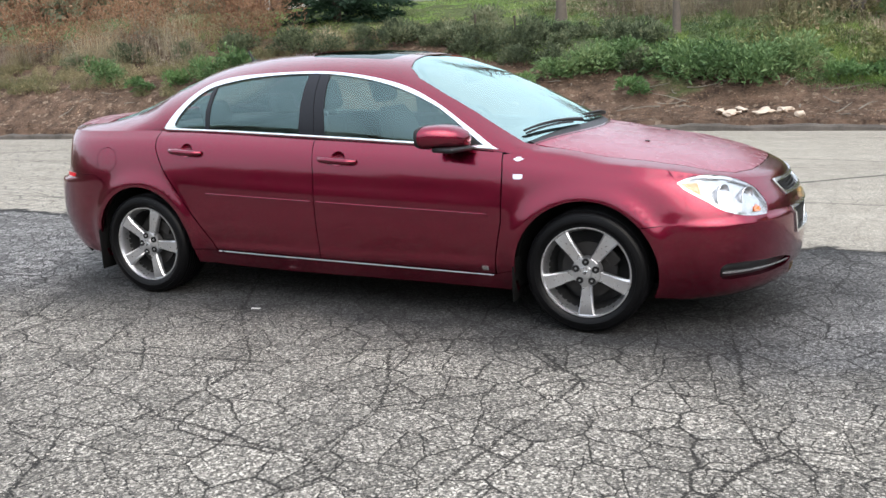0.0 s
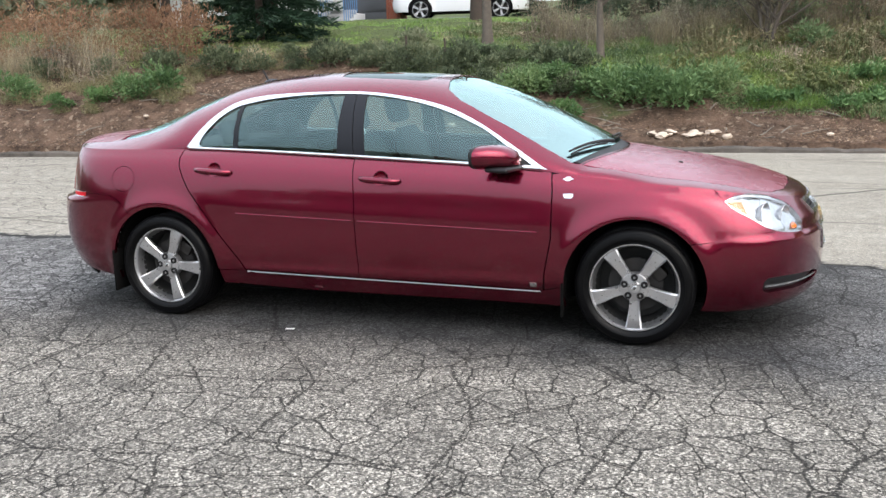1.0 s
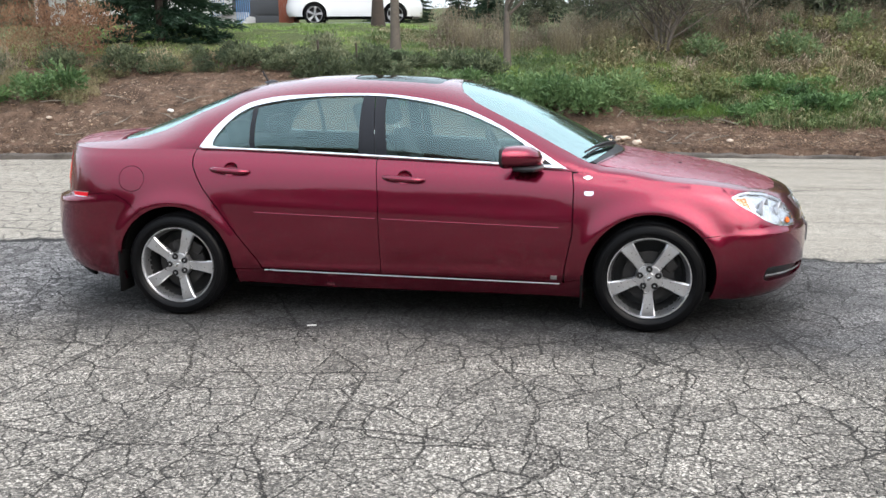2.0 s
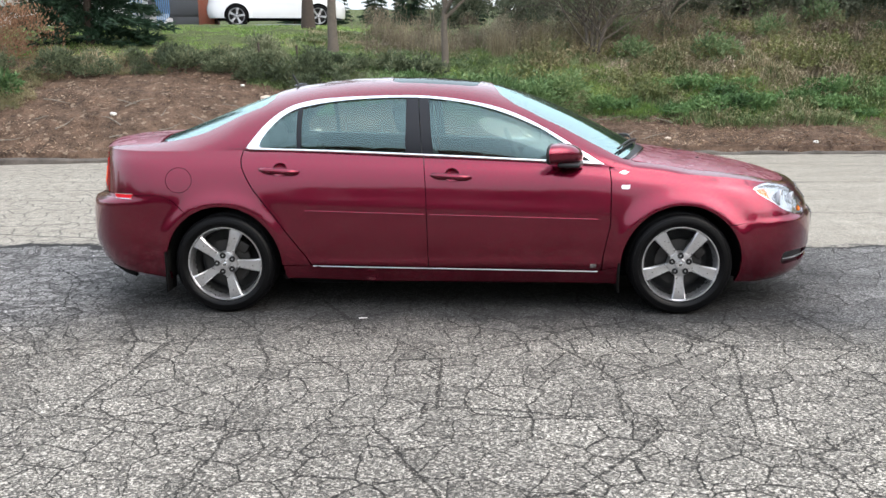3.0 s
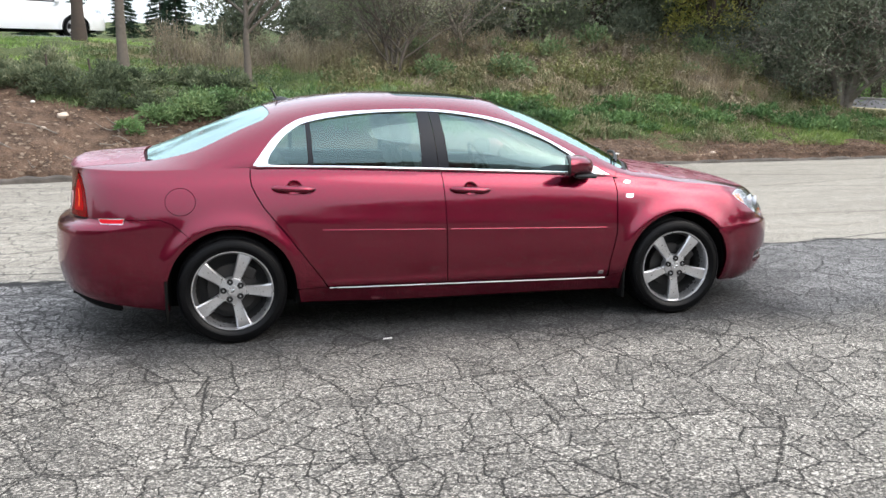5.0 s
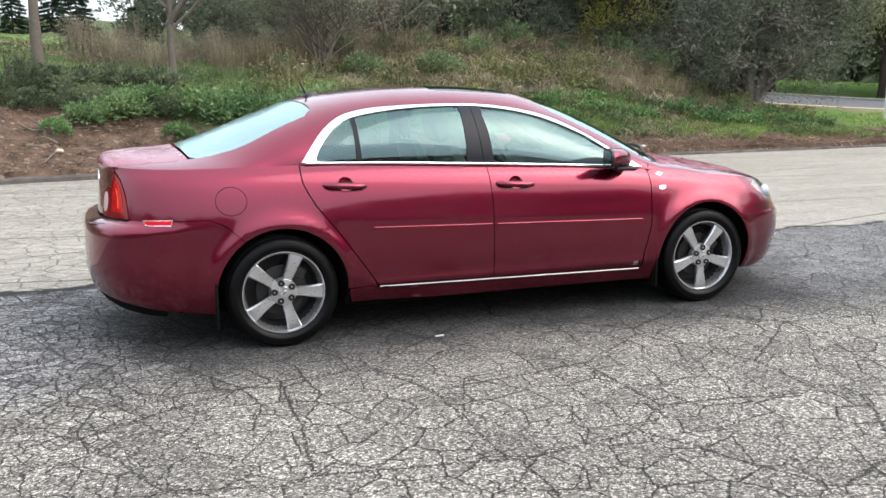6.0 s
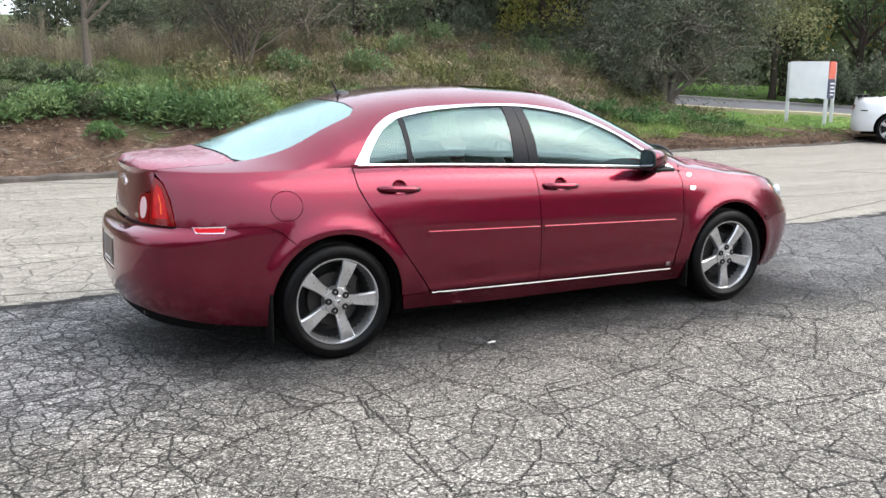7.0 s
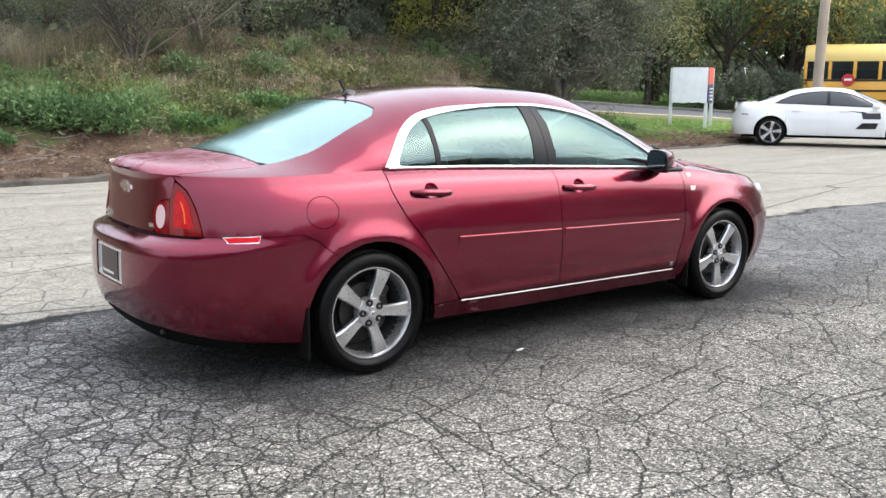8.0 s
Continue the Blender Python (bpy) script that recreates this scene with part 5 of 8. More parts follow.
LAMPWHITE = lamp_bowl()
PILLAR = plain("satin_black_pillar", (0.012, 0.013, 0.017), 0.40, 0, 0.15, Specular_IOR_Level=0.22)
MIRROR = plain("dark_mirror_glass", (0.10, 0.11, 0.12), 0.05, 1.0)
REDGLOW = plain("red_lamp_inner", (0.46, 0.003, 0.005), 0.10, 0.0, 0.6, 42, Specular_IOR_Level=0.2)
LAMPORANGE = plain("orange_lamp_strip", (0.80, 0.10, 0.02), 0.2, 0, 0.1)
GOLD = plain("gold_emblem", (0.66, 0.54, 0.30), 0.3, 0.9)
PLATEWALL = plain("satin_plate_surround", (0.55, 0.56, 0.57), 0.35, 0.4, 0.1)
DARKPLATE = plain("dark_plate", (0.03, 0.012, 0.016), 0.35, 0, 0.2)
build_sedan()


# ---- ground ----
kerb_line = glide((-60, 3.0), (-30, 6.0), (-12.2, 7.68), (-7.84, 8.15), (-4.92, 8.68), (-2.6, 9.15), (0, 9.25), (14.8, 9.3), (17.5, 9.9), (21, 10.7), (30, 13.2), (45, 16), (90, 20))
rise_left = glide((0, 0.13), (0.3, 0.2), (1.2, 0.72), (2.4, 1.18), (3.4, 1.50), (5, 1.92), (8, 2.40), (10, 2.62), (16, 2.85), (22, 3.1), (60, 6.0), (120, 8))
rise_mid = glide((0, 0.12), (0.5, 0.18), (1.2, 0.32), (1.9, 0.66), (3.0, 1.04), (4.5, 1.46), (8, 2.1), (14, 2.7), (22, 3.2), (60, 6.0), (120, 8))
rise_east = glide((0, 0.10), (0.5, 0.15), (1.2, 0.26), (2.2, 0.62), (3.5, 1.2), (5, 1.75), (8, 2.3), (14, 2.7), (22, 3.0), (60, 4.0), (120, 6))
rise_right = glide((0, 0.08), (0.5, 0.13), (1.5, 0.26), (3.2, 0.42), (5, 0.52), (10, 0.88), (20, 1.25), (60, 3), (120, 5))
rise_flat = glide((0, 0.06), (1.5, 0.18), (4, 0.45), (9, 0.80), (20, 1.4), (60, 3), (120, 5))


def lift(x, d):
    """Height of the hillside d metres behind the kerb."""
    x, d = np.asarray(x, float), np.asarray(d, float)
    a, b, c = step(-1, -6, x), step(1, 7, x), step(9.5, 15.5, x)
    e = step(21, 26, x)
    side = rise_right(d) * (1 - e) + rise_flat(d) * e
    return (rise_mid(d) * (1 - a) * (1 - b) + rise_left(d) * a + rise_east(d) * b) * (1 - c) + side * c


def ground_z(x, y):
    d = np.asarray(y, float) - kerb_line(x)
    return np.where(d > 0, lift(x, d), 0.0)


def build_ground():
    xs = np.concatenate([np.linspace(-160, -20, 15), np.linspace(-18, 32, 60), np.linspace(35, 160, 15)])
    ys = np.linspace(0, 1, 40)
    X, T = np.meshgrid(xs, ys, indexing="ij")
    Y = -120 + (kerb_line(X) + 120) * T
    n = len(ys)
    i, j = np.meshgrid(np.arange(len(xs) - 1), np.arange(n - 1), indexing="ij")
    a = (i * n + j).ravel()
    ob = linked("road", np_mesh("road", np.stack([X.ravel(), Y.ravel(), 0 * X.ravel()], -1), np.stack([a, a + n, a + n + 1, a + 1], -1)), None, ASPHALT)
    tagged(ob, "old grey cracked asphalt road with a dark patched band and painted car shade", "road", kind="structure")


def build_hill():
    xs = np.concatenate([np.linspace(-160, -22, 14), np.linspace(-20, 34, 220), np.linspace(38, 160, 14)])
    ds = np.concatenate([np.linspace(0.10, 8, 90), np.linspace(8.4, 24, 40), np.linspace(26, 140, 16)])
    X, D = np.meshgrid(xs, ds, indexing="ij")
    Y = kerb_line(X) + D
    rough = np.array([noise.fractal((x * 0.9, y * 0.9, 0), 0.8, 2.0, 4) + 0.5 * noise.fractal((x * 3.1, y * 3.1, 7), 0.8, 2.0, 3) for x, y in zip(X.ravel(), Y.ravel())]).reshape(X.shape)
    Z = lift(X, D) + 0.085 * rough * step(0.15, 1.0, D)
    Z[:, 0] = -0.05
    n = len(ds)
    i, j = np.meshgrid(np.arange(len(xs) - 1), np.arange(n - 1), indexing="ij")
    a = (i * n + j).ravel()
    ob = linked("hillside", np_mesh("hillside", np.stack([X.ravel(), Y.ravel(), Z.ravel()], -1), np.stack([a, a + n, a + n + 1, a + 1], -1), True), None, SOIL)
    tagged(ob, "rising hillside of bare brown soil and rough grass", "ground", kind="structure")


def sweep_strip(name, line, profile, material, label, category):
    """A strip with a cross-section (across, up) along a line of (x, y, z, across-x, across-y)."""
    v, f = [], []
    m = len(profile)
    for x, y, z, ax, ay, *tilt in line:
        for a, u in profile:
            v.append((x + ax * a, y + ay * a, z + u + (tilt[0] * a if tilt else 0)))
    for i in range(len(line) - 1):
        for j in range(m - 1):
            f.append((i * m + j, (i + 1) * m + j, (i + 1) * m + j + 1, i * m + j + 1))
    ob = linked(name, np_mesh(name, v, f, False), None, material)
    return tagged(ob, label, category, kind="structure")


def kerb_mat():
    k = Mat("weathered_kerb")
    p = k.pos()
    a, b = k.noise(p, 2.2, 5, 0.65), k.noise(p, 30, 4)
    col = k.mix(k.remap(a, 0.35, 0.65, 0, 1), (0.032, 0.027, 0.023), (0.12, 0.105, 0.092))
    k.bump(k.math("ADD", a, b), 0.7, 0.02)
    k.set(Base_Color=k.mix(k.remap(b, 0.35, 0.7, 0, 0.5), col, (0.10, 0.085, 0.07)), Roughness=0.92)
    return k.m


def build_kerb():
    rng = random.Random(3)
    line = []
    for x in np.arange(-40, 60, 0.22):
        y = float(kerb_line(x))
        line.append((x, y + rng.uniform(-0.03, 0.03), rng.uniform(-0.035, 0.010) - 0.045 * float(step(1.0, 5.0, x)), 0.0, 1.0))
    sweep_strip("kerb", line, [(-0.02, -0.02), (-0.005, 0.075), (0.03, 0.098), (0.13, 0.10), (0.20, 0.06), (0.24, -0.1)], kerb_mat(), "low worn kerb stained with soil", "kerb")


def side_road_mat():
    k = Mat("smooth_grey_asphalt")
    p = k.pos()
    a, b = k.noise(p, 0.8, 4), k.noise(p, 60, 3)
    k.bump(b, 0.4, 0.01)
    k.set(Base_Color=k.mix(k.remap(b, 0.3, 0.7, 0, 1), k.mix(a, (0.085, 0.085, 0.095), (0.12, 0.12, 0.13)), (0.15, 0.15, 0.16)), Roughness=0.9)
    return k.m


def build_side_road():
    way = [(14.5, 22.0), (17.0, 19.4), (20.0, 16.9), (23.5, 14.6), (27.5, 12.6), (33.0, 10.6), (40.0, 9.4)]
    pts = []
    for (x0, y0), (x1, y1) in zip(way, way[1:]):
        for t in np.linspace(0, 1, 8)[:-1]:
            pts.append((x0 + (x1 - x0) * t, y0 + (y1 - y0) * t))
    line, edge = [], []
    for i, (x, y) in enumerate(pts):
        xa, ya = pts[max(0, i - 3)]
        xb, yb = pts[min(len(pts) - 1, i + 3)]
        n = math.hypot(xb - xa, yb - ya)
        ax, ay = (ya - yb) / n, (xb - xa) / n
        z0, z1 = float(ground_z(x - 2.5 * ax, y - 2.5 * ay)), float(ground_z(x + 2.5 * ax, y + 2.5 * ay))
        line.append((x, y, (z0 + z1) / 2 + 0.05, ax, ay, (z1 - z0) / 5))
    sweep_strip("driveway", line, [(-2.3, -0.30), (-2.3, 0.0), (0, 0.03), (2.3, 0.0), (2.3, -0.3)], side_road_mat(), "smooth grey asphalt driveway behind the grass", "driveway")
    sweep_strip("driveway_kerb", line, [(-2.50, -0.30), (-2.50, 0.06), (-2.47, 0.075), (-2.33, 0.075), (-2.305, 0.05), (-2.305, -0.2)], plain("pale_yellow_kerb", (0.48, 0.42, 0.27), 0.9, 0, 0.3, 8), "pale yellowish kerb along the driveway", "kerb")
    sweep_strip("driveway_kerb_far", line, [(2.305, -0.2), (2.305, 0.06), (2.33, 0.08), (2.47, 0.08), (2.50, 0.05), (2.50, -0.3)], plain("grey_kerb", (0.22, 0.21, 0.20), 0.9, 0, 0.3, 8), "grey kerb on the far side of the driveway", "kerb")


build_ground()
build_hill()
build_kerb()
build_side_road()


# ---- plants ----
def leaves(pos, axis, normal, length, width, fold=0.18):
    """Diamond leaves as arrays: each four corners, base to tip along axis."""
    axis = axis / np.maximum(np.linalg.norm(axis, axis=1), 1e-9)[:, None]
    side = np.cross(axis, normal)
    side /= np.maximum(np.linalg.norm(side, axis=1), 1e-9)[:, None]
    up = np.cross(side, axis)
    L, W = np.asarray(length)[:, None], np.asarray(width)[:, None]
    mid = pos + axis * L * 0.45 + up * L * fold
    v = np.stack([pos, mid + side * W * 0.5, pos + axis * L, mid - side * W * 0.5], 1)
    return v.reshape(-1, 3), np.arange(len(pos) * 4).reshape(-1, 4)


def unit(rng, n):
    v = rng.normal(size=(n, 3))
    return v / np.linalg.norm(v, axis=1)[:, None]


def bush_mesh(name, seed, n, size, leaf, flat=0.8, lumps=9, hang=0.0, slim=0.34):
    """A leafy mass: several uneven lumps, leaves thick on the outside."""
    rng = np.random.default_rng(seed)
    w, d, h = size
    cs = np.stack([rng.uniform(-0.62, 0.62, lumps) * w / 2, rng.uniform(-0.62, 0.62, lumps) * d / 2, rng.uniform(0.12, 0.72, lumps) * h], -1)
    rs = rng.uniform(0.22, 0.42, lumps) * min(w, d, h * 1.6)
    pick = rng.integers(0, lumps, n)
    u = unit(rng, n)
    u[:, 2] = np.abs(u[:, 2]) * 1.1 - 0.25
    rad = rs[pick] * (1 - 0.55 * rng.random(n) ** 2.2)
    p = cs[pick] + u * rad[:, None] * np.array([1, 1, flat])
    p[:, 2] = np.maximum(p[:, 2], 0.01)
    ax = u + 0.7 * unit(rng, n) + np.array([0, 0, 0.35 - hang])
    L = leaf * rng.uniform(0.6, 1.25, n)
    v, f = leaves(p, ax, unit(rng, n) + np.array([0, 0, 0.9]), L, L * slim * rng.uniform(0.8, 1.25, n))
    return np_mesh(name, v, f)


def tuft_mesh(name, seed, n, radius, height, width, lean=0.5, droop=0.3):
    """Blades that rise from the ground, bent, as three-sided strips."""
    rng = np.random.default_rng(seed)
    a, r = rng.uniform(0, 2 * math.pi, n), radius * np.sqrt(rng.random(n))
    base = np.stack([r * np.cos(a), r * np.sin(a), np.zeros(n)], -1)
    b = rng.uniform(0, 2 * math.pi, n)
    out = np.stack([np.cos(b), np.sin(b), np.zeros(n)], -1) * (lean * rng.uniform(0.2, 1.0, n))[:, None]
    h = height * rng.uniform(0.45, 1.0, n)
    side = np.stack([-np.sin(b + rng.normal(0, 0.6, n)), np.cos(b), np.zeros(n)], -1) * (width * rng.uniform(0.6, 1.3, n))[:, None]
    mid = base + out * (h * 0.35)[:, None] + np.array([0, 0, 1]) * (h * 0.62)[:, None]
    tip = base + out * h[:, None] + np.array([0, 0, 1]) * (h * (1 - droop * rng.random(n)))[:, None]
    v = np.stack([base - side / 2, base + side / 2, mid + side * 0.4, mid - side * 0.4, tip], 1).reshape(-1, 3)
    k = np.arange(n)[:, None] * 5
    tri = np.concatenate([k + np.array([[0, 1, 2]]), k + np.array([[0, 2, 3]]), k + np.array([[3, 2, 4]])])
    return np_mesh(name, v, tri)


def weed_mesh(name, seed, stems, radius, height, per=8, leaf=0.07, lean=0.4):
    """Upright weeds: thin stems, each with small leaves and a ragged seed head."""
    g = np.random.default_rng(seed)
    a, r = g.uniform(0, 2 * math.pi, stems), radius * np.sqrt(g.random(stems))
    base = np.stack([r * np.cos(a), r * np.sin(a), np.zeros(stems)], -1)
    b = g.uniform(0, 2 * math.pi, stems)
    out = np.stack([np.cos(b), np.sin(b), 0 * b], -1) * (lean * g.random(stems))[:, None]
    h = height * g.uniform(0.35, 1.0, stems) * (1 - 0.35 * r / radius)
    side = np.stack([-np.sin(b), np.cos(b), 0 * b], -1) * 0.007
    tip = base + out * h[:, None] + np.array([0, 0, 1]) * h[:, None]
    sv = np.stack([base - side, base + side, tip + side * 0.4, tip - side * 0.4], 1).reshape(-1, 3)
    k = np.repeat(np.arange(stems), per)
    t = g.uniform(0.12, 1.0, len(k))
    p = base[k] + (tip - base)[k] * t[:, None] + g.normal(0, 0.025, (len(k), 3))
    ax = unit(g, len(k)) + np.array([0, 0, 0.35])
    L = leaf * g.uniform(0.5, 1.3, len(k)) * (1.25 - 0.6 * t)
    lv, lf = leaves(p, ax, unit(g, len(k)) + np.array([0, 0, 0.6]), L, L * 0.33)
    return np_mesh(name, np.concatenate([sv, lv]), np.concatenate([np.arange(stems * 4).reshape(-1, 4), lf + stems * 4]))


def limbs(rng, start, way, length, radius, depth, bm, tips, spread=0.55, gravity=0.05, sides=6, kids=(2, 4)):
    """A branch with its twigs; where twigs end is added to tips."""
    pts, rad = [Vector(start)], [radius]
    d = Vector(way).normalized()
    n = 5 if depth > 1 else 3
    for i in range(n):
        d = (d + Vector((rng.gauss(0, 0.13), rng.gauss(0, 0.13), rng.gauss(0.02, 0.10) + gravity))).normalized()
        pts.append(pts[-1] + d * length / n)
        rad.append(max(radius * (1 - 0.62 * (i + 1) / n), 0.003))
    tube(pts, rad, sides if depth > 1 else 4, bm, cap=False)
    if depth == 0:
        tips.append((pts[-1], d))
        tips.append((pts[-2], d))
        return
    for i in range(rng.randint(*kids) + (1 if depth > 1 else 0)):
        k = rng.randint(2, n)
        at, r = pts[k], rad[k]
        side = Vector((rng.gauss(0, 1), rng.gauss(0, 1), rng.gauss(0.1, 0.6))).normalized()
        limbs(rng, at, d * (1 - spread) + side * spread, length * rng.uniform(0.5, 0.78), r * 0.72, depth - 1, bm, tips, spread, gravity, sides, kids)


def make_tree(name, label, at, seed, trunk_h, trunk_r, limb_len, depth, bark, leaf_mat_=None, leaf=0.09, per_tip=6, cloud=0.25, lean=(0, 0), stems=1, low=0.4, category="tree", kids=(2, 4), spread=0.55, gravity=0.05, gaps=-9.0):
    """A tree with a tapered trunk, limbs and, where it has them, a crown of single leaves."""
    rng = random.Random(seed)
    root = thing(name, label, category, at)
    bm, tips = bmesh.new(), []
    for s in range(stems):
        a = rng.uniform(0, 6.28)
        sx, sy = (0.12 * math.cos(a), 0.12 * math.sin(a)) if stems > 1 else (0, 0)
        dx, dy = (lean[0] + (0.38 * math.cos(a) if stems > 1 else 0), lean[1] + (0.38 * math.sin(a) if stems > 1 else 0))
        pts, rad = [], []
        for i in range(7):
            t = i / 6
            pts.append(Vector((sx + dx * trunk_h * t * t + rng.gauss(0, 0.02) * trunk_h * 0.15, sy + dy * trunk_h * t * t + rng.gauss(0, 0.02) * trunk_h * 0.15, -0.15 + (trunk_h + 0.15) * t)))
            rad.append(trunk_r * (1.35 if i == 0 else 1.0 - 0.55 * t))
        tube(pts, rad, 10, bm, cap=False)
        for i in range(7):
            t = low + (1 - low) * (i + rng.random()) / 7
            k = min(5, int(t * 6))
            p = pts[k].lerp(pts[k + 1], t * 6 - k) if k < 6 else pts[-1]
            side = Vector((rng.gauss(0, 1), rng.gauss(0, 1), 0)).normalized()
            limbs(rng, p, side * 0.8 + Vector((0, 0, 0.75)), limb_len * (1.15 - 0.55 * (t - low) / (1 - low)) * rng.uniform(0.8, 1.1), trunk_r * 0.42, depth, bm, tips, spread, gravity, 6, kids)
        limbs(rng, pts[-1], Vector((dx, dy, 1)), limb_len * 0.8, trunk_r * 0.45, depth, bm, tips, spread, gravity, 6, kids)
    part("trunk", bm, bark, root)
    if leaf_mat_:
        g = np.random.default_rng(seed)
        base = np.array([tuple(p) for p, d in tips if noise.noise(p * 1.3 + Vector((seed, 0, 0))) > gaps])
        p = np.repeat(base, per_tip, 0) + g.normal(0, cloud, (len(base) * per_tip, 3))
        ax = unit(g, len(p)) + np.array([0, 0, -0.25])
        L = leaf * g.uniform(0.6, 1.3, len(p))
        v, f = leaves(p, ax, unit(g, len(p)) + np.array([0, 0, 0.8]), L, L * 0.55)
        linked("crown", np_mesh("crown", v, f), root, leaf_mat_)
    return root


def conifer_mesh(name, seed, h, r, n=24000):
    """Needle sprays on drooping tiers of boughs, down to the ground."""
    g = np.random.default_rng(seed)
    tiers = 17
    pos, ax = [], []
    per = n // (tiers * 11)
    for t in range(tiers):
        z = h * (0.02 + 0.96 * t / tiers)
        rr = r * (1 - t / tiers) ** 0.85 * g.uniform(0.85, 1.12)
        for b in range(11):
            a = g.uniform(0, 2 * math.pi)
            m = g.random(per) ** 0.6
            L = rr * g.uniform(0.75, 1.1)
            x = np.cos(a) * m * L + g.normal(0, 0.07, per) * (0.4 + m)
            y = np.sin(a) * m * L + g.normal(0, 0.07, per) * (0.4 + m)
            zz = z - 0.30 * L * m ** 1.5 + 0.10 * L * m ** 3 + g.normal(0, 0.05, per)
            pos.append(np.stack([x, y, zz], -1))
            ax.append(np.stack([np.cos(a) + g.normal(0, 0.5, per), np.sin(a) + g.normal(0, 0.5, per), g.normal(-0.15, 0.35, per)], -1))
    pos, ax = np.concatenate(pos), np.concatenate(ax)
    pos[:, 2] = np.maximum(pos[:, 2], 0.03)
    L = g.uniform(0.16, 0.34, len(pos))
    v, f = leaves(pos, ax, unit(g, len(pos)) + np.array([0, 0, 1.0]), L, L * 0.24, 0.05)
    return np_mesh(name, v, f)


LEAF_GREEN = leaf_mat("fresh_green_leaves", (0.034, 0.070, 0.026), (0.072, 0.138, 0.048), (0.13, 0.21, 0.078), (0.21, 0.28, 0.12))
LEAF_HERB = leaf_mat("herb_leaves", (0.025, 0.050, 0.020), (0.058, 0.110, 0.040), (0.112, 0.174, 0.069), (0.202, 0.263, 0.123))
LEAF_SHRUB = leaf_mat("shrub_leaves", (0.022, 0.032, 0.018), (0.058, 0.076, 0.042), (0.14, 0.160, 0.092), (0.28, 0.275, 0.185))
LEAF_BRUSH = leaf_mat("dry_brown_brush", (0.070, 0.056, 0.042), (0.135, 0.110, 0.080), (0.215, 0.182, 0.132), (0.33, 0.29, 0.215))
LEAF_GREY = leaf_mat("grey_green_leaves", (0.055, 0.066, 0.044), (0.11, 0.125, 0.08), (0.18, 0.19, 0.125), (0.27, 0.265, 0.19))
LEAF_DARK = leaf_mat("dark_green_leaves", (0.050, 0.080, 0.040), (0.100, 0.150, 0.070), (0.165, 0.220, 0.108), (0.25, 0.295, 0.150))
LEAF_OLIVE = leaf_mat("olive_leaves", (0.052, 0.063, 0.025), (0.109, 0.124, 0.048), (0.184, 0.190, 0.076), (0.310, 0.276, 0.127))
LEAF_WOOD = leaf_mat("dull_olive_wood_leaves", (0.12, 0.13, 0.062), (0.20, 0.205, 0.098), (0.29, 0.285, 0.14), (0.39, 0.36, 0.19))
LEAF_YELLOW = leaf_mat("yellowing_leaves", (0.12, 0.14, 0.04), (0.24, 0.24, 0.06), (0.38, 0.34, 0.10))
LEAF_ORANGE = leaf_mat("orange_autumn_leaves", (0.27, 0.17, 0.03), (0.42, 0.28, 0.05), (0.5, 0.37, 0.10))
LEAF_RUSSET = leaf_mat("russet_dry_leaves", (0.075, 0.040, 0.025), (0.16, 0.085, 0.05), (0.25, 0.15, 0.09), (0.30, 0.21, 0.13))
LEAF_TAN = leaf_mat("tan_dry_stems", (0.14, 0.105, 0.065), (0.27, 0.21, 0.135), (0.40, 0.32, 0.22), (0.50, 0.42, 0.30))
LEAF_STEM = leaf_mat("brown_thicket_stems", (0.105, 0.085, 0.055), (0.20, 0.168, 0.108), (0.32, 0.272, 0.180), (0.46, 0.40, 0.28))
LEAF_DULL = leaf_mat("dull_dark_leaves", (0.036, 0.048, 0.032), (0.078, 0.094, 0.062), (0.130, 0.146, 0.100), (0.21, 0.216, 0.155))
LEAF_WEED = leaf_mat("weedy_brown_green", (0.054, 0.058, 0.026), (0.120, 0.120, 0.058), (0.216, 0.186, 0.106), (0.360, 0.288, 0.180))
GRASS = leaf_mat("rough_green_grass", (0.090, 0.150, 0.042), (0.150, 0.240, 0.064), (0.23, 0.31, 0.095), (0.34, 0.36, 0.15))
NEEDLE = leaf_mat("dark_needles", (0.008, 0.020, 0.012), (0.018, 0.040, 0.022), (0.035, 0.065, 0.035))


def set_plants(name, label, category, mesh, material, spots, group="", scale=(0.85, 1.2), seed=1, sink=0.03):
    """Copies of a plant at (x, y) spots on the ground, each turned and sized its own way."""
    rng = random.Random(seed)
    meshes = mesh if isinstance(mesh, list) else [mesh]
    for m in meshes:
        if not m.materials:
            m.materials.append(material)
    for i, (x, y) in enumerate(spots):
        ob = new(name, meshes[i % len(meshes)])
        s = rng.uniform(*scale)
        ob.matrix_world = pose(x, y, float(ground_z(x, y)) - sink, rng.uniform(-5, 5), rng.uniform(-5, 5), rng.uniform(0, 360)) @ Matrix.Diagonal((s, s, s * rng.uniform(0.85, 1.15), 1))
        tagged(ob, label, category, group)


def scatter(seed, n, x0, x1, d0, d1, gap=0.0):
    rng = random.Random(seed)
    got = []
    for _ in range(n * 30):
        if len(got) == n:
            break
        x = rng.uniform(x0, x1)
        y = float(kerb_line(x)) + rng.uniform(d0, d1)
        if all((x - a) ** 2 + (y - b) ** 2 > gap * gap for a, b in got):
            got.append((x, y))
    return got


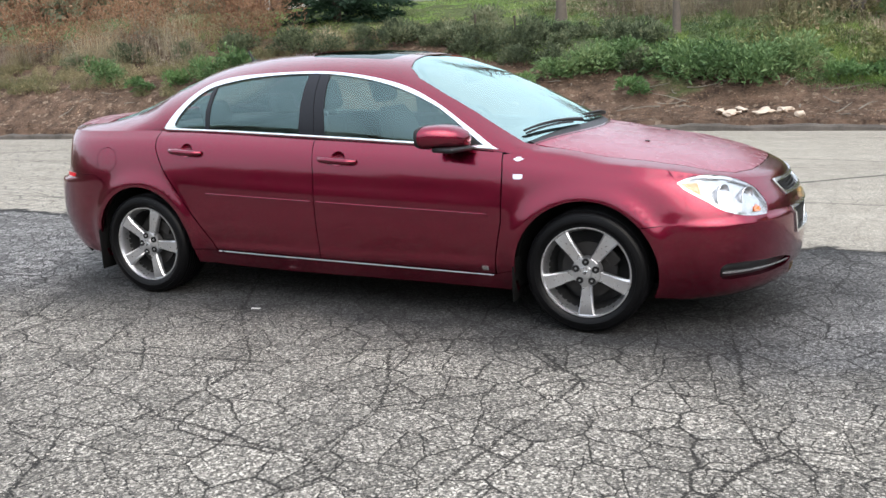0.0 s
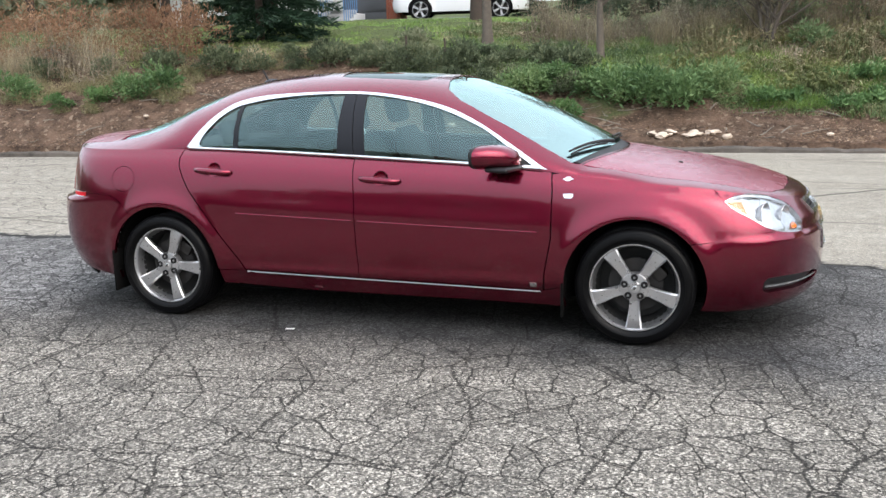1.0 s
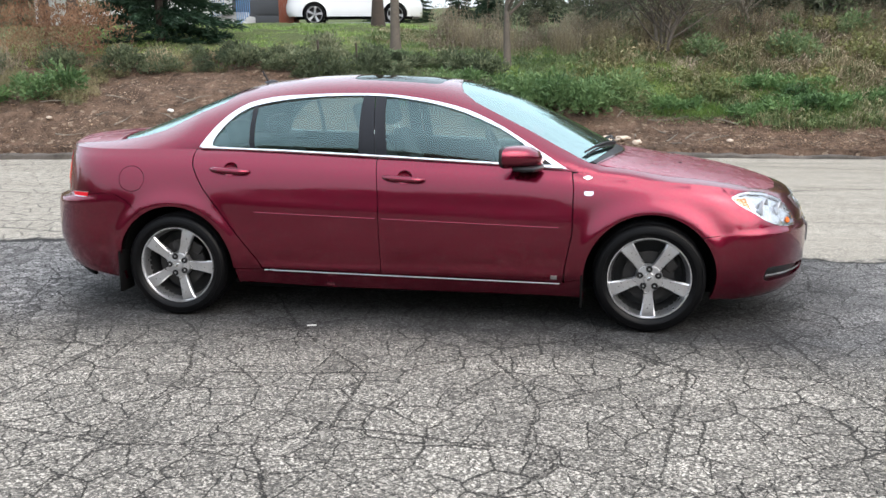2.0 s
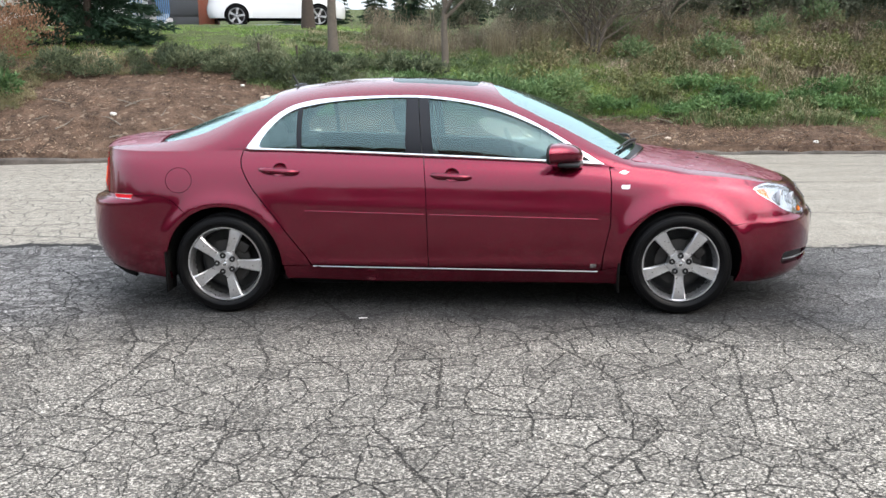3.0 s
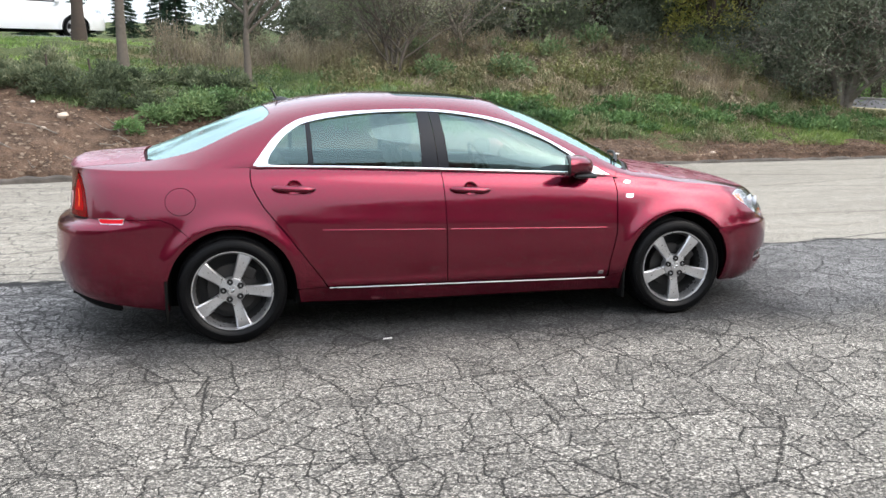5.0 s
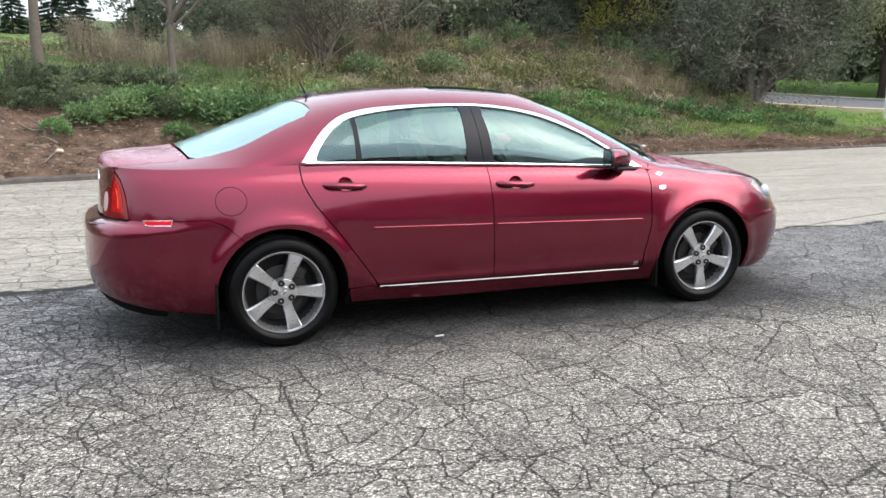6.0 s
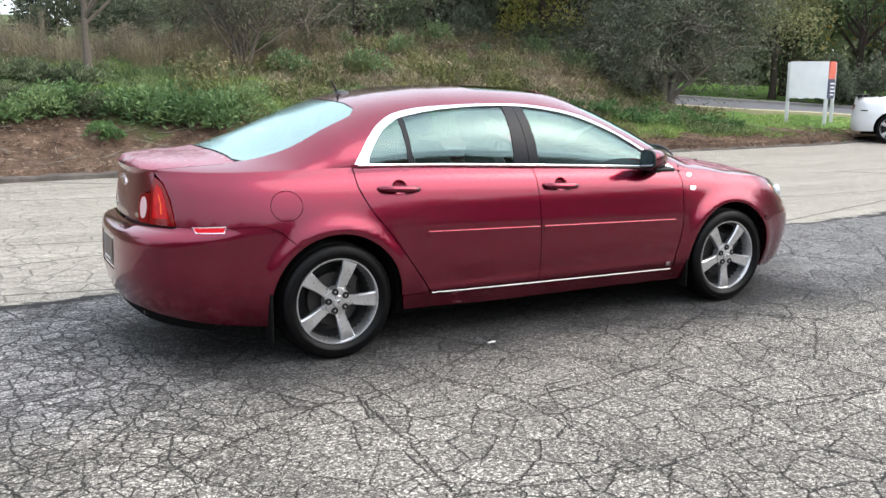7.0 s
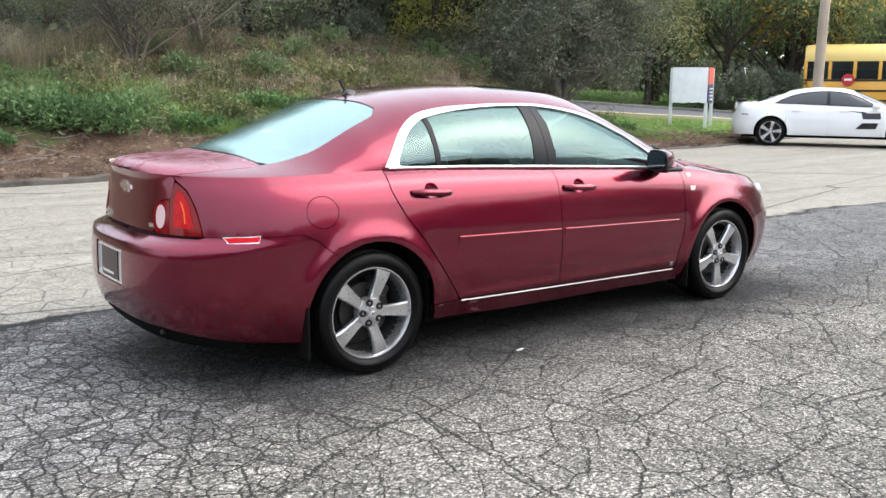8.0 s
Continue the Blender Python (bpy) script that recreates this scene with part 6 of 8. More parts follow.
def build_plants():
    herb = [bush_mesh("leafy_plant", 11 + i, 1000, (1.15, 1.0, 0.66), 0.15, 0.95, 12, 0.1, 0.27) for i in range(3)]
    set_plants("leafy_plant", "fresh green leafy weed clump on bare soil", "plant", herb, LEAF_HERB,
               [(-2.35, 11.15), (-1.85, 11.45), (-1.5, 11.75), (0.0, 11.25), (0.45, 11.15), (0.75, 11.45), (1.2, 11.35), (1.65, 11.5), (-0.5, 11.6), (0.2, 11.7), (1.0, 11.0), (-9.2, 9.75), (-8.85, 9.9), (-11.8, 9.45)], "weeds on the bank", (0.7, 1.0), 4)
    tiny = bush_mesh("small_weed", 17, 420, (0.6, 0.6, 0.28), 0.09, 0.8, 5, 0.1, 0.32)
    set_plants("small_weed", "small green weed on bare soil", "plant", tiny, LEAF_GREEN, [(-2.9, 10.7), (-0.9, 10.75), (-9.9, 9.5), (2.3, 11.2), (-10.6, 9.2)], "weeds on the bank", (0.6, 1.2), 5)
    ivy = [bush_mesh("ground_cover_shrub", 31 + i, 1000, (1.5, 1.25, 0.85), 0.15, 0.9, 11, -0.1, 0.42) for i in range(3)]
    spots = scatter(6, 22, -7.0, -3.4, 2.9, 4.3, 0.45) + scatter(7, 15, -3.6, -1.0, 2.3, 4.3, 0.5) + [(-7.5, 11.3), (-8.3, 11.2), (-9.4, 11.0), (-10.7, 10.8), (-12.0, 10.5), (-13.3, 10.2)]
    set_plants("ground_cover_shrub", "low grey-green spreading shrub on the bank", "shrub", ivy, LEAF_SHRUB, spots, "low shrubs along the bank", (0.30, 0.62), 8)
    # weeds and dry growth over the hillside
    free = lambda pts: [(x, y) for x, y in pts if not (abs(x - 2.5 + 0.08 * (y - 14.4)) < 0.5 and 12.0 < y < 14.5) and not (abs(x + 0.76) < 0.3 and 12.5 < y < 13.8)]
    weed = [weed_mesh("hill_weed", 51 + i, 70, 0.55, 0.85, 8, 0.12, 0.6) for i in range(4)]
    set_plants("hill_weed", "weedy olive-brown growth on the hillside", "weeds", weed, LEAF_WEED, free(scatter(9, 44, 1.2, 13.5, 4.0, 8.5, 0.5)), "hillside weeds", (0.7, 1.15), 10)
    set_plants("hill_weed", "weedy olive-brown growth on the bank", "weeds", weed, LEAF_WEED, scatter(12, 26, -16.0, -1.5, 2.9, 4.6, 0.5), "bank weeds", (0.28, 0.55), 13)
    set_plants("hill_weed", "low weedy olive-brown growth on the bank", "weeds", weed, LEAF_WEED, scatter(312, 60, -15.5, -8.2, 1.2, 3.2, 0.3), "low bank weeds", (0.28, 0.55), 313)
    olive = [weed_mesh("olive_weed", 251 + i, 70, 0.6, 0.60, 11, 0.13, 0.7) for i in range(3)]
    set_plants("olive_weed", "low olive-green weeds on the slope", "weeds", olive, LEAF_OLIVE, free(scatter(251, 36, 1.2, 14.0, 2.6, 6.5, 0.6)), "olive weeds", (0.6, 1.1), 252)
    green = [weed_mesh("green_undergrowth", 61 + i, 60, 0.6, 0.30, 11, 0.14, 0.8) for i in range(3)]
    set_plants("green_undergrowth", "green undergrowth beneath the hillside trees", "undergrowth", green, LEAF_DARK, free(scatter(14, 60, -3.8, 3.6, 3.6, 6.6, 0.4)), "hillside undergrowth", (0.4, 0.7), 16)
    strip = [weed_mesh("green_verge_weed", 161 + i, 90, 0.5, 0.32, 10, 0.13, 0.8) for i in range(3)]
    set_plants("green_verge_weed", "green weeds and grass above the bare verge", "weeds", strip, LEAF_GREEN, free(scatter(15, 34, 2.4, 14.2, 2.0, 3.3, 0.5)), "verge weeds", (0.6, 1.1), 17)
    lump = [bush_mesh("hillside_bush", 271 + i, 520, (1.2, 1.0, 0.8), 0.13, 1.0, 9, 0.0, 0.4) for i in range(3)]
    set_plants("hillside_bush", "dark green bushy growth on the hillside", "bush", lump, LEAF_DARK, free(scatter(272, 16, 1.0, 13.2, 4.0, 7.5, 1.1)), "hillside bushes", (0.45, 0.95), 274)
    dry = [tuft_mesh("dry_grass_tuft", 71 + i, 150, 0.30, 0.72, 0.009, 1.1, 0.55) for i in range(4)]
    set_plants("dry_grass_tuft", "tan dry grass tuft on the hillside", "dry grass", dry, LEAF_TAN, free(scatter(18, 40, 4.6, 13.5, 3.4, 8.0, 0.4)) + scatter(19, 12, -14, -6.0, 2.8, 4.2, 0.5) + scatter(119, 34, 8.6, 12.4, 3.4, 5.8, 0.25), "dry grass tufts", (0.5, 1.0), 20)
    russet = [bush_mesh("russet_brush", 81 + i, 1700, (1.5, 1.3, 1.5), 0.075, 1.15, 12, -0.2, 0.3) for i in range(2)]
    set_plants("russet_brush", "russet-brown dry brush at the top of the bank", "brush", russet, LEAF_RUSSET,
               [(-13.4, 11.2), (-12.2, 11.4), (-11.0, 11.6), (-9.9, 11.8), (-14.6, 10.9), (-12.8, 12.4), (-11.4, 12.8), (-15.8, 11.4), (-10.3, 12.6), (-16.8, 11.0), (-14.0, 12.8), (-18.0, 11.5), (-15.6, 12.9), (-9.2, 11.5)], "russet brush", (0.8, 1.35), 21)
    set_plants("russet_brush", "dark dry brush behind the small trees", "brush", [bush_mesh("dark_brush", 83 + i, 1700, (1.5, 1.3, 1.5), 0.075, 1.15, 12, -0.2, 0.3) for i in range(2)], LEAF_BRUSH, [(0.6, 17.0), (1.6, 16.4), (2.6, 17.2), (3.6, 16.6), (-0.4, 17.6), (4.6, 17.2), (0.9, 15.9), (7.0, 15.6), (8.0, 15.2), (9.1, 15.6), (-1.6, 17.2), (-2.6, 16.8), (5.6, 16.4)], "dark brush", (0.45, 0.65), 22)
    stalk = [weed_mesh("dry_stalk_brush", 401 + i, 90, 0.7, 1.25, 5, 0.10, 0.7) for i in range(3)]
    set_plants("dry_stalk_brush", "tall dry brown stalks on the hillside", "brush", stalk, LEAF_BRUSH, free(scatter(402, 30, -2.6, 5.5, 5.6, 8.4, 0.4) + scatter(403, 10, 3.0, 12.5, 5.4, 8.0, 0.7)) + scatter(404, 8, -15.5, -9.0, 2.4, 4.4, 0.5), "dry stalks", (0.55, 1.0), 405)
    thick = [tuft_mesh("stem_thicket", 421 + i, 260, 0.6, 1.7, 0.011, 0.75, 0.35) for i in range(3)]
    set_plants("stem_thicket", "tangled thicket of thin brown stems", "thicket", thick, LEAF_STEM, scatter(422, 14, -2.4, 5.2, 5.4, 7.4, 0.5) + scatter(423, 8, 4.5, 12.8, 5.6, 7.6, 0.8) + scatter(424, 7, -16.5, -10.5, 2.8, 4.0, 0.6), "stem thickets", (0.42, 0.72), 425)
    # turf
    rng = np.random.default_rng(23)
    tur = []
    for (x0, x1, d0, d1, n, h) in ((2.2, 9.0, 1.75, 3.4, 20000, 0.15), (9.0, 14.5, 1.30, 3.4, 16000, 0.15), (-4.2, 4.0, 2.9, 6.5, 26000, 0.16), (-12, -2.0, 3.6, 14.0, 46000, 0.09), (12, 24, 1.1, 4.2, 16000, 0.10), (10, 14, 1.05, 1.35, 4000, 0.09), (14, 17.5, 0.7, 1.2, 3000, 0.08)):
        x = rng.uniform(x0, x1, n)
        d = d0 + (d1 - d0) * rng.random(n)
        y = kerb_line(x) + d
        keep = np.array([noise.fractal((a * 0.7, b * 0.7, 3), 0.8, 2.0, 3) for a, b in zip(x, y)]) > -0.35
        x, y = x[keep], y[keep]
        z = ground_z(x, y)
        m = len(x)
        b = rng.uniform(0, 2 * math.pi, m)
        hh = h * rng.uniform(0.4, 1.1, m)
        base = np.stack([x, y, z - 0.03], -1)
        side = np.stack([-np.sin(b), np.cos(b), 0 * b], -1) * 0.012
        tip = base + np.stack([np.cos(b) * hh * 0.9, np.sin(b) * hh * 0.9, hh], -1)
        tur.append(np.stack([base - side, base + side, tip], 1).reshape(-1, 3))
    v = np.concatenate(tur)
    tagged(linked("grass", np_mesh("grass", v, np.arange(len(v)).reshape(-1, 3)), None, GRASS), "rough green grass on the hillside and verge", "grass", kind="stuff")
    # matted grass in clumps over the slope, each clump combed its own way
    c = 5200
    cx = rng.uniform(-4.4, 14.6, c)
    cd = 1.25 + 7.6 * rng.random(c) ** 1.15
    cd = np.maximum(cd, 1.78 - 0.5 * step(6.0, 10.0, cx))
    cd = np.where(cx < 2.6, np.maximum(cd, 2.9 - 0.5 * np.clip(cx, 0, 2.6)), cd)
    way = np.array([4.5 * noise.noise((a * 0.8, b * 0.8, 5)) for a, b in zip(cx, cd)]) - math.pi / 2 + rng.normal(0, 0.5, c)
    tall = np.array([0.5 + 0.9 * max(0.0, 0.5 + 1.2 * noise.noise((a * 0.9, b * 0.9, 9))) for a, b in zip(cx, cd)]) * np.clip(0.05 + 0.085 * cd, 0.15, 0.46) * (0.42 + 0.58 * step(1.5, 4.0, cx))
    k = np.repeat(np.arange(c), 34)
    m = len(k)
    x = cx[k] + rng.normal(0, 0.11, m)
    y = kerb_line(x) + np.maximum(cd[k] + rng.normal(0, 0.11, m), 1.0)
    base = np.stack([x, y, ground_z(x, y) - 0.03], -1)
    a = way[k] + rng.normal(0, 0.9, m)
    h = tall[k] * rng.uniform(0.5, 1.15, m)
    out = np.stack([np.cos(a), np.sin(a), 0 * a], -1) * (h * rng.uniform(0.35, 0.95, m))[:, None]
    side = np.stack([-np.sin(a), np.cos(a), 0 * a], -1) * rng.uniform(0.005, 0.011, m)[:, None]
    top = np.array([0, 0, 1.0]) * h[:, None]
    mid = base + 0.42 * out + 0.62 * top
    tip = base + 1.5 * out + (0.30 + 0.45 * rng.random(m))[:, None] * top
    v = np.stack([base - side, base + side, mid + 0.7 * side, mid - 0.7 * side, tip], 1).reshape(-1, 3)
    j = np.arange(m)[:, None] * 5
    tri = np.concatenate([j + np.array([[0, 1, 2]]), j + np.array([[0, 2, 3]]), j + np.array([[3, 2, 4]])])
    tagged(linked("hill_grass", np_mesh("hill_grass", v, tri), None, meadow_mat()), "matted green and straw-coloured grass on the slope", "grass", kind="stuff")
    # litter of dead leaves, chips and stones on the bare strip
    n = 24000
    x = rng.uniform(-14, 19, n)
    d = 0.12 + 3.4 * rng.random(n) ** 1.4 * np.where(x > 8, 0.34, np.where(x > 3, 0.52, 1.0))
    y = kerb_line(x) + d
    p = np.stack([x, y, ground_z(x, y) + 0.035], -1)
    L = rng.uniform(0.015, 0.065, n)
    v, f = leaves(p, unit(rng, n) * np.array([1, 1, 0.25]), unit(rng, n) * 0.5 + np.array([0, 0, 1.0]), L, L * rng.uniform(0.3, 0.8, n), 0.12)
    tagged(linked("leaf_litter", np_mesh("leaf_litter", v, f), None, leaf_mat("litter", (0.045, 0.027, 0.018), (0.115, 0.072, 0.048), (0.22, 0.145, 0.095), (0.44, 0.34, 0.25))), "scattered dead leaves and chips on bare soil", "litter", kind="stuff")


build_plants()


def build_trees():
    gz = lambda x, y: float(ground_z(x, y))
    make_tree("young_tree", "slim bare young tree on the grassy slope", (-0.76, 13.76, gz(-0.76, 13.76)), 5, 1.7, 0.095, 1.6, 3, BARK_BROWN, LEAF_OLIVE, 0.05, 1, 0.12, low=0.62, kids=(3, 4), spread=0.5, gravity=0.06)
    make_tree("young_tree", "slim bare young tree among low shrubs", (-3.3, 14.25, gz(-3.3, 14.25)), 6, 3.0, 0.125, 1.5, 3, BARK_BROWN, LEAF_OLIVE, 0.05, 1, 0.12, low=0.6, kids=(3, 4))
    make_tree("bare_shrub_tree", "many-stemmed bare tree with fine twigs", (2.5, 14.4, gz(2.5, 14.4)), 7, 1.3, 0.050, 1.9, 3, BARK_BROWN, LEAF_GREY, 0.05, 4, 0.14, stems=4, low=0.3, category="tree", kids=(2, 4), gravity=0.0, spread=0.68)
    make_tree("bare_shrub_tree", "low bare twiggy tree on the slope", (4.6, 15.6, gz(4.6, 15.6)), 17, 1.3, 0.06, 1.5, 3, BARK, LEAF_OLIVE, 0.045, 2, 0.14, stems=2, low=0.35, kids=(2, 3))
    make_tree("dark_trunk_tree", "dark-barked tree ringed with brown mulch", (-4.67, 18.4, gz(-4.67, 18.4)), 8, 5.4, 0.16, 1.6, 2, BARK_DARK, LEAF_DARK, 0.13, 4, 0.3, low=0.75)
    make_tree("dark_trunk_tree", "dark-barked tree on the upper lawn", (-14.3, 19.7, gz(-14.3, 19.7)), 9, 5.0, 0.2, 2.4, 2, BARK_DARK, LEAF_DARK, 0.15, 10, 0.35, low=0.5)
    # the broad, half-bare tree by the driveway
    make_tree("broad_tree", "broad grey-branched tree thick with dull leaves", (13.2, 12.9, gz(13.2, 12.9)), 10, 2.3, 0.13, 1.7, 3, BARK, LEAF_DULL, 0.075, 20, 0.20, stems=5, low=0.06, kids=(3, 4), gravity=-0.03, gaps=-0.02)
    make_tree("broad_tree", "broad grey-branched tree thick with dull leaves", (14.6, 14.9, gz(14.6, 14.9)), 21, 2.6, 0.15, 1.6, 3, BARK, LEAF_DULL, 0.08, 14, 0.24, gaps=-0.02, stems=3, low=0.15, kids=(2, 4), gravity=0.0)
    con = [conifer_mesh("needles", 91 + i, 7.0, 2.1) for i in range(2)]
    for i, (x, y, s, kind) in enumerate(((-8.8, 14.1, 0.80, 0), (-12.8, 22.5, 1.1, 1), (-2.6, 26.5, 0.34, 1), (-0.6, 27.0, 0.36, 0), (1.5, 26.0, 0.34, 1), (-3.6, 36.0, 0.40, 0), (-5.2, 37.0, 0.38, 1), (-7.0, 36.0, 0.42, 0), (-9.0, 37.0, 0.45, 1), (16.8, 24.0, 1.1, 0), (13.0, 22.5, 1.1, 1))):
        root = thing("conifer", "dark green conifer with boughs to the ground", "conifer", (x, y, gz(x, y) - 0.05), 40 * i)
        root.scale = (s, s, s)
        linked("crown", con[kind], root, NEEDLE if not con[kind].materials else None)
        part("trunk", tube([(0, 0, -0.1), (0, 0, 3.5), (0, 0, 6.6)], [0.13, 0.08, 0.02], 8), BARK_DARK, root)
    # woods along the hilltop and beyond the driveway
    kinds = []
    for i, (m, col) in enumerate(((LEAF_DARK, "dark green"), (LEAF_WOOD, "olive green"), (LEAF_GREY, "grey-green"), (LEAF_YELLOW, "yellow-green"), (LEAF_ORANGE, "orange autumn"))):
        kinds.append((m, col, i))
    first = {}
    rng = random.Random(77)
    wood = [(5.2, 19.2, 2), (7.0, 18.6, 0), (8.6, 17.4, 0), (9.6, 19.4, 1), (11.3, 15.9, 3), (12.0, 19.0, 0), (13.6, 17.8, 0), (15.6, 19.8, 2), (6.2, 22.0, 1), (9.0, 23.0, 0), (12.5, 24.0, 2),
            (22.0, 22.5, 1), (25.0, 20.0, 1), (28.0, 18.5, 0), (30.0, 16.8, 4), (31.5, 17.5, 0), (19.5, 24.5, 0), (33.0, 19.0, 0), (36.0, 15.0, 2), (39.0, 13.5, 0), (38.0, 18.0, 0), (29.0, 23.0, 0), (40.0, 11.0, 0), (24.0, 27.0, 0),
            (-18.0, 24.0, 1), (-20.5, 20.0, 0), (-16.0, 31.0, 0), (3.8, 26.5, 0), (-22.0, 15.0, 2), (33.0, 26.0, 0), (17.0, 29.0, 0)]
    for x, y, kd in wood:
        m, col, i = kinds[kd]
        if kd not in first:
            first[kd] = make_tree("woodland_tree", col + " leafy woodland tree beyond the slope", (x, y, gz(x, y) - 0.1), 100 + kd, 3.4 if kd == 1 else 3.0, 0.17, 2.6, 2, BARK_DARK, m, 0.14 if kd == 4 else 0.12, 11 if kd == 4 else 62, 0.30 if kd == 4 else 0.42, low=0.40 if kd == 1 else 0.32, spread=0.6, kids=(3, 4))
            continue
        c = copy_thing(first[kd], pose(x, y, gz(x, y) - 0.1, 0, 0, rng.uniform(0, 360)))
        s = rng.uniform(0.34, 0.42) if -6 < x < 4.4 else rng.uniform(0.55, 0.68) if x < 8.8 and x > 0 else rng.uniform(0.9, 1.3)
        c.scale = (s, s, s * rng.uniform(0.9, 1.15))
    gold = bush_mesh("yellow_leaved_sapling", 131, 1100, (1.7, 1.5, 2.3), 0.08, 1.0, 9, 0.2, 0.55)
    set_plants("yellow_leaved_sapling", "sapling with sparse yellow autumn leaves at the wood's edge", "sapling", gold, LEAF_YELLOW, [(11.3, 15.7), (10.7, 16.2)], "", (0.9, 1.1), 132)
    hedge = [bush_mesh("dark_bush", 121 + i, 3000, (2.4, 2.0, 1.9), 0.13, 1.0, 14, 0.0, 0.5) for i in range(2)]
    set_plants("dark_bush", "dense dark green bush at the wood's edge", "bush", hedge, LEAF_DULL, [(24.6, 17.0), (26.2, 16.4), (27.6, 15.8), (25.6, 18.2), (17.6, 22.0), (9.2, 16.6), (11.6, 16.2), (13.0, 16.4), (7.4, 17.0), (5.4, 17.8), (10.2, 17.6), (15.4, 17.0), (3.0, 19.0), (1.0, 20.0), (14.6, 19.2), (-0.6, 19.4)], "dark bushes", (0.75, 1.2), 25)


build_trees()


# ---- other vehicles ----
def build_plain_car(name, label, skin, paint, at, rz, dlo, glass_cuts, scr, bck, doors, lamp_f, lamp_r, floor_z=0.24, wheel_r=1.0):
    """A parked car in simpler parts: body panels, roof, glass, lamps and wheels."""
    car = thing(name, label, "car")
    n, e = skin, skin.end
    k = 0.8
    low = floor_z
    for left in (False, True):
        M = dict(parent=car, mirror=left)
        top = n.crease_run(n.px[0] - 0.001, n.px[-1] + 0.001, 90, 0.0)
        bottom = [(e, low + 0.04)] + n.arch_line(n.wheel_r, 190, -10) + n.arch_line(n.wheel_f, 190, -10) + [(0.0, low)]
        loop = dense(top + bottom, 0.05)
        cuts = [(-0.01, float(n.s_of(doors[0]))), (float(n.s_of(doors[0])), float(n.s_of(doors[1]))), (float(n.s_of(doors[1])), float(n.s_of(doors[2]))), (float(n.s_of(doors[2])), e + 0.01)]
        for nm, (a, b) in zip(("front_side", "front_door", "rear_door", "rear_side"), cuts):
            piece = clip_loop(loop, [(a + 0.003, 0), (b - 0.003, 0), (b - 0.003, 2), (a + 0.003, 2)])
            p = panel(nm, n.band, piece, (), 0.05, paint, **M)
            if "door" in nm:
                hx, hz = (a + b) / 2 + 0.25, float(n.crease(0)) - 0.10
                q = n.band(hx, hz)
                hb = box(bmesh.new(), (0.20, 0.03, 0.03), (q[0], (q[1] - 0.02) * (-1 if left else 1), q[2]), (0, 0, 0), 0.012)
                part("door_handle", hb, paint, p)
        panel("window_frame", n.upper_side, dlo, (shrink(dlo, 0.018),), 0.04, BLACK, lift=0.002, **M)
        panel("window_pillar", n.upper_side, clip_loop(dense(shrink(dlo, 0.012), 0.04), [(-0.23, 0.8), (-0.15, 0.8), (-0.19, 1.7), (-0.27, 1.7)]), (), 0.05, BLACK, lift=-0.001, **M)
        for nm, quad in glass_cuts:
            g = panel(nm, n.upper_side, clip_loop(dense(shrink(dlo, 0.016), 0.04), quad), (), 0.05, DARKGLASS, lift=-0.003, **M)
        panel("headlamp", n.band, lamp_f, (), 0.03, LAMPWHITE, lift=0.006, label="pale headlamp", **M)
        panel("tail_lamp", n.band, lamp_r, (), 0.03, REDLENS, lift=0.006, label="red tail lamp", **M)
        side = 1 if left else -1
        m = bmesh.new()
        box(m, (0.16, 0.20, 0.14), (doors[0] - 0.15, side * (float(n.half_at(doors[0])) + 0.13), float(n.crease(doors[0])) + 0.06), (0, 0, 0), 0.045, 3)
        part("door_mirror", m, paint, car)
        for cx in (n.wheel_f, n.wheel_r):
            w = part("wheel_house", lathe([(n.arch + 0.004, 0.0), (n.arch, -0.3), (0.05, -0.33)], 28, "y", (-20, 200)), UNDER, car)
            w.matrix_world = pose(cx, side * (float(n.max_half(cx)) - 0.02), n.wheel_z, 0, 0, 0 if side > 0 else 180)
            wheel = wheel_at(car, cx, side * (float(n.max_half(cx)) - 0.035), 20 * cx, side)
            wheel.matrix_world = pose(cx, side * (float(n.max_half(cx)) - 0.035), n.wheel_z, 0, 20 * cx, 0 if side > 0 else 180) @ Matrix.Diagonal((wheel_r, 1, wheel_r, 1))

    def skin_g(x, v):
        return n.upper(x, np.asarray(v) / k)

    def g_of(l):
        return [(x, k * n.upper_side(np.array([x]), np.array([z]))[0, 1] / float(n.half_at(x))) for x, z in l]
    d = g_of(dlo)
    tip, tail = float(n.rim[0, 0]), float(n.rim[-1, 0])
    whole = [(x, -k) for x in np.linspace(tip - 0.02, tail + 0.02, 60)] + [(x, k) for x in np.linspace(tail + 0.02, tip - 0.02, 60)]
    s2 = [(x, k * g) for x, g in scr]
    b2 = [(x, k * g) for x, g in bck]
    panel("roof_and_bonnet", skin_g, whole, (d, [(x, -v) for x, v in d][::-1], s2, b2), 0.05, paint, car, 0.01)
    panel("windscreen", skin_g, shrink(s2, 0.004), (), 0.06, DARKGLASS, car, 0.004, -0.004, "dark windscreen")
    panel("rear_window", skin_g, shrink(b2, 0.004), (), 0.06, DARKGLASS, car, 0.004, -0.004, "dark rear window")
    fl = bmesh.new()
    box(fl, (tip - tail - 0.5, 1.3, 0.05), ((tip + tail) / 2, 0, low + 0.02))
    part("floor_pan", fl, UNDER, car)
    car.matrix_world = pose(*at, 0, 0, rz)
    return car


DARKGLASS = plain("dark_car_glass", (0.012, 0.016, 0.018), 0.06, 0, 0.1, 6, Coat_Weight=0.6)


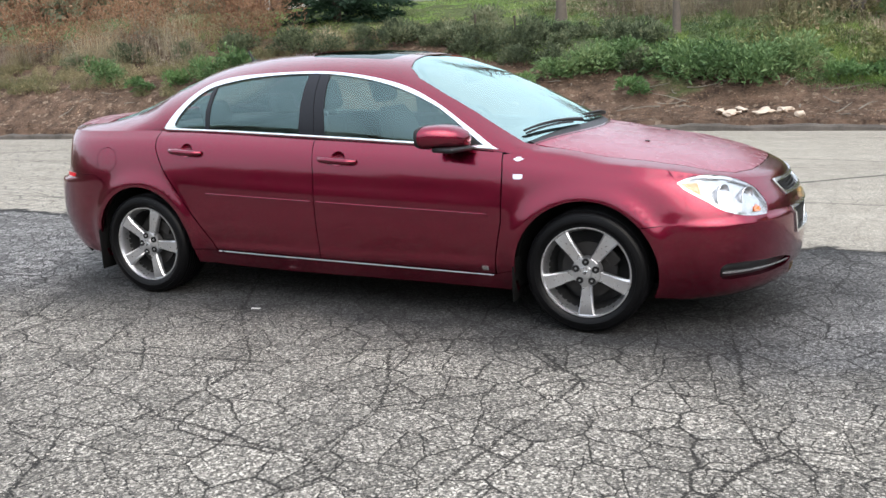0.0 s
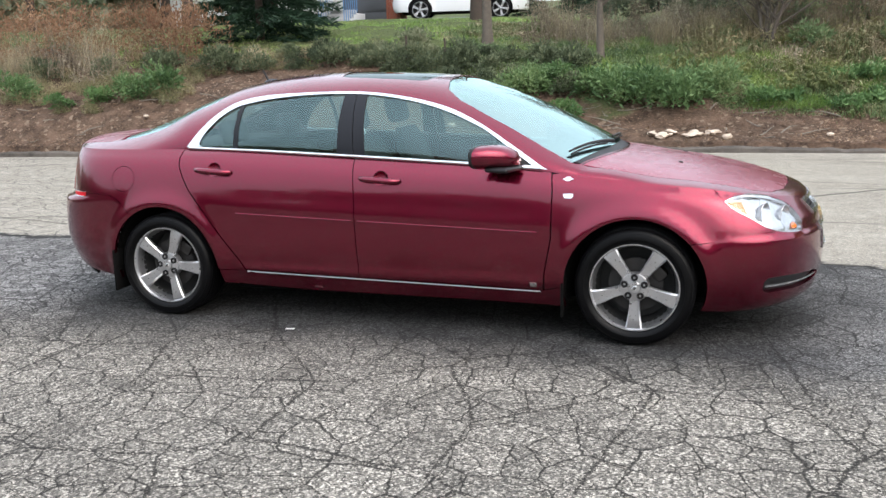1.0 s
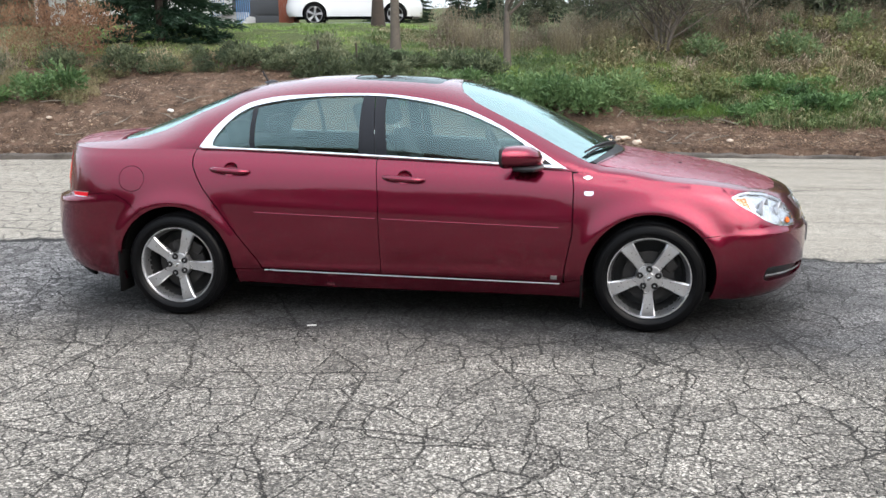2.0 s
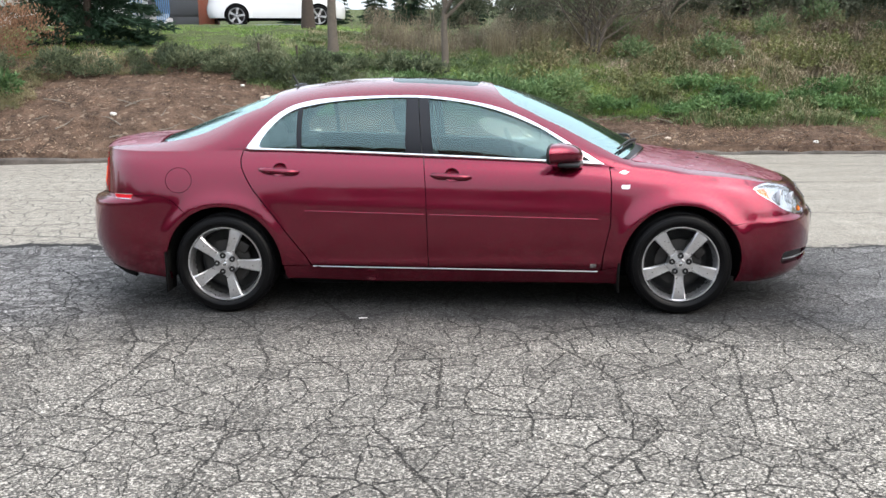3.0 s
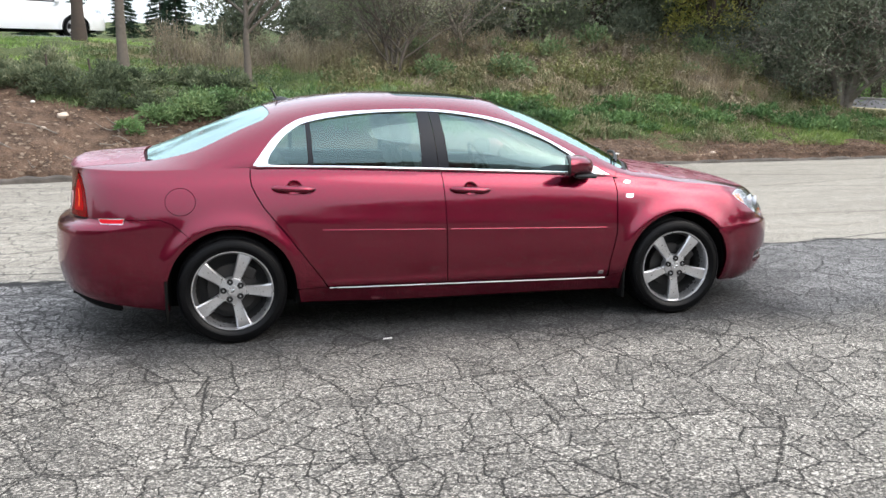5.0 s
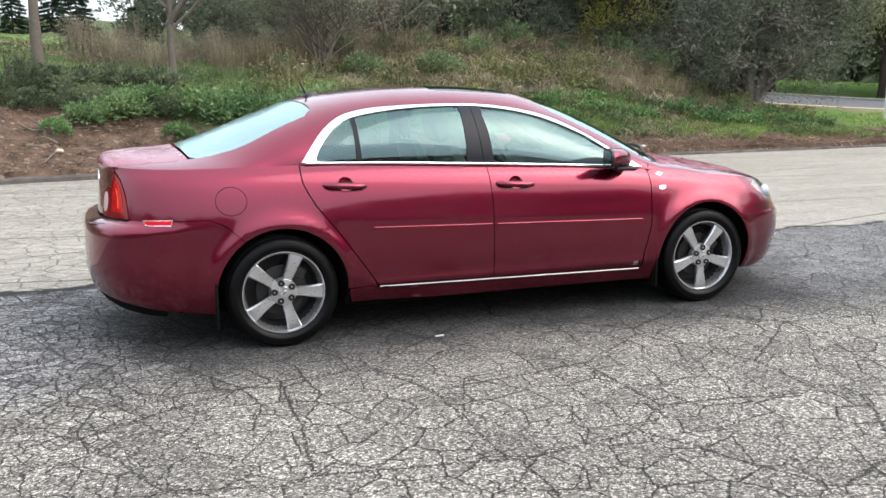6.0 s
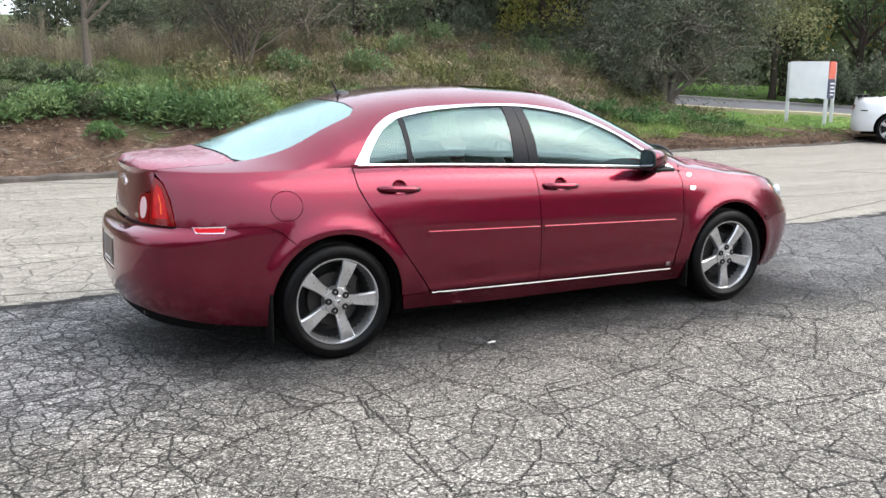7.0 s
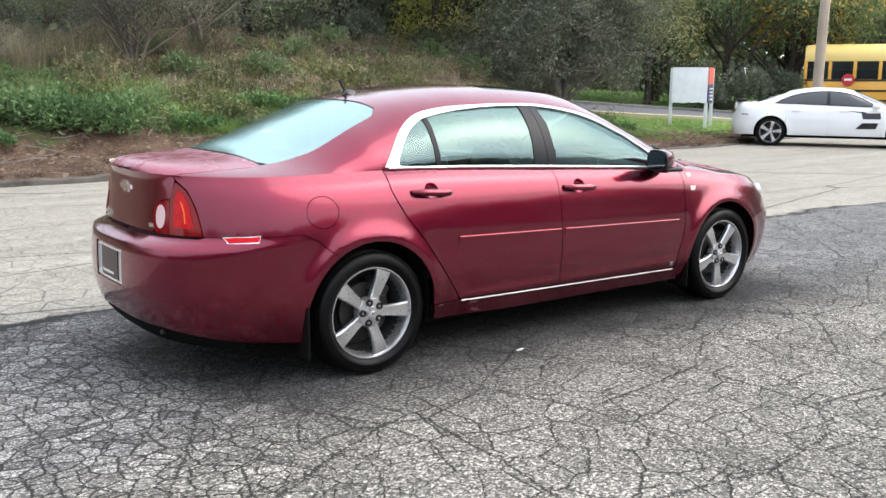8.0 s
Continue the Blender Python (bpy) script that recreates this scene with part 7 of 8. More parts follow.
def build_white_sedan():
    n = Skin(plan=((1.35, 1.17, 5.0, 2.2), (-1.40, 1.16, 4.6, 3.0)), wheels=(1.525, -1.525, 0.36), arch=0.405,
             crease=((2.52, 0.80), (2.2, 0.87), (1.5, 0.935), (1.0, 0.97), (0, 1.0), (-1.2, 1.035), (-1.9, 1.03), (-2.56, 1.02)),
             top_half=((2.52, 0.80), (1.5, 0.85), (0, 0.85), (-1.5, 0.82), (-2.56, 0.80)), max_half=((2.52, 0.92), (1.5, 0.945), (-1.5, 0.95), (-2.56, 0.92)),
             nose_in=((0.16, -0.12), (0.26, -0.02), (0.45, 0.0), (0.62, -0.02), (0.85, -0.10)), tail_in=((0.16, 0.15), (0.3, 0.03), (0.5, 0.0), (0.75, 0.03), (1.03, 0.07)),
             ridge=((2.43, 0.83), (2.2, 0.92), (1.5, 1.0), (1.28, 1.02), (1.22, 1.05), (0.65, 1.30), (0.3, 1.43), (0, 1.475), (-0.5, 1.485), (-1.0, 1.43), (-1.5, 1.29), (-1.95, 1.13), (-2.1, 1.11), (-2.5, 1.10)),
             sweep=((-2.2, 0), (-1.6, -0.15), (-1.0, -0.15), (-0.4, 0), (0.2, 0.1), (0.6, 0.18), (1.25, 0.18), (1.6, 0)))
    dlo = rounded([(-1.48, 1.07), (-1.25, 1.20), (-0.9, 1.32), (-0.4, 1.385), (0.05, 1.37), (0.45, 1.27), (0.98, 0.995), (0.3, 1.015), (-0.6, 1.045)], sharp=(0, 6))
    cuts = [("rear_door_glass", [(-1.6, 0.8), (-0.22, 0.8), (-0.26, 1.6), (-1.6, 1.6)]), ("front_door_glass", [(-0.16, 0.8), (1.2, 0.8), (1.2, 1.6), (-0.20, 1.6)])]
    half = [(1.12, -0.88), (0.9, -0.83), (0.55, -0.74), (0.40, -0.60), (0.36, -0.3)]
    scr = half + [(0.355, 0)] + [(x, -g) for x, g in half[::-1]] + [(1.24 - 0.16 * g * g, g) for g in np.linspace(0.85, -0.85, 15)]
    hb = [(-1.90, -0.74), (-1.6, -0.72), (-1.25, -0.66), (-1.17, -0.5), (-1.16, -0.2)]
    bck = hb + [(x, -g) for x, g in hb[::-1]] + [(-1.93, g) for g in np.linspace(0.70, -0.70, 9)]
    e = n.end
    car = build_plain_car("white_sedan", "white sedan with black side graphics and boot spoiler by the road", n, WHITE, (18.35, 8.05, 0.0), -60, dlo, cuts, scr, bck, (1.02, -0.19, -1.18),
                          [(0.45, 0.80), (0.95, 0.84), (0.95, 0.72), (0.45, 0.68)], [(e - 0.60, 0.93), (e - 0.30, 0.93), (e - 0.30, 0.80), (e - 0.58, 0.82)], 0.22, 1.13)
    # black stripes on the doors, boot spoiler, side scoop
    spoiler = bmesh.new()
    box(spoiler, (0.20, 1.35, 0.025), (-2.36, 0, 1.155), (0, -4, 0), 0.01)
    for y in (-0.55, 0.55):
        box(spoiler, (0.10, 0.04, 0.06), (-2.34, y, 1.12), (0, 0, 0), 0.01)
    sp = part("boot_spoiler", spoiler, BLACK, None, "black boot spoiler")
    sp.parent = car
    for left in (False, True):
        for pts in ([(0.20, 0.905), (0.62, 0.89), (0.70, 0.86), (0.98, 0.86), (1.00, 0.72), (0.60, 0.715), (0.56, 0.86), (0.40, 0.885)], [(0.60, 0.62), (0.95, 0.62), (0.90, 0.48), (0.44, 0.47), (0.52, 0.55)]):
            g = panel("door_graphic", n.band, n.at_x(*pts), (), 0.05, GLOSSBLACK, None, 0.002, 0.006, "black door graphic", left)
            g.parent = car
    mk = panel("rear_marker", n.band, n.at_x((-2.10, 0.80), (-2.28, 0.80), (-2.28, 0.775), (-2.10, 0.775)), (), 0.05, BLACK, None, 0.003, 0.004)
    mk.parent = car


def build_white_suv():
    n = Skin(plan=((1.20, 1.13, 5.0, 2.2), (-1.30, 1.03, 6.0, 3.4)), wheels=(1.345, -1.345, 0.36), arch=0.405,
             crease=((2.33, 0.93), (2.0, 1.01), (1.0, 1.08), (-1.0, 1.14), (-2.33, 1.16)),
             top_half=((2.33, 0.80), (1.0, 0.85), (-1.0, 0.85), (-2.33, 0.80)), max_half=((2.33, 0.90), (1.0, 0.93), (-1.4, 0.93), (-2.33, 0.90)),
             nose_in=((0.2, -0.10), (0.35, -0.01), (0.6, 0.0), (0.95, -0.12)), tail_in=((0.25, 0.12), (0.42, 0.02), (0.62, 0.0), (0.8, 0.05), (1.16, 0.10)),
             ridge=((2.20, 0.95), (2.0, 1.04), (1.3, 1.13), (1.18, 1.14), (1.12, 1.18), (0.6, 1.46), (0.25, 1.60), (-0.3, 1.66), (-1.2, 1.63), (-1.7, 1.56), (-1.95, 1.42), (-2.2, 1.20)),
             sweep=((-1.9, 0), (-1.2, 0), (0.2, 0.1), (0.6, 0.15), (1.2, 0.15), (1.6, 0)), tuck=0.4, flare=0.025)
    dlo = rounded([(-1.75, 1.20), (-1.55, 1.36), (-1.1, 1.50), (-0.3, 1.555), (0.2, 1.51), (0.55, 1.36), (0.95, 1.105), (0.0, 1.125), (-1.0, 1.165)], sharp=(0, 6))
    cuts = [("cargo_glass", [(-1.9, 0.8), (-1.02, 0.8), (-1.08, 1.7), (-1.9, 1.7)]), ("rear_door_glass", [(-0.98, 0.8), (-0.22, 0.8), (-0.26, 1.7), (-1.04, 1.7)]), ("front_door_glass", [(-0.16, 0.8), (1.2, 0.8), (1.2, 1.7), (-0.20, 1.7)])]
    half = [(1.02, -0.86), (0.85, -0.82), (0.5, -0.74), (0.36, -0.60), (0.32, -0.3)]
    scr = half + [(0.31, 0)] + [(x, -g) for x, g in half[::-1]] + [(1.14 - 0.14 * g * g, g) for g in np.linspace(0.84, -0.84, 15)]
    hb = [(-2.10, -0.72), (-1.95, -0.70), (-1.80, -0.62), (-1.78, -0.3)]
    bck = hb + [(x, -g) for x, g in hb[::-1]] + [(-2.12, g) for g in np.linspace(0.66, -0.66, 9)]
    e = n.end
    build_plain_car("white_suv", "white sport utility car parked on the upper driveway", n, WHITE, (-7.08, 25.19, 2.86), 14.5, dlo, cuts, scr, bck, (1.0, -0.19, -1.05),
                    [(0.5, 0.92), (0.95, 0.96), (0.95, 0.84), (0.5, 0.80)], [(e - 0.98, 1.05), (e - 0.50, 1.06), (e - 0.52, 0.93), (e - 0.90, 0.95)], 0.27, 1.13)


def build_bus():
    bus = thing("school_bus", "yellow school bus with dark windows and black rails", "bus")
    yellow = plain("school_bus_yellow", (0.72, 0.36, 0.035), 0.4, 0, 0.06, 3, Coat_Weight=0.5)
    roofc = plain("pale_bus_roof", (0.75, 0.55, 0.18), 0.5, 0, 0.05, 3)
    # body along +x (front), side -y towards the viewer is its left-hand side after turning
    L, W = 9.5, 2.4
    b = bmesh.new()
    prof = [(-W / 2, 0.55), (-W / 2, 1.62), (W / 2, 1.62), (W / 2, 0.55)]
    box(b, (L, W, 1.12), (0, 0, 1.08), (0, 0, 0), 0.05, 2)
    part("lower_body", b, yellow, bus)
    r = bmesh.new()
    rows = []
    for x in (-L / 2, -L / 2 + 0.12, 0, L / 2 - 0.25, L / 2):
        s = 0.93 if abs(x) == L / 2 else 1.0
        rows.append([r.verts.new((x, y * s, 2.44 + (z - 2.44) * s)) for y, z in [(-W / 2, 2.30), (-W / 2, 2.52), (-1.08, 2.74), (-0.80, 2.88), (-0.35, 2.95), (0.35, 2.95), (0.80, 2.88), (1.08, 2.74), (W / 2, 2.52), (W / 2, 2.30)]])
    for a, c in zip(rows, rows[1:]):
        for i in range(len(a) - 1):
            r.faces.new((a[i], a[i + 1], c[i + 1], c[i]))
    r.faces.new(rows[0])
    r.faces.new(rows[-1][::-1])
    bmesh.ops.recalc_face_normals(r, faces=r.faces)
    part("roof", r, roofc, bus, "paler yellow rounded roof")
    step_x = 0.86
    n = int(L / step_x)
    for side in (-1, 1):
        for i in range(n + 1):
            x = -L / 2 + 0.05 + i * (L - 0.1) / n
            p = bmesh.new()
            box(p, (0.12, 0.07, 0.74), (x, side * (W / 2 - 0.035), 1.97), (0, 0, 0), 0.01)
            part("window_post", p, yellow, bus)
        for i in range(n):
            x = -L / 2 + 0.05 + (i + 0.5) * (L - 0.1) / n
            g = bmesh.new()
            box(g, (step_x - 0.02, 0.02, 0.66), (x, side * (W / 2 - 0.06), 1.96))
            w = part("window", g, DARKGLASS, bus)
            f = bmesh.new()
            box(f, (step_x - 0.08, 0.03, 0.03), (x, side * (W / 2 - 0.04), 1.98))
            part("sash_bar", f, BLACK, w)
        for z in (1.60, 1.22, 0.86):
            q = bmesh.new()
            box(q, (L - 0.1, 0.03, 0.07), (0, side * (W / 2 + 0.012), z), (0, 0, 0), 0.01)
            part("rub_rail", q, BLACK, bus, "black rub rail")
        for x in (L / 2 - 2.0, -L / 2 + 2.6):
            w = part("wheel", lathe([(0.0, 0.02), (0.20, 0.03), (0.28, 0.0), (0.30, 0.04), (0.46, 0.05), (0.49, 0.0), (0.49, -0.24)], 32), TYRE, bus)
            w.matrix_world = pose(x, side * (W / 2 - 0.02), 0.49, 0, 0, 0 if side > 0 else 180)
    fr = bmesh.new()
    box(fr, (0.04, W - 0.2, 0.85), (L / 2 - 0.01, 0, 2.0), (0, 0, 0), 0.02)
    part("windscreen", fr, DARKGLASS, bus)
    for y in (-0.85, 0.85):
        hl = lathe([(0.0, 0.03), (0.10, 0.02), (0.11, 0.0)], 16, "x")
        o = part("headlamp", hl, LAMPWHITE, bus)
        o.matrix_world = pose(L / 2 + 0.01, y, 0.95)
    # stop arm: red eight-sided plate on the driver's side (+y is the left-hand side)
    red = plain("stop_red", (0.50, 0.02, 0.03), 0.4, 0, 0.05)
    o = lathe([(0.0, 0.008), (0.23, 0.008), (0.23, -0.008), (0.0, -0.008)], 8)
    arm = part("stop_arm", o, red, bus, "red eight-sided stop arm")
    arm.matrix_world = pose(L / 2 - 1.55, W / 2 + 0.09, 1.62, 0, 22.5, 0)
    bar = bmesh.new()
    box(bar, (0.26, 0.006, 0.08), (0, 0.012, 0), (0, -22.5, 0), 0.002)
    part("stop_arm_bar", bar, plain("sign_white", (0.8, 0.8, 0.8), 0.5), arm)
    hd = bmesh.new()
    box(hd, (0.3, 0.10, 0.10), (L / 2 - 1.7, W / 2 + 0.04, 1.62))
    part("arm_bracket", hd, BLACK, bus)
    # faces west-north-west; its left-hand side towards the viewer
    hx, hy = -0.485, 0.875
    ang = math.degrees(math.atan2(hy, hx))
    cx, cy = 28.7 - hx * L / 2 + 0.45, 14.9 - hy * L / 2 + 0.75
    bus.matrix_world = pose(cx, cy, 0.16, 0, 0, ang)


# ---- sign, pole, house ----
def build_sign():
    sign = thing("plastic_wrapped_sign", "white plastic-wrapped board sign on pale wooden posts", "sign")
    film = Mat("white_plastic_film")
    p = film.pos()
    crease_n = film.noise(p, 3.0, 4, 0.6)
    film.bump(crease_n, 0.15, 0.03)
    white = film.set(Base_Color=film.mix(film.remap(crease_n, 0.3, 0.7, 0, 1), (0.80, 0.83, 0.86), (0.90, 0.91, 0.92)), Roughness=0.28, Coat_Weight=0.4)
    post = plain("white_painted_post", (0.72, 0.73, 0.74), 0.6, 0, 0.12, 9)
    a, b = Vector((17.30, 12.52, 0)), Vector((17.97, 11.80, 0))
    c = b + Vector((0.60, 0.27, 0))

    def board(p0, p1, z0, z1, mat, name, label=""):
        d = p1 - p0
        bm = bmesh.new()
        n, m = 14, 12
        rng = random.Random(4)
        nrm = Vector((-d.y, d.x, 0)).normalized()
        grid = [[p0 + d * i / n + Vector((0, 0, z0 + (z1 - z0) * j / m + (0.02 if 0 < i < n and j == 0 else 0) * rng.uniform(-1, 1))) + nrm * rng.uniform(-0.006, 0.006) for j in range(m + 1)] for i in range(n + 1)]
        for off in (0.02, -0.02):
            vs = [[bm.verts.new(q + nrm * off) for q in row] for row in grid]
            for i in range(n):
                for j in range(m):
                    bm.faces.new((vs[i][j], vs[i + 1][j], vs[i + 1][j + 1], vs[i][j + 1]))
            if off > 0:
                keep = vs
        for i in range(n):
            for j in (0, m):
                bm.faces.new((keep[i][j], keep[i + 1][j], vs[i + 1][j], vs[i][j]))
        for j in range(m):
            for i in (0, n):
                bm.faces.new((keep[i][j], keep[i][j + 1], vs[i][j + 1], vs[i][j]))
        bmesh.ops.recalc_face_normals(bm, faces=bm.faces)
        return part(name, bm, mat, sign, label)
    board(a, b, 1.02, 2.02, white, "wrapped_board", "white plastic wrap with creases")
    off = Vector((0.03, 0.0, 0))
    board(b + off, c, 1.55, 2.02, plain("faded_red_panel", (0.62, 0.14, 0.10), 0.5, 0, 0.1), "red_panel", "faded red upper sign panel")
    board(b + off, c, 1.02, 1.548, plain("dark_blue_panel", (0.05, 0.06, 0.12), 0.5, 0, 0.1), "blue_panel", "dark blue lower sign panel")
    for i in range(4):
        bb = bmesh.new()
        q = b + off + (c - b) * 0.5
        ang = math.degrees(math.atan2(c.y - b.y, c.x - b.x))
        box(bb, (0.42 - 0.1 * (i % 2), 0.05, 0.035), (q.x, q.y, 1.42 - 0.1 * i), (0, 0, ang), 0.003)
        part("writing_bar", bb, post, sign)
    for q, z in ((a, 2.0), (b, 2.0), (c, 2.0)):
        g = float(ground_z(q.x, q.y))
        bm = bmesh.new()
        box(bm, (0.10, 0.10, z - g + 0.2), (q.x + 0.05, q.y + 0.06, (z + g - 0.2) / 2), (0, 0, 40), 0.006)
        part("post", bm, post, sign)


def build_pole():
    k = Mat("pale_pole_wood")
    p = k.pos()
    g = k.noise(k.scaled(p, (6, 6, 0.35)), 3.0, 5, 0.6)
    s = k.noise(p, 1.3, 3)
    k.bump(g, 0.6, 0.02)
    wood = k.set(Base_Color=k.mix(k.remap(s, 0.35, 0.65, 0, 1), k.mix(g, (0.22, 0.17, 0.13), (0.42, 0.35, 0.28)), k.mix(g, (0.30, 0.20, 0.15), (0.50, 0.44, 0.38))), Roughness=0.9)
    x, y = 23.1, 11.5
    pole = thing("utility_pole", "tall pale weathered wooden utility pole by the road", "utility pole", (x, y, float(ground_z(x, y))))
    part("pole_shaft", tube([(0, 0, -0.3), (0.02, -0.03, 3.0), (0.05, -0.07, 6.0), (0.09, -0.13, 9.6)], [0.165, 0.155, 0.145, 0.12], 18), wood, pole)
    arm = bmesh.new()
    box(arm, (0.10, 2.2, 0.12), (0.09, -0.12, 9.0), (0, 0, 30), 0.01)
    part("cross_arm", arm, BARK, pole)
    for t in (-0.9, -0.45, 0.45, 0.9):
        ins = part("insulator", lathe([(0.0, 0.16), (0.03, 0.15), (0.05, 0.08), (0.035, 0.05), (0.05, 0.02), (0.03, 0.0)], 12, "z"), plain("glazed_insulator", (0.35, 0.33, 0.30), 0.2), pole)
        ins.matrix_world = pose(x + 0.09 - math.sin(radians(30)) * t, y - 0.12 + math.cos(radians(30)) * t, float(ground_z(x, y)) + 9.06)


def build_house():
    siding = plain("pale_siding", (0.62, 0.63, 0.62), 0.7, 0, 0.06, 4)
    brick = Mat("red_brown_brick")
    p = brick.pos()
    t = brick.n("TexBrick")
    brick.link(brick.scaled(p, (4.6, 4.6, 4.6)), t.inputs["Vector"])
    t.inputs["Color1"].default_value, t.inputs["Color2"].default_value, t.inputs["Mortar"].default_value = (0.36, 0.10, 0.055, 1), (0.26, 0.075, 0.045, 1), (0.35, 0.30, 0.26, 1)
    brk = brick.set(Base_Color=t.outputs["Color"], Roughness=0.9)
    house = thing("house", "pale house with brick pier and blue stair rail", "house")
    w = bmesh.new()
    box(w, (8.0, 6.0, 4.6), (-16.4, 30.2, 5.0))
    part("wall", w, siding, house)
    rf = bmesh.new()
    box(rf, (8.6, 3.9, 0.16), (-16.4, 28.6, 8.05), (28, 0, 0))
    box(rf, (8.6, 3.9, 0.16), (-16.4, 31.8, 8.05), (-28, 0, 0))
    part("roof", rf, plain("dark_shingles", (0.07, 0.065, 0.06), 0.9, 0, 0.3, 12), house)
    c = bmesh.new()
    box(c, (0.55, 0.6, 3.4), (-9.5, 25.35, 4.4), (0, 0, 0), 0.01)
    part("brick_pier", c, brk, house, "red-brown brick corner pier")
    pt = bmesh.new()
    box(pt, (3.2, 2.6, 0.55), (-12.9, 25.6, 3.05), (0, 0, 0), 0.02)
    part("porch", pt, plain("painted_porch_white", (0.66, 0.67, 0.68), 0.6, 0, 0.08), house, "white porch base")
    for i in range(4):
        s = bmesh.new()
        box(s, (0.85, 0.30, 0.15), (-10.75, 23.55 - 0.28 * i, 3.22 - 0.14 * i), (0, 0, 0), 0.01)
        part("porch_step", s, plain("step_grey", (0.42, 0.42, 0.42), 0.8, 0, 0.15), house)
    blue = plain("blue_rail_paint", (0.06, 0.20, 0.42), 0.45, 0, 0.08)
    for x in (-11.2, -10.3):
        rail = tube([(x, 23.7, 4.15), (x, 22.5, 3.65)], 0.03, 8)
        r = part("stair_rail", rail, blue, house, "blue painted stair rail")
        for i in range(7):
            y = 23.65 - 1.1 * i / 6
            top = 4.14 - 0.5 * (23.7 - y) / 1.2
            part("baluster", tube([(x, y, top), (x, y, top - 0.9)], 0.014, 6), blue, r)
    gd = bmesh.new()
    box(gd, (2.4, 0.10, 2.4), (-11.0, 26.9, 4.0), (0, 0, 0), 0.02)
    for i in range(4):
        box(gd, (2.3, 0.03, 0.5), (-11.0, 26.84, 3.1 + 0.57 * i), (0, 0, 0), 0.01)
    part("garage_door", gd, plain("dark_grey_door", (0.07, 0.075, 0.085), 0.6, 0, 0.15, 6), house, "dark grey panelled door")
    for x, z in ((-18.5, 5.2), (-14.6, 5.2)):
        f = bmesh.new()
        box(f, (1.2, 0.10, 1.4), (x, 27.18, z), (0, 0, 0), 0.01)
        wd = part("window", f, plain("window_frame_white", (0.75, 0.75, 0.75), 0.5), house)
        g = bmesh.new()
        box(g, (1.0, 0.04, 1.2), (x, 27.12, z))
        part("pane", g, DARKGLASS, wd)
    pad = bmesh.new()
    box(pad, (9.0, 7.0, 0.5), (-10.2, 25.2, 2.60), (0, 0, 8), 0.03)
    tagged(part("upper_driveway", pad, plain("blue_grey_paving", (0.22, 0.235, 0.26), 0.85, 0, 0.15, 5), None), "blue-grey paved upper driveway edge", "driveway", kind="structure")


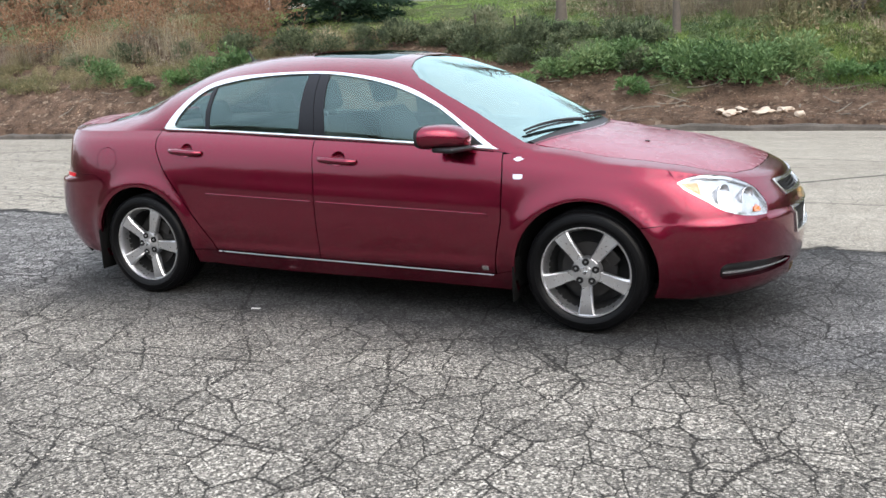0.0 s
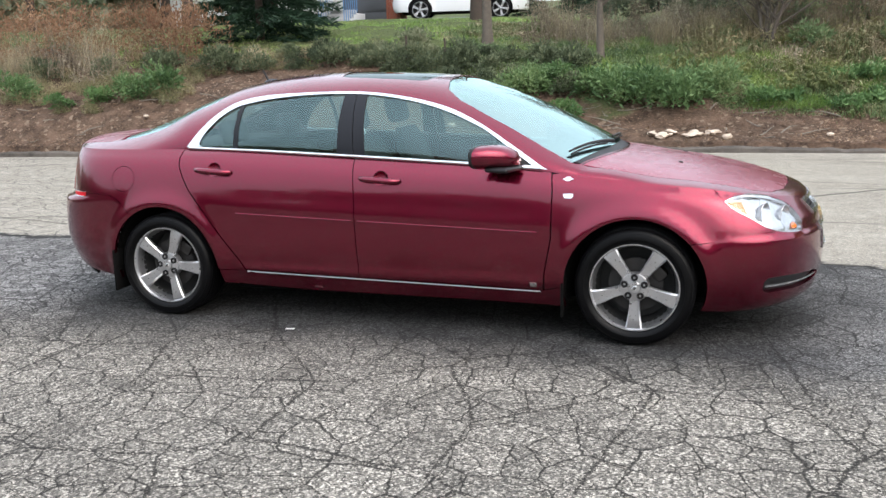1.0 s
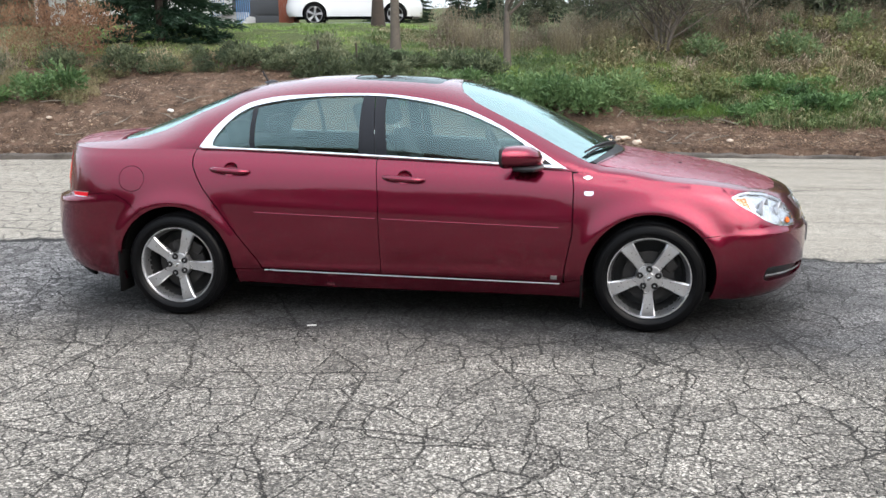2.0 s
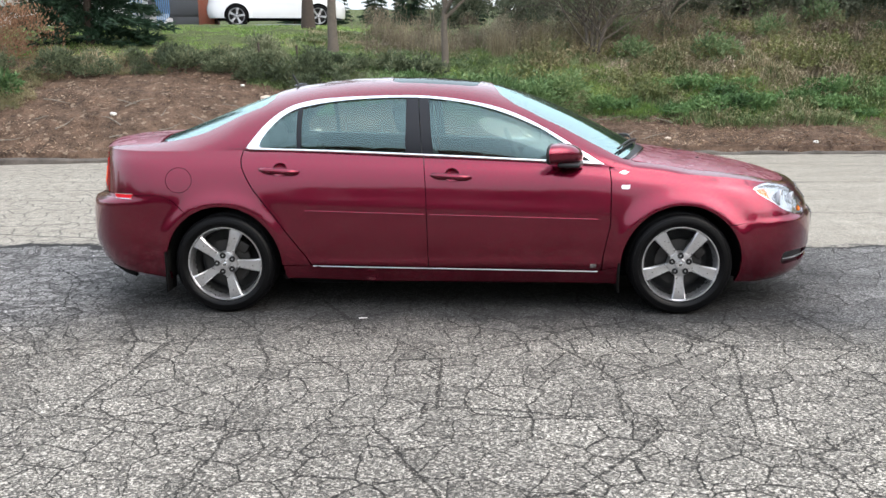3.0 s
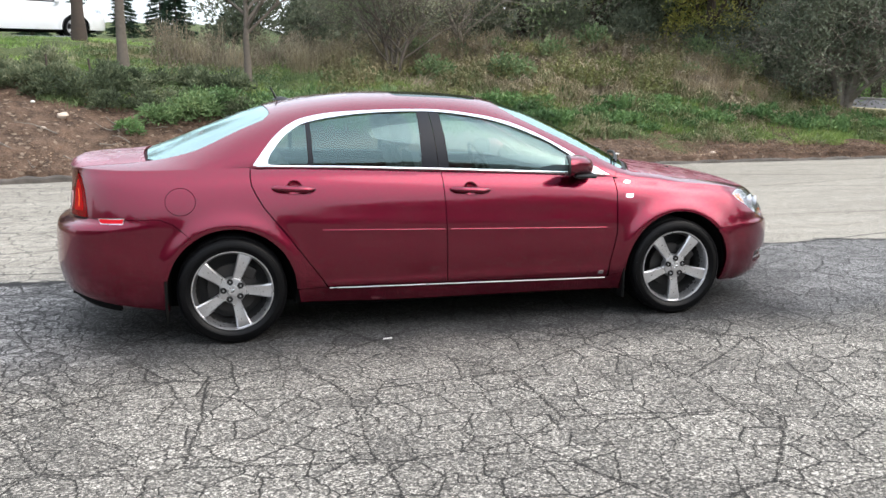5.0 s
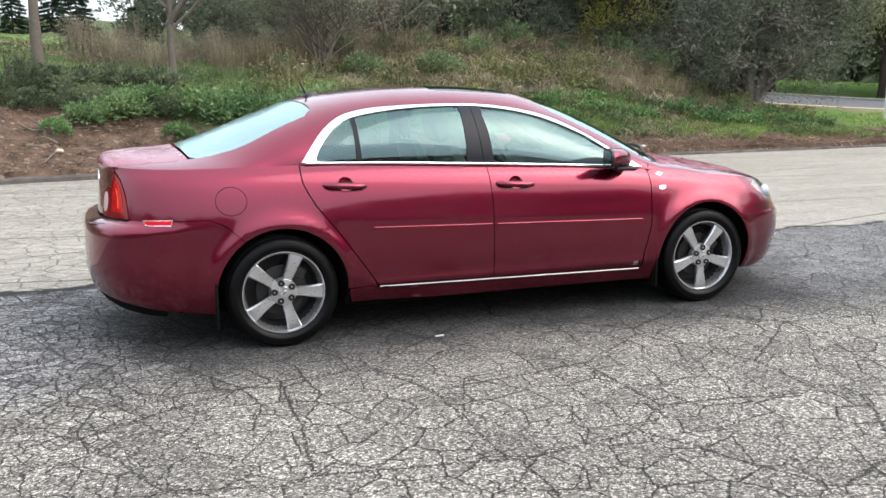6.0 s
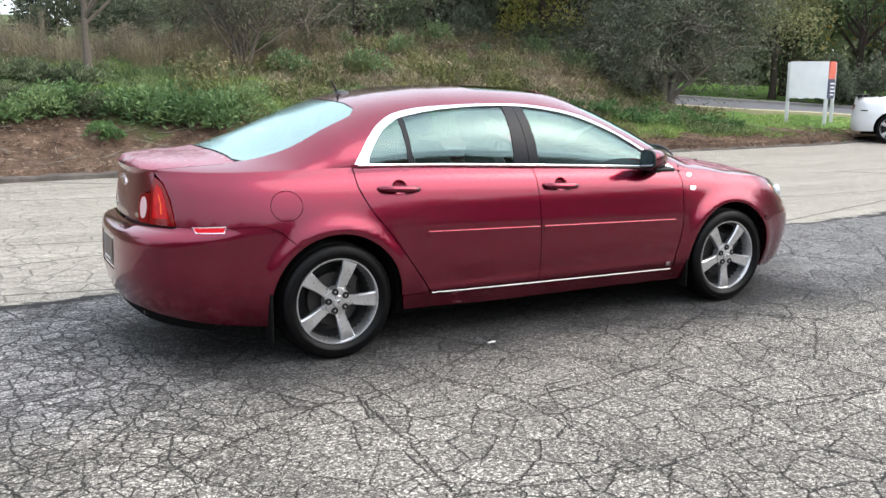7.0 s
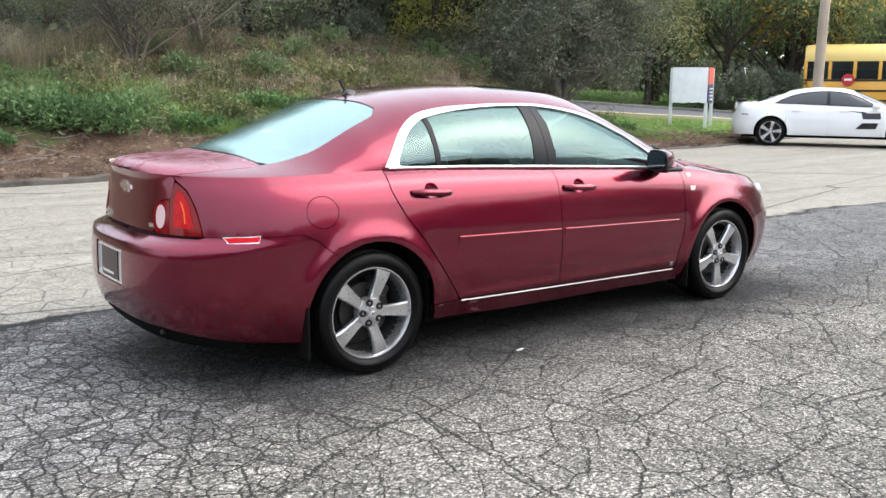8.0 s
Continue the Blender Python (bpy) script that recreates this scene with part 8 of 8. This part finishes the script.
def build_small_things():
    rng = random.Random(31)
    # rusty stake in the shrubs
    for x, y, h in ((-4.44, 12.18, 0.62), (-3.75, 12.6, 0.55)):
        z = float(ground_z(x, y))
        s = part("metal_stake", tube([(x, y, z - 0.1), (x - 0.03, y, z + h)], 0.022, 6), BARK_DARK, None)
        tagged(s, "thin dark rusty stake among low shrubs", "stake", "stakes in the shrubs")
    pale = plain("pale_rubble", (0.55, 0.45, 0.36), 0.9, 0, 0.25, 12)
    for i in range(16):
        x, y = 1.25 + rng.gauss(0, 0.38), 9.95 + rng.gauss(0, 0.09)
        bm = bmesh.new()
        bmesh.ops.create_icosphere(bm, subdivisions=2, radius=1.0)
        sx, sy, sz = rng.uniform(0.05, 0.15), rng.uniform(0.04, 0.10), rng.uniform(0.015, 0.05)
        for v in bm.verts:
            q = noise.noise(v.co * 1.7 + Vector((i * 3.1, 0, 0)))
            v.co = Vector((v.co.x * sx, v.co.y * sy, v.co.z * sz)) * (1 + 0.5 * q)
        ob = part("rubble_chunk", bm, pale, None, "", 20)
        ob.matrix_world = pose(x, y, float(ground_z(x, y)) + sz * 0.4 + 0.02, rng.uniform(-15, 15), rng.uniform(-15, 15), rng.uniform(0, 360))
        tagged(ob, "pale broken rubble chunk on the bare soil", "rubble", "rubble on the bank")
    for i, (x, y, s, colr) in enumerate(((-4.05, 10.9, 0.10, 1), (-4.6, 11.35, 0.045, 0), (-4.3, 10.35, 0.05, 1), (-6.5, 9.6, 0.06, 0), (3.4, 10.0, 0.06, 1), (-2.9, 10.1, 0.07, 1), (5.9, 9.75, 0.05, 0), (-8.6, 9.1, 0.05, 1), (7.9, 9.7, 0.06, 1))):
        bm = bmesh.new()
        bmesh.ops.create_icosphere(bm, subdivisions=2, radius=s)
        for v in bm.verts:
            v.co = v.co * (1 + 0.35 * noise.noise(v.co * 18 + Vector((i, 0, 0))))
            v.co.z *= 0.6
        ob = part("stone", bm, plain("white_stone", (0.7, 0.69, 0.66), 0.8, 0, 0.1) if not colr else pale, None, "", 25)
        ob.matrix_world = pose(x, y, float(ground_z(x, y)) + s * 0.3, 0, 0, 40 * i)
        tagged(ob, "pale stone lying on the bare soil", "stone", "stones on the bank")
    for i in range(60):
        x = rng.uniform(-13, 5)
        y = float(kerb_line(x)) + rng.uniform(0.3, 2.0)
        z = float(ground_z(x, y)) + 0.035
        a, L = rng.uniform(0, 3.14), rng.uniform(0.25, 0.8)
        pts = [(x + math.cos(a) * L * (t - 0.5), y + 0.5 * math.sin(a) * L * (t - 0.5), float(ground_z(x + math.cos(a) * L * (t - 0.5), y + 0.5 * math.sin(a) * L * (t - 0.5))) + 0.05 + 0.04 * math.sin(3 * t + i)) for t in (0, 0.3, 0.6, 1)]
        tw = part("fallen_twig", tube(pts, [0.012, 0.010, 0.008, 0.004], 6), BARK, None)
        tagged(tw, "dry fallen twig on the bare soil", "twig", "twigs on the bank")
    fl = bmesh.new()
    box(fl, (0.055, 0.018, 0.004), (-0.535, -0.98, 0.004), (0, 0, 12), 0.001)
    tagged(part("paper_scrap", fl, plain("white_scrap", (0.55, 0.55, 0.53), 0.7), None), "tiny white paper scrap on the asphalt", "scrap")


build_white_sedan()
build_white_suv()
build_bus()
build_sign()
build_pole()
build_house()
build_small_things()


# ---- woods that close the place behind the viewer and far around ----
def build_far_woods():
    rng = np.random.default_rng(55)
    rows = []
    n = 44000
    ang = rng.uniform(0, 2 * math.pi, n)
    # an uneven ring of foliage
    R = 38 + 5 * np.sin(ang * 3) + 3 * np.sin(ang * 7 + 1) + rng.uniform(0, 7, n)
    H = 7.6 + 1.2 * np.sin(ang * 5 + 2) + 0.9 * np.sin(ang * 13) + 0.6 * np.sin(ang * 29 + 1)
    H = H * np.where(np.cos(ang) < -0.5, 0.55, 1.0)
    x, y = 4 + R * np.cos(ang), 2 + R * np.sin(ang)
    keep = y < 6
    x, y, H = x[keep], y[keep], H[keep]
    # the far side, behind the hilltop and the driveway
    m2 = 64000
    xb = rng.uniform(-60, 75, m2)
    yb = 36 + 3 * np.sin(xb * 0.3) + rng.uniform(0, 8, m2) - np.clip(xb - 30, 0, None) * 0.55
    show = (xb > 3) | (xb < -20)
    xb, yb = xb[show], yb[show]
    x, y = np.concatenate([x, xb]), np.concatenate([y, yb])
    H = np.concatenate([H, 3.0 + 0.8 * np.sin(xb * 0.4) + 5.0 * step(4, 10, xb) + 2.5 * (xb > 22)])
    m = len(x)
    z = H * rng.random(m) ** 0.85 + np.where(y > 6, ground_z(x, y), 0.0)
    L = rng.uniform(0.5, 1.1, m)
    v, f = leaves(np.stack([x, y, z], -1), unit(rng, m), unit(rng, m), L, L * 0.8)
    tagged(linked("far_woods", np_mesh("far_woods", v, f), None, LEAF_GREY), "belt of dull green woods round the place", "woods", kind="stuff")


build_far_woods()
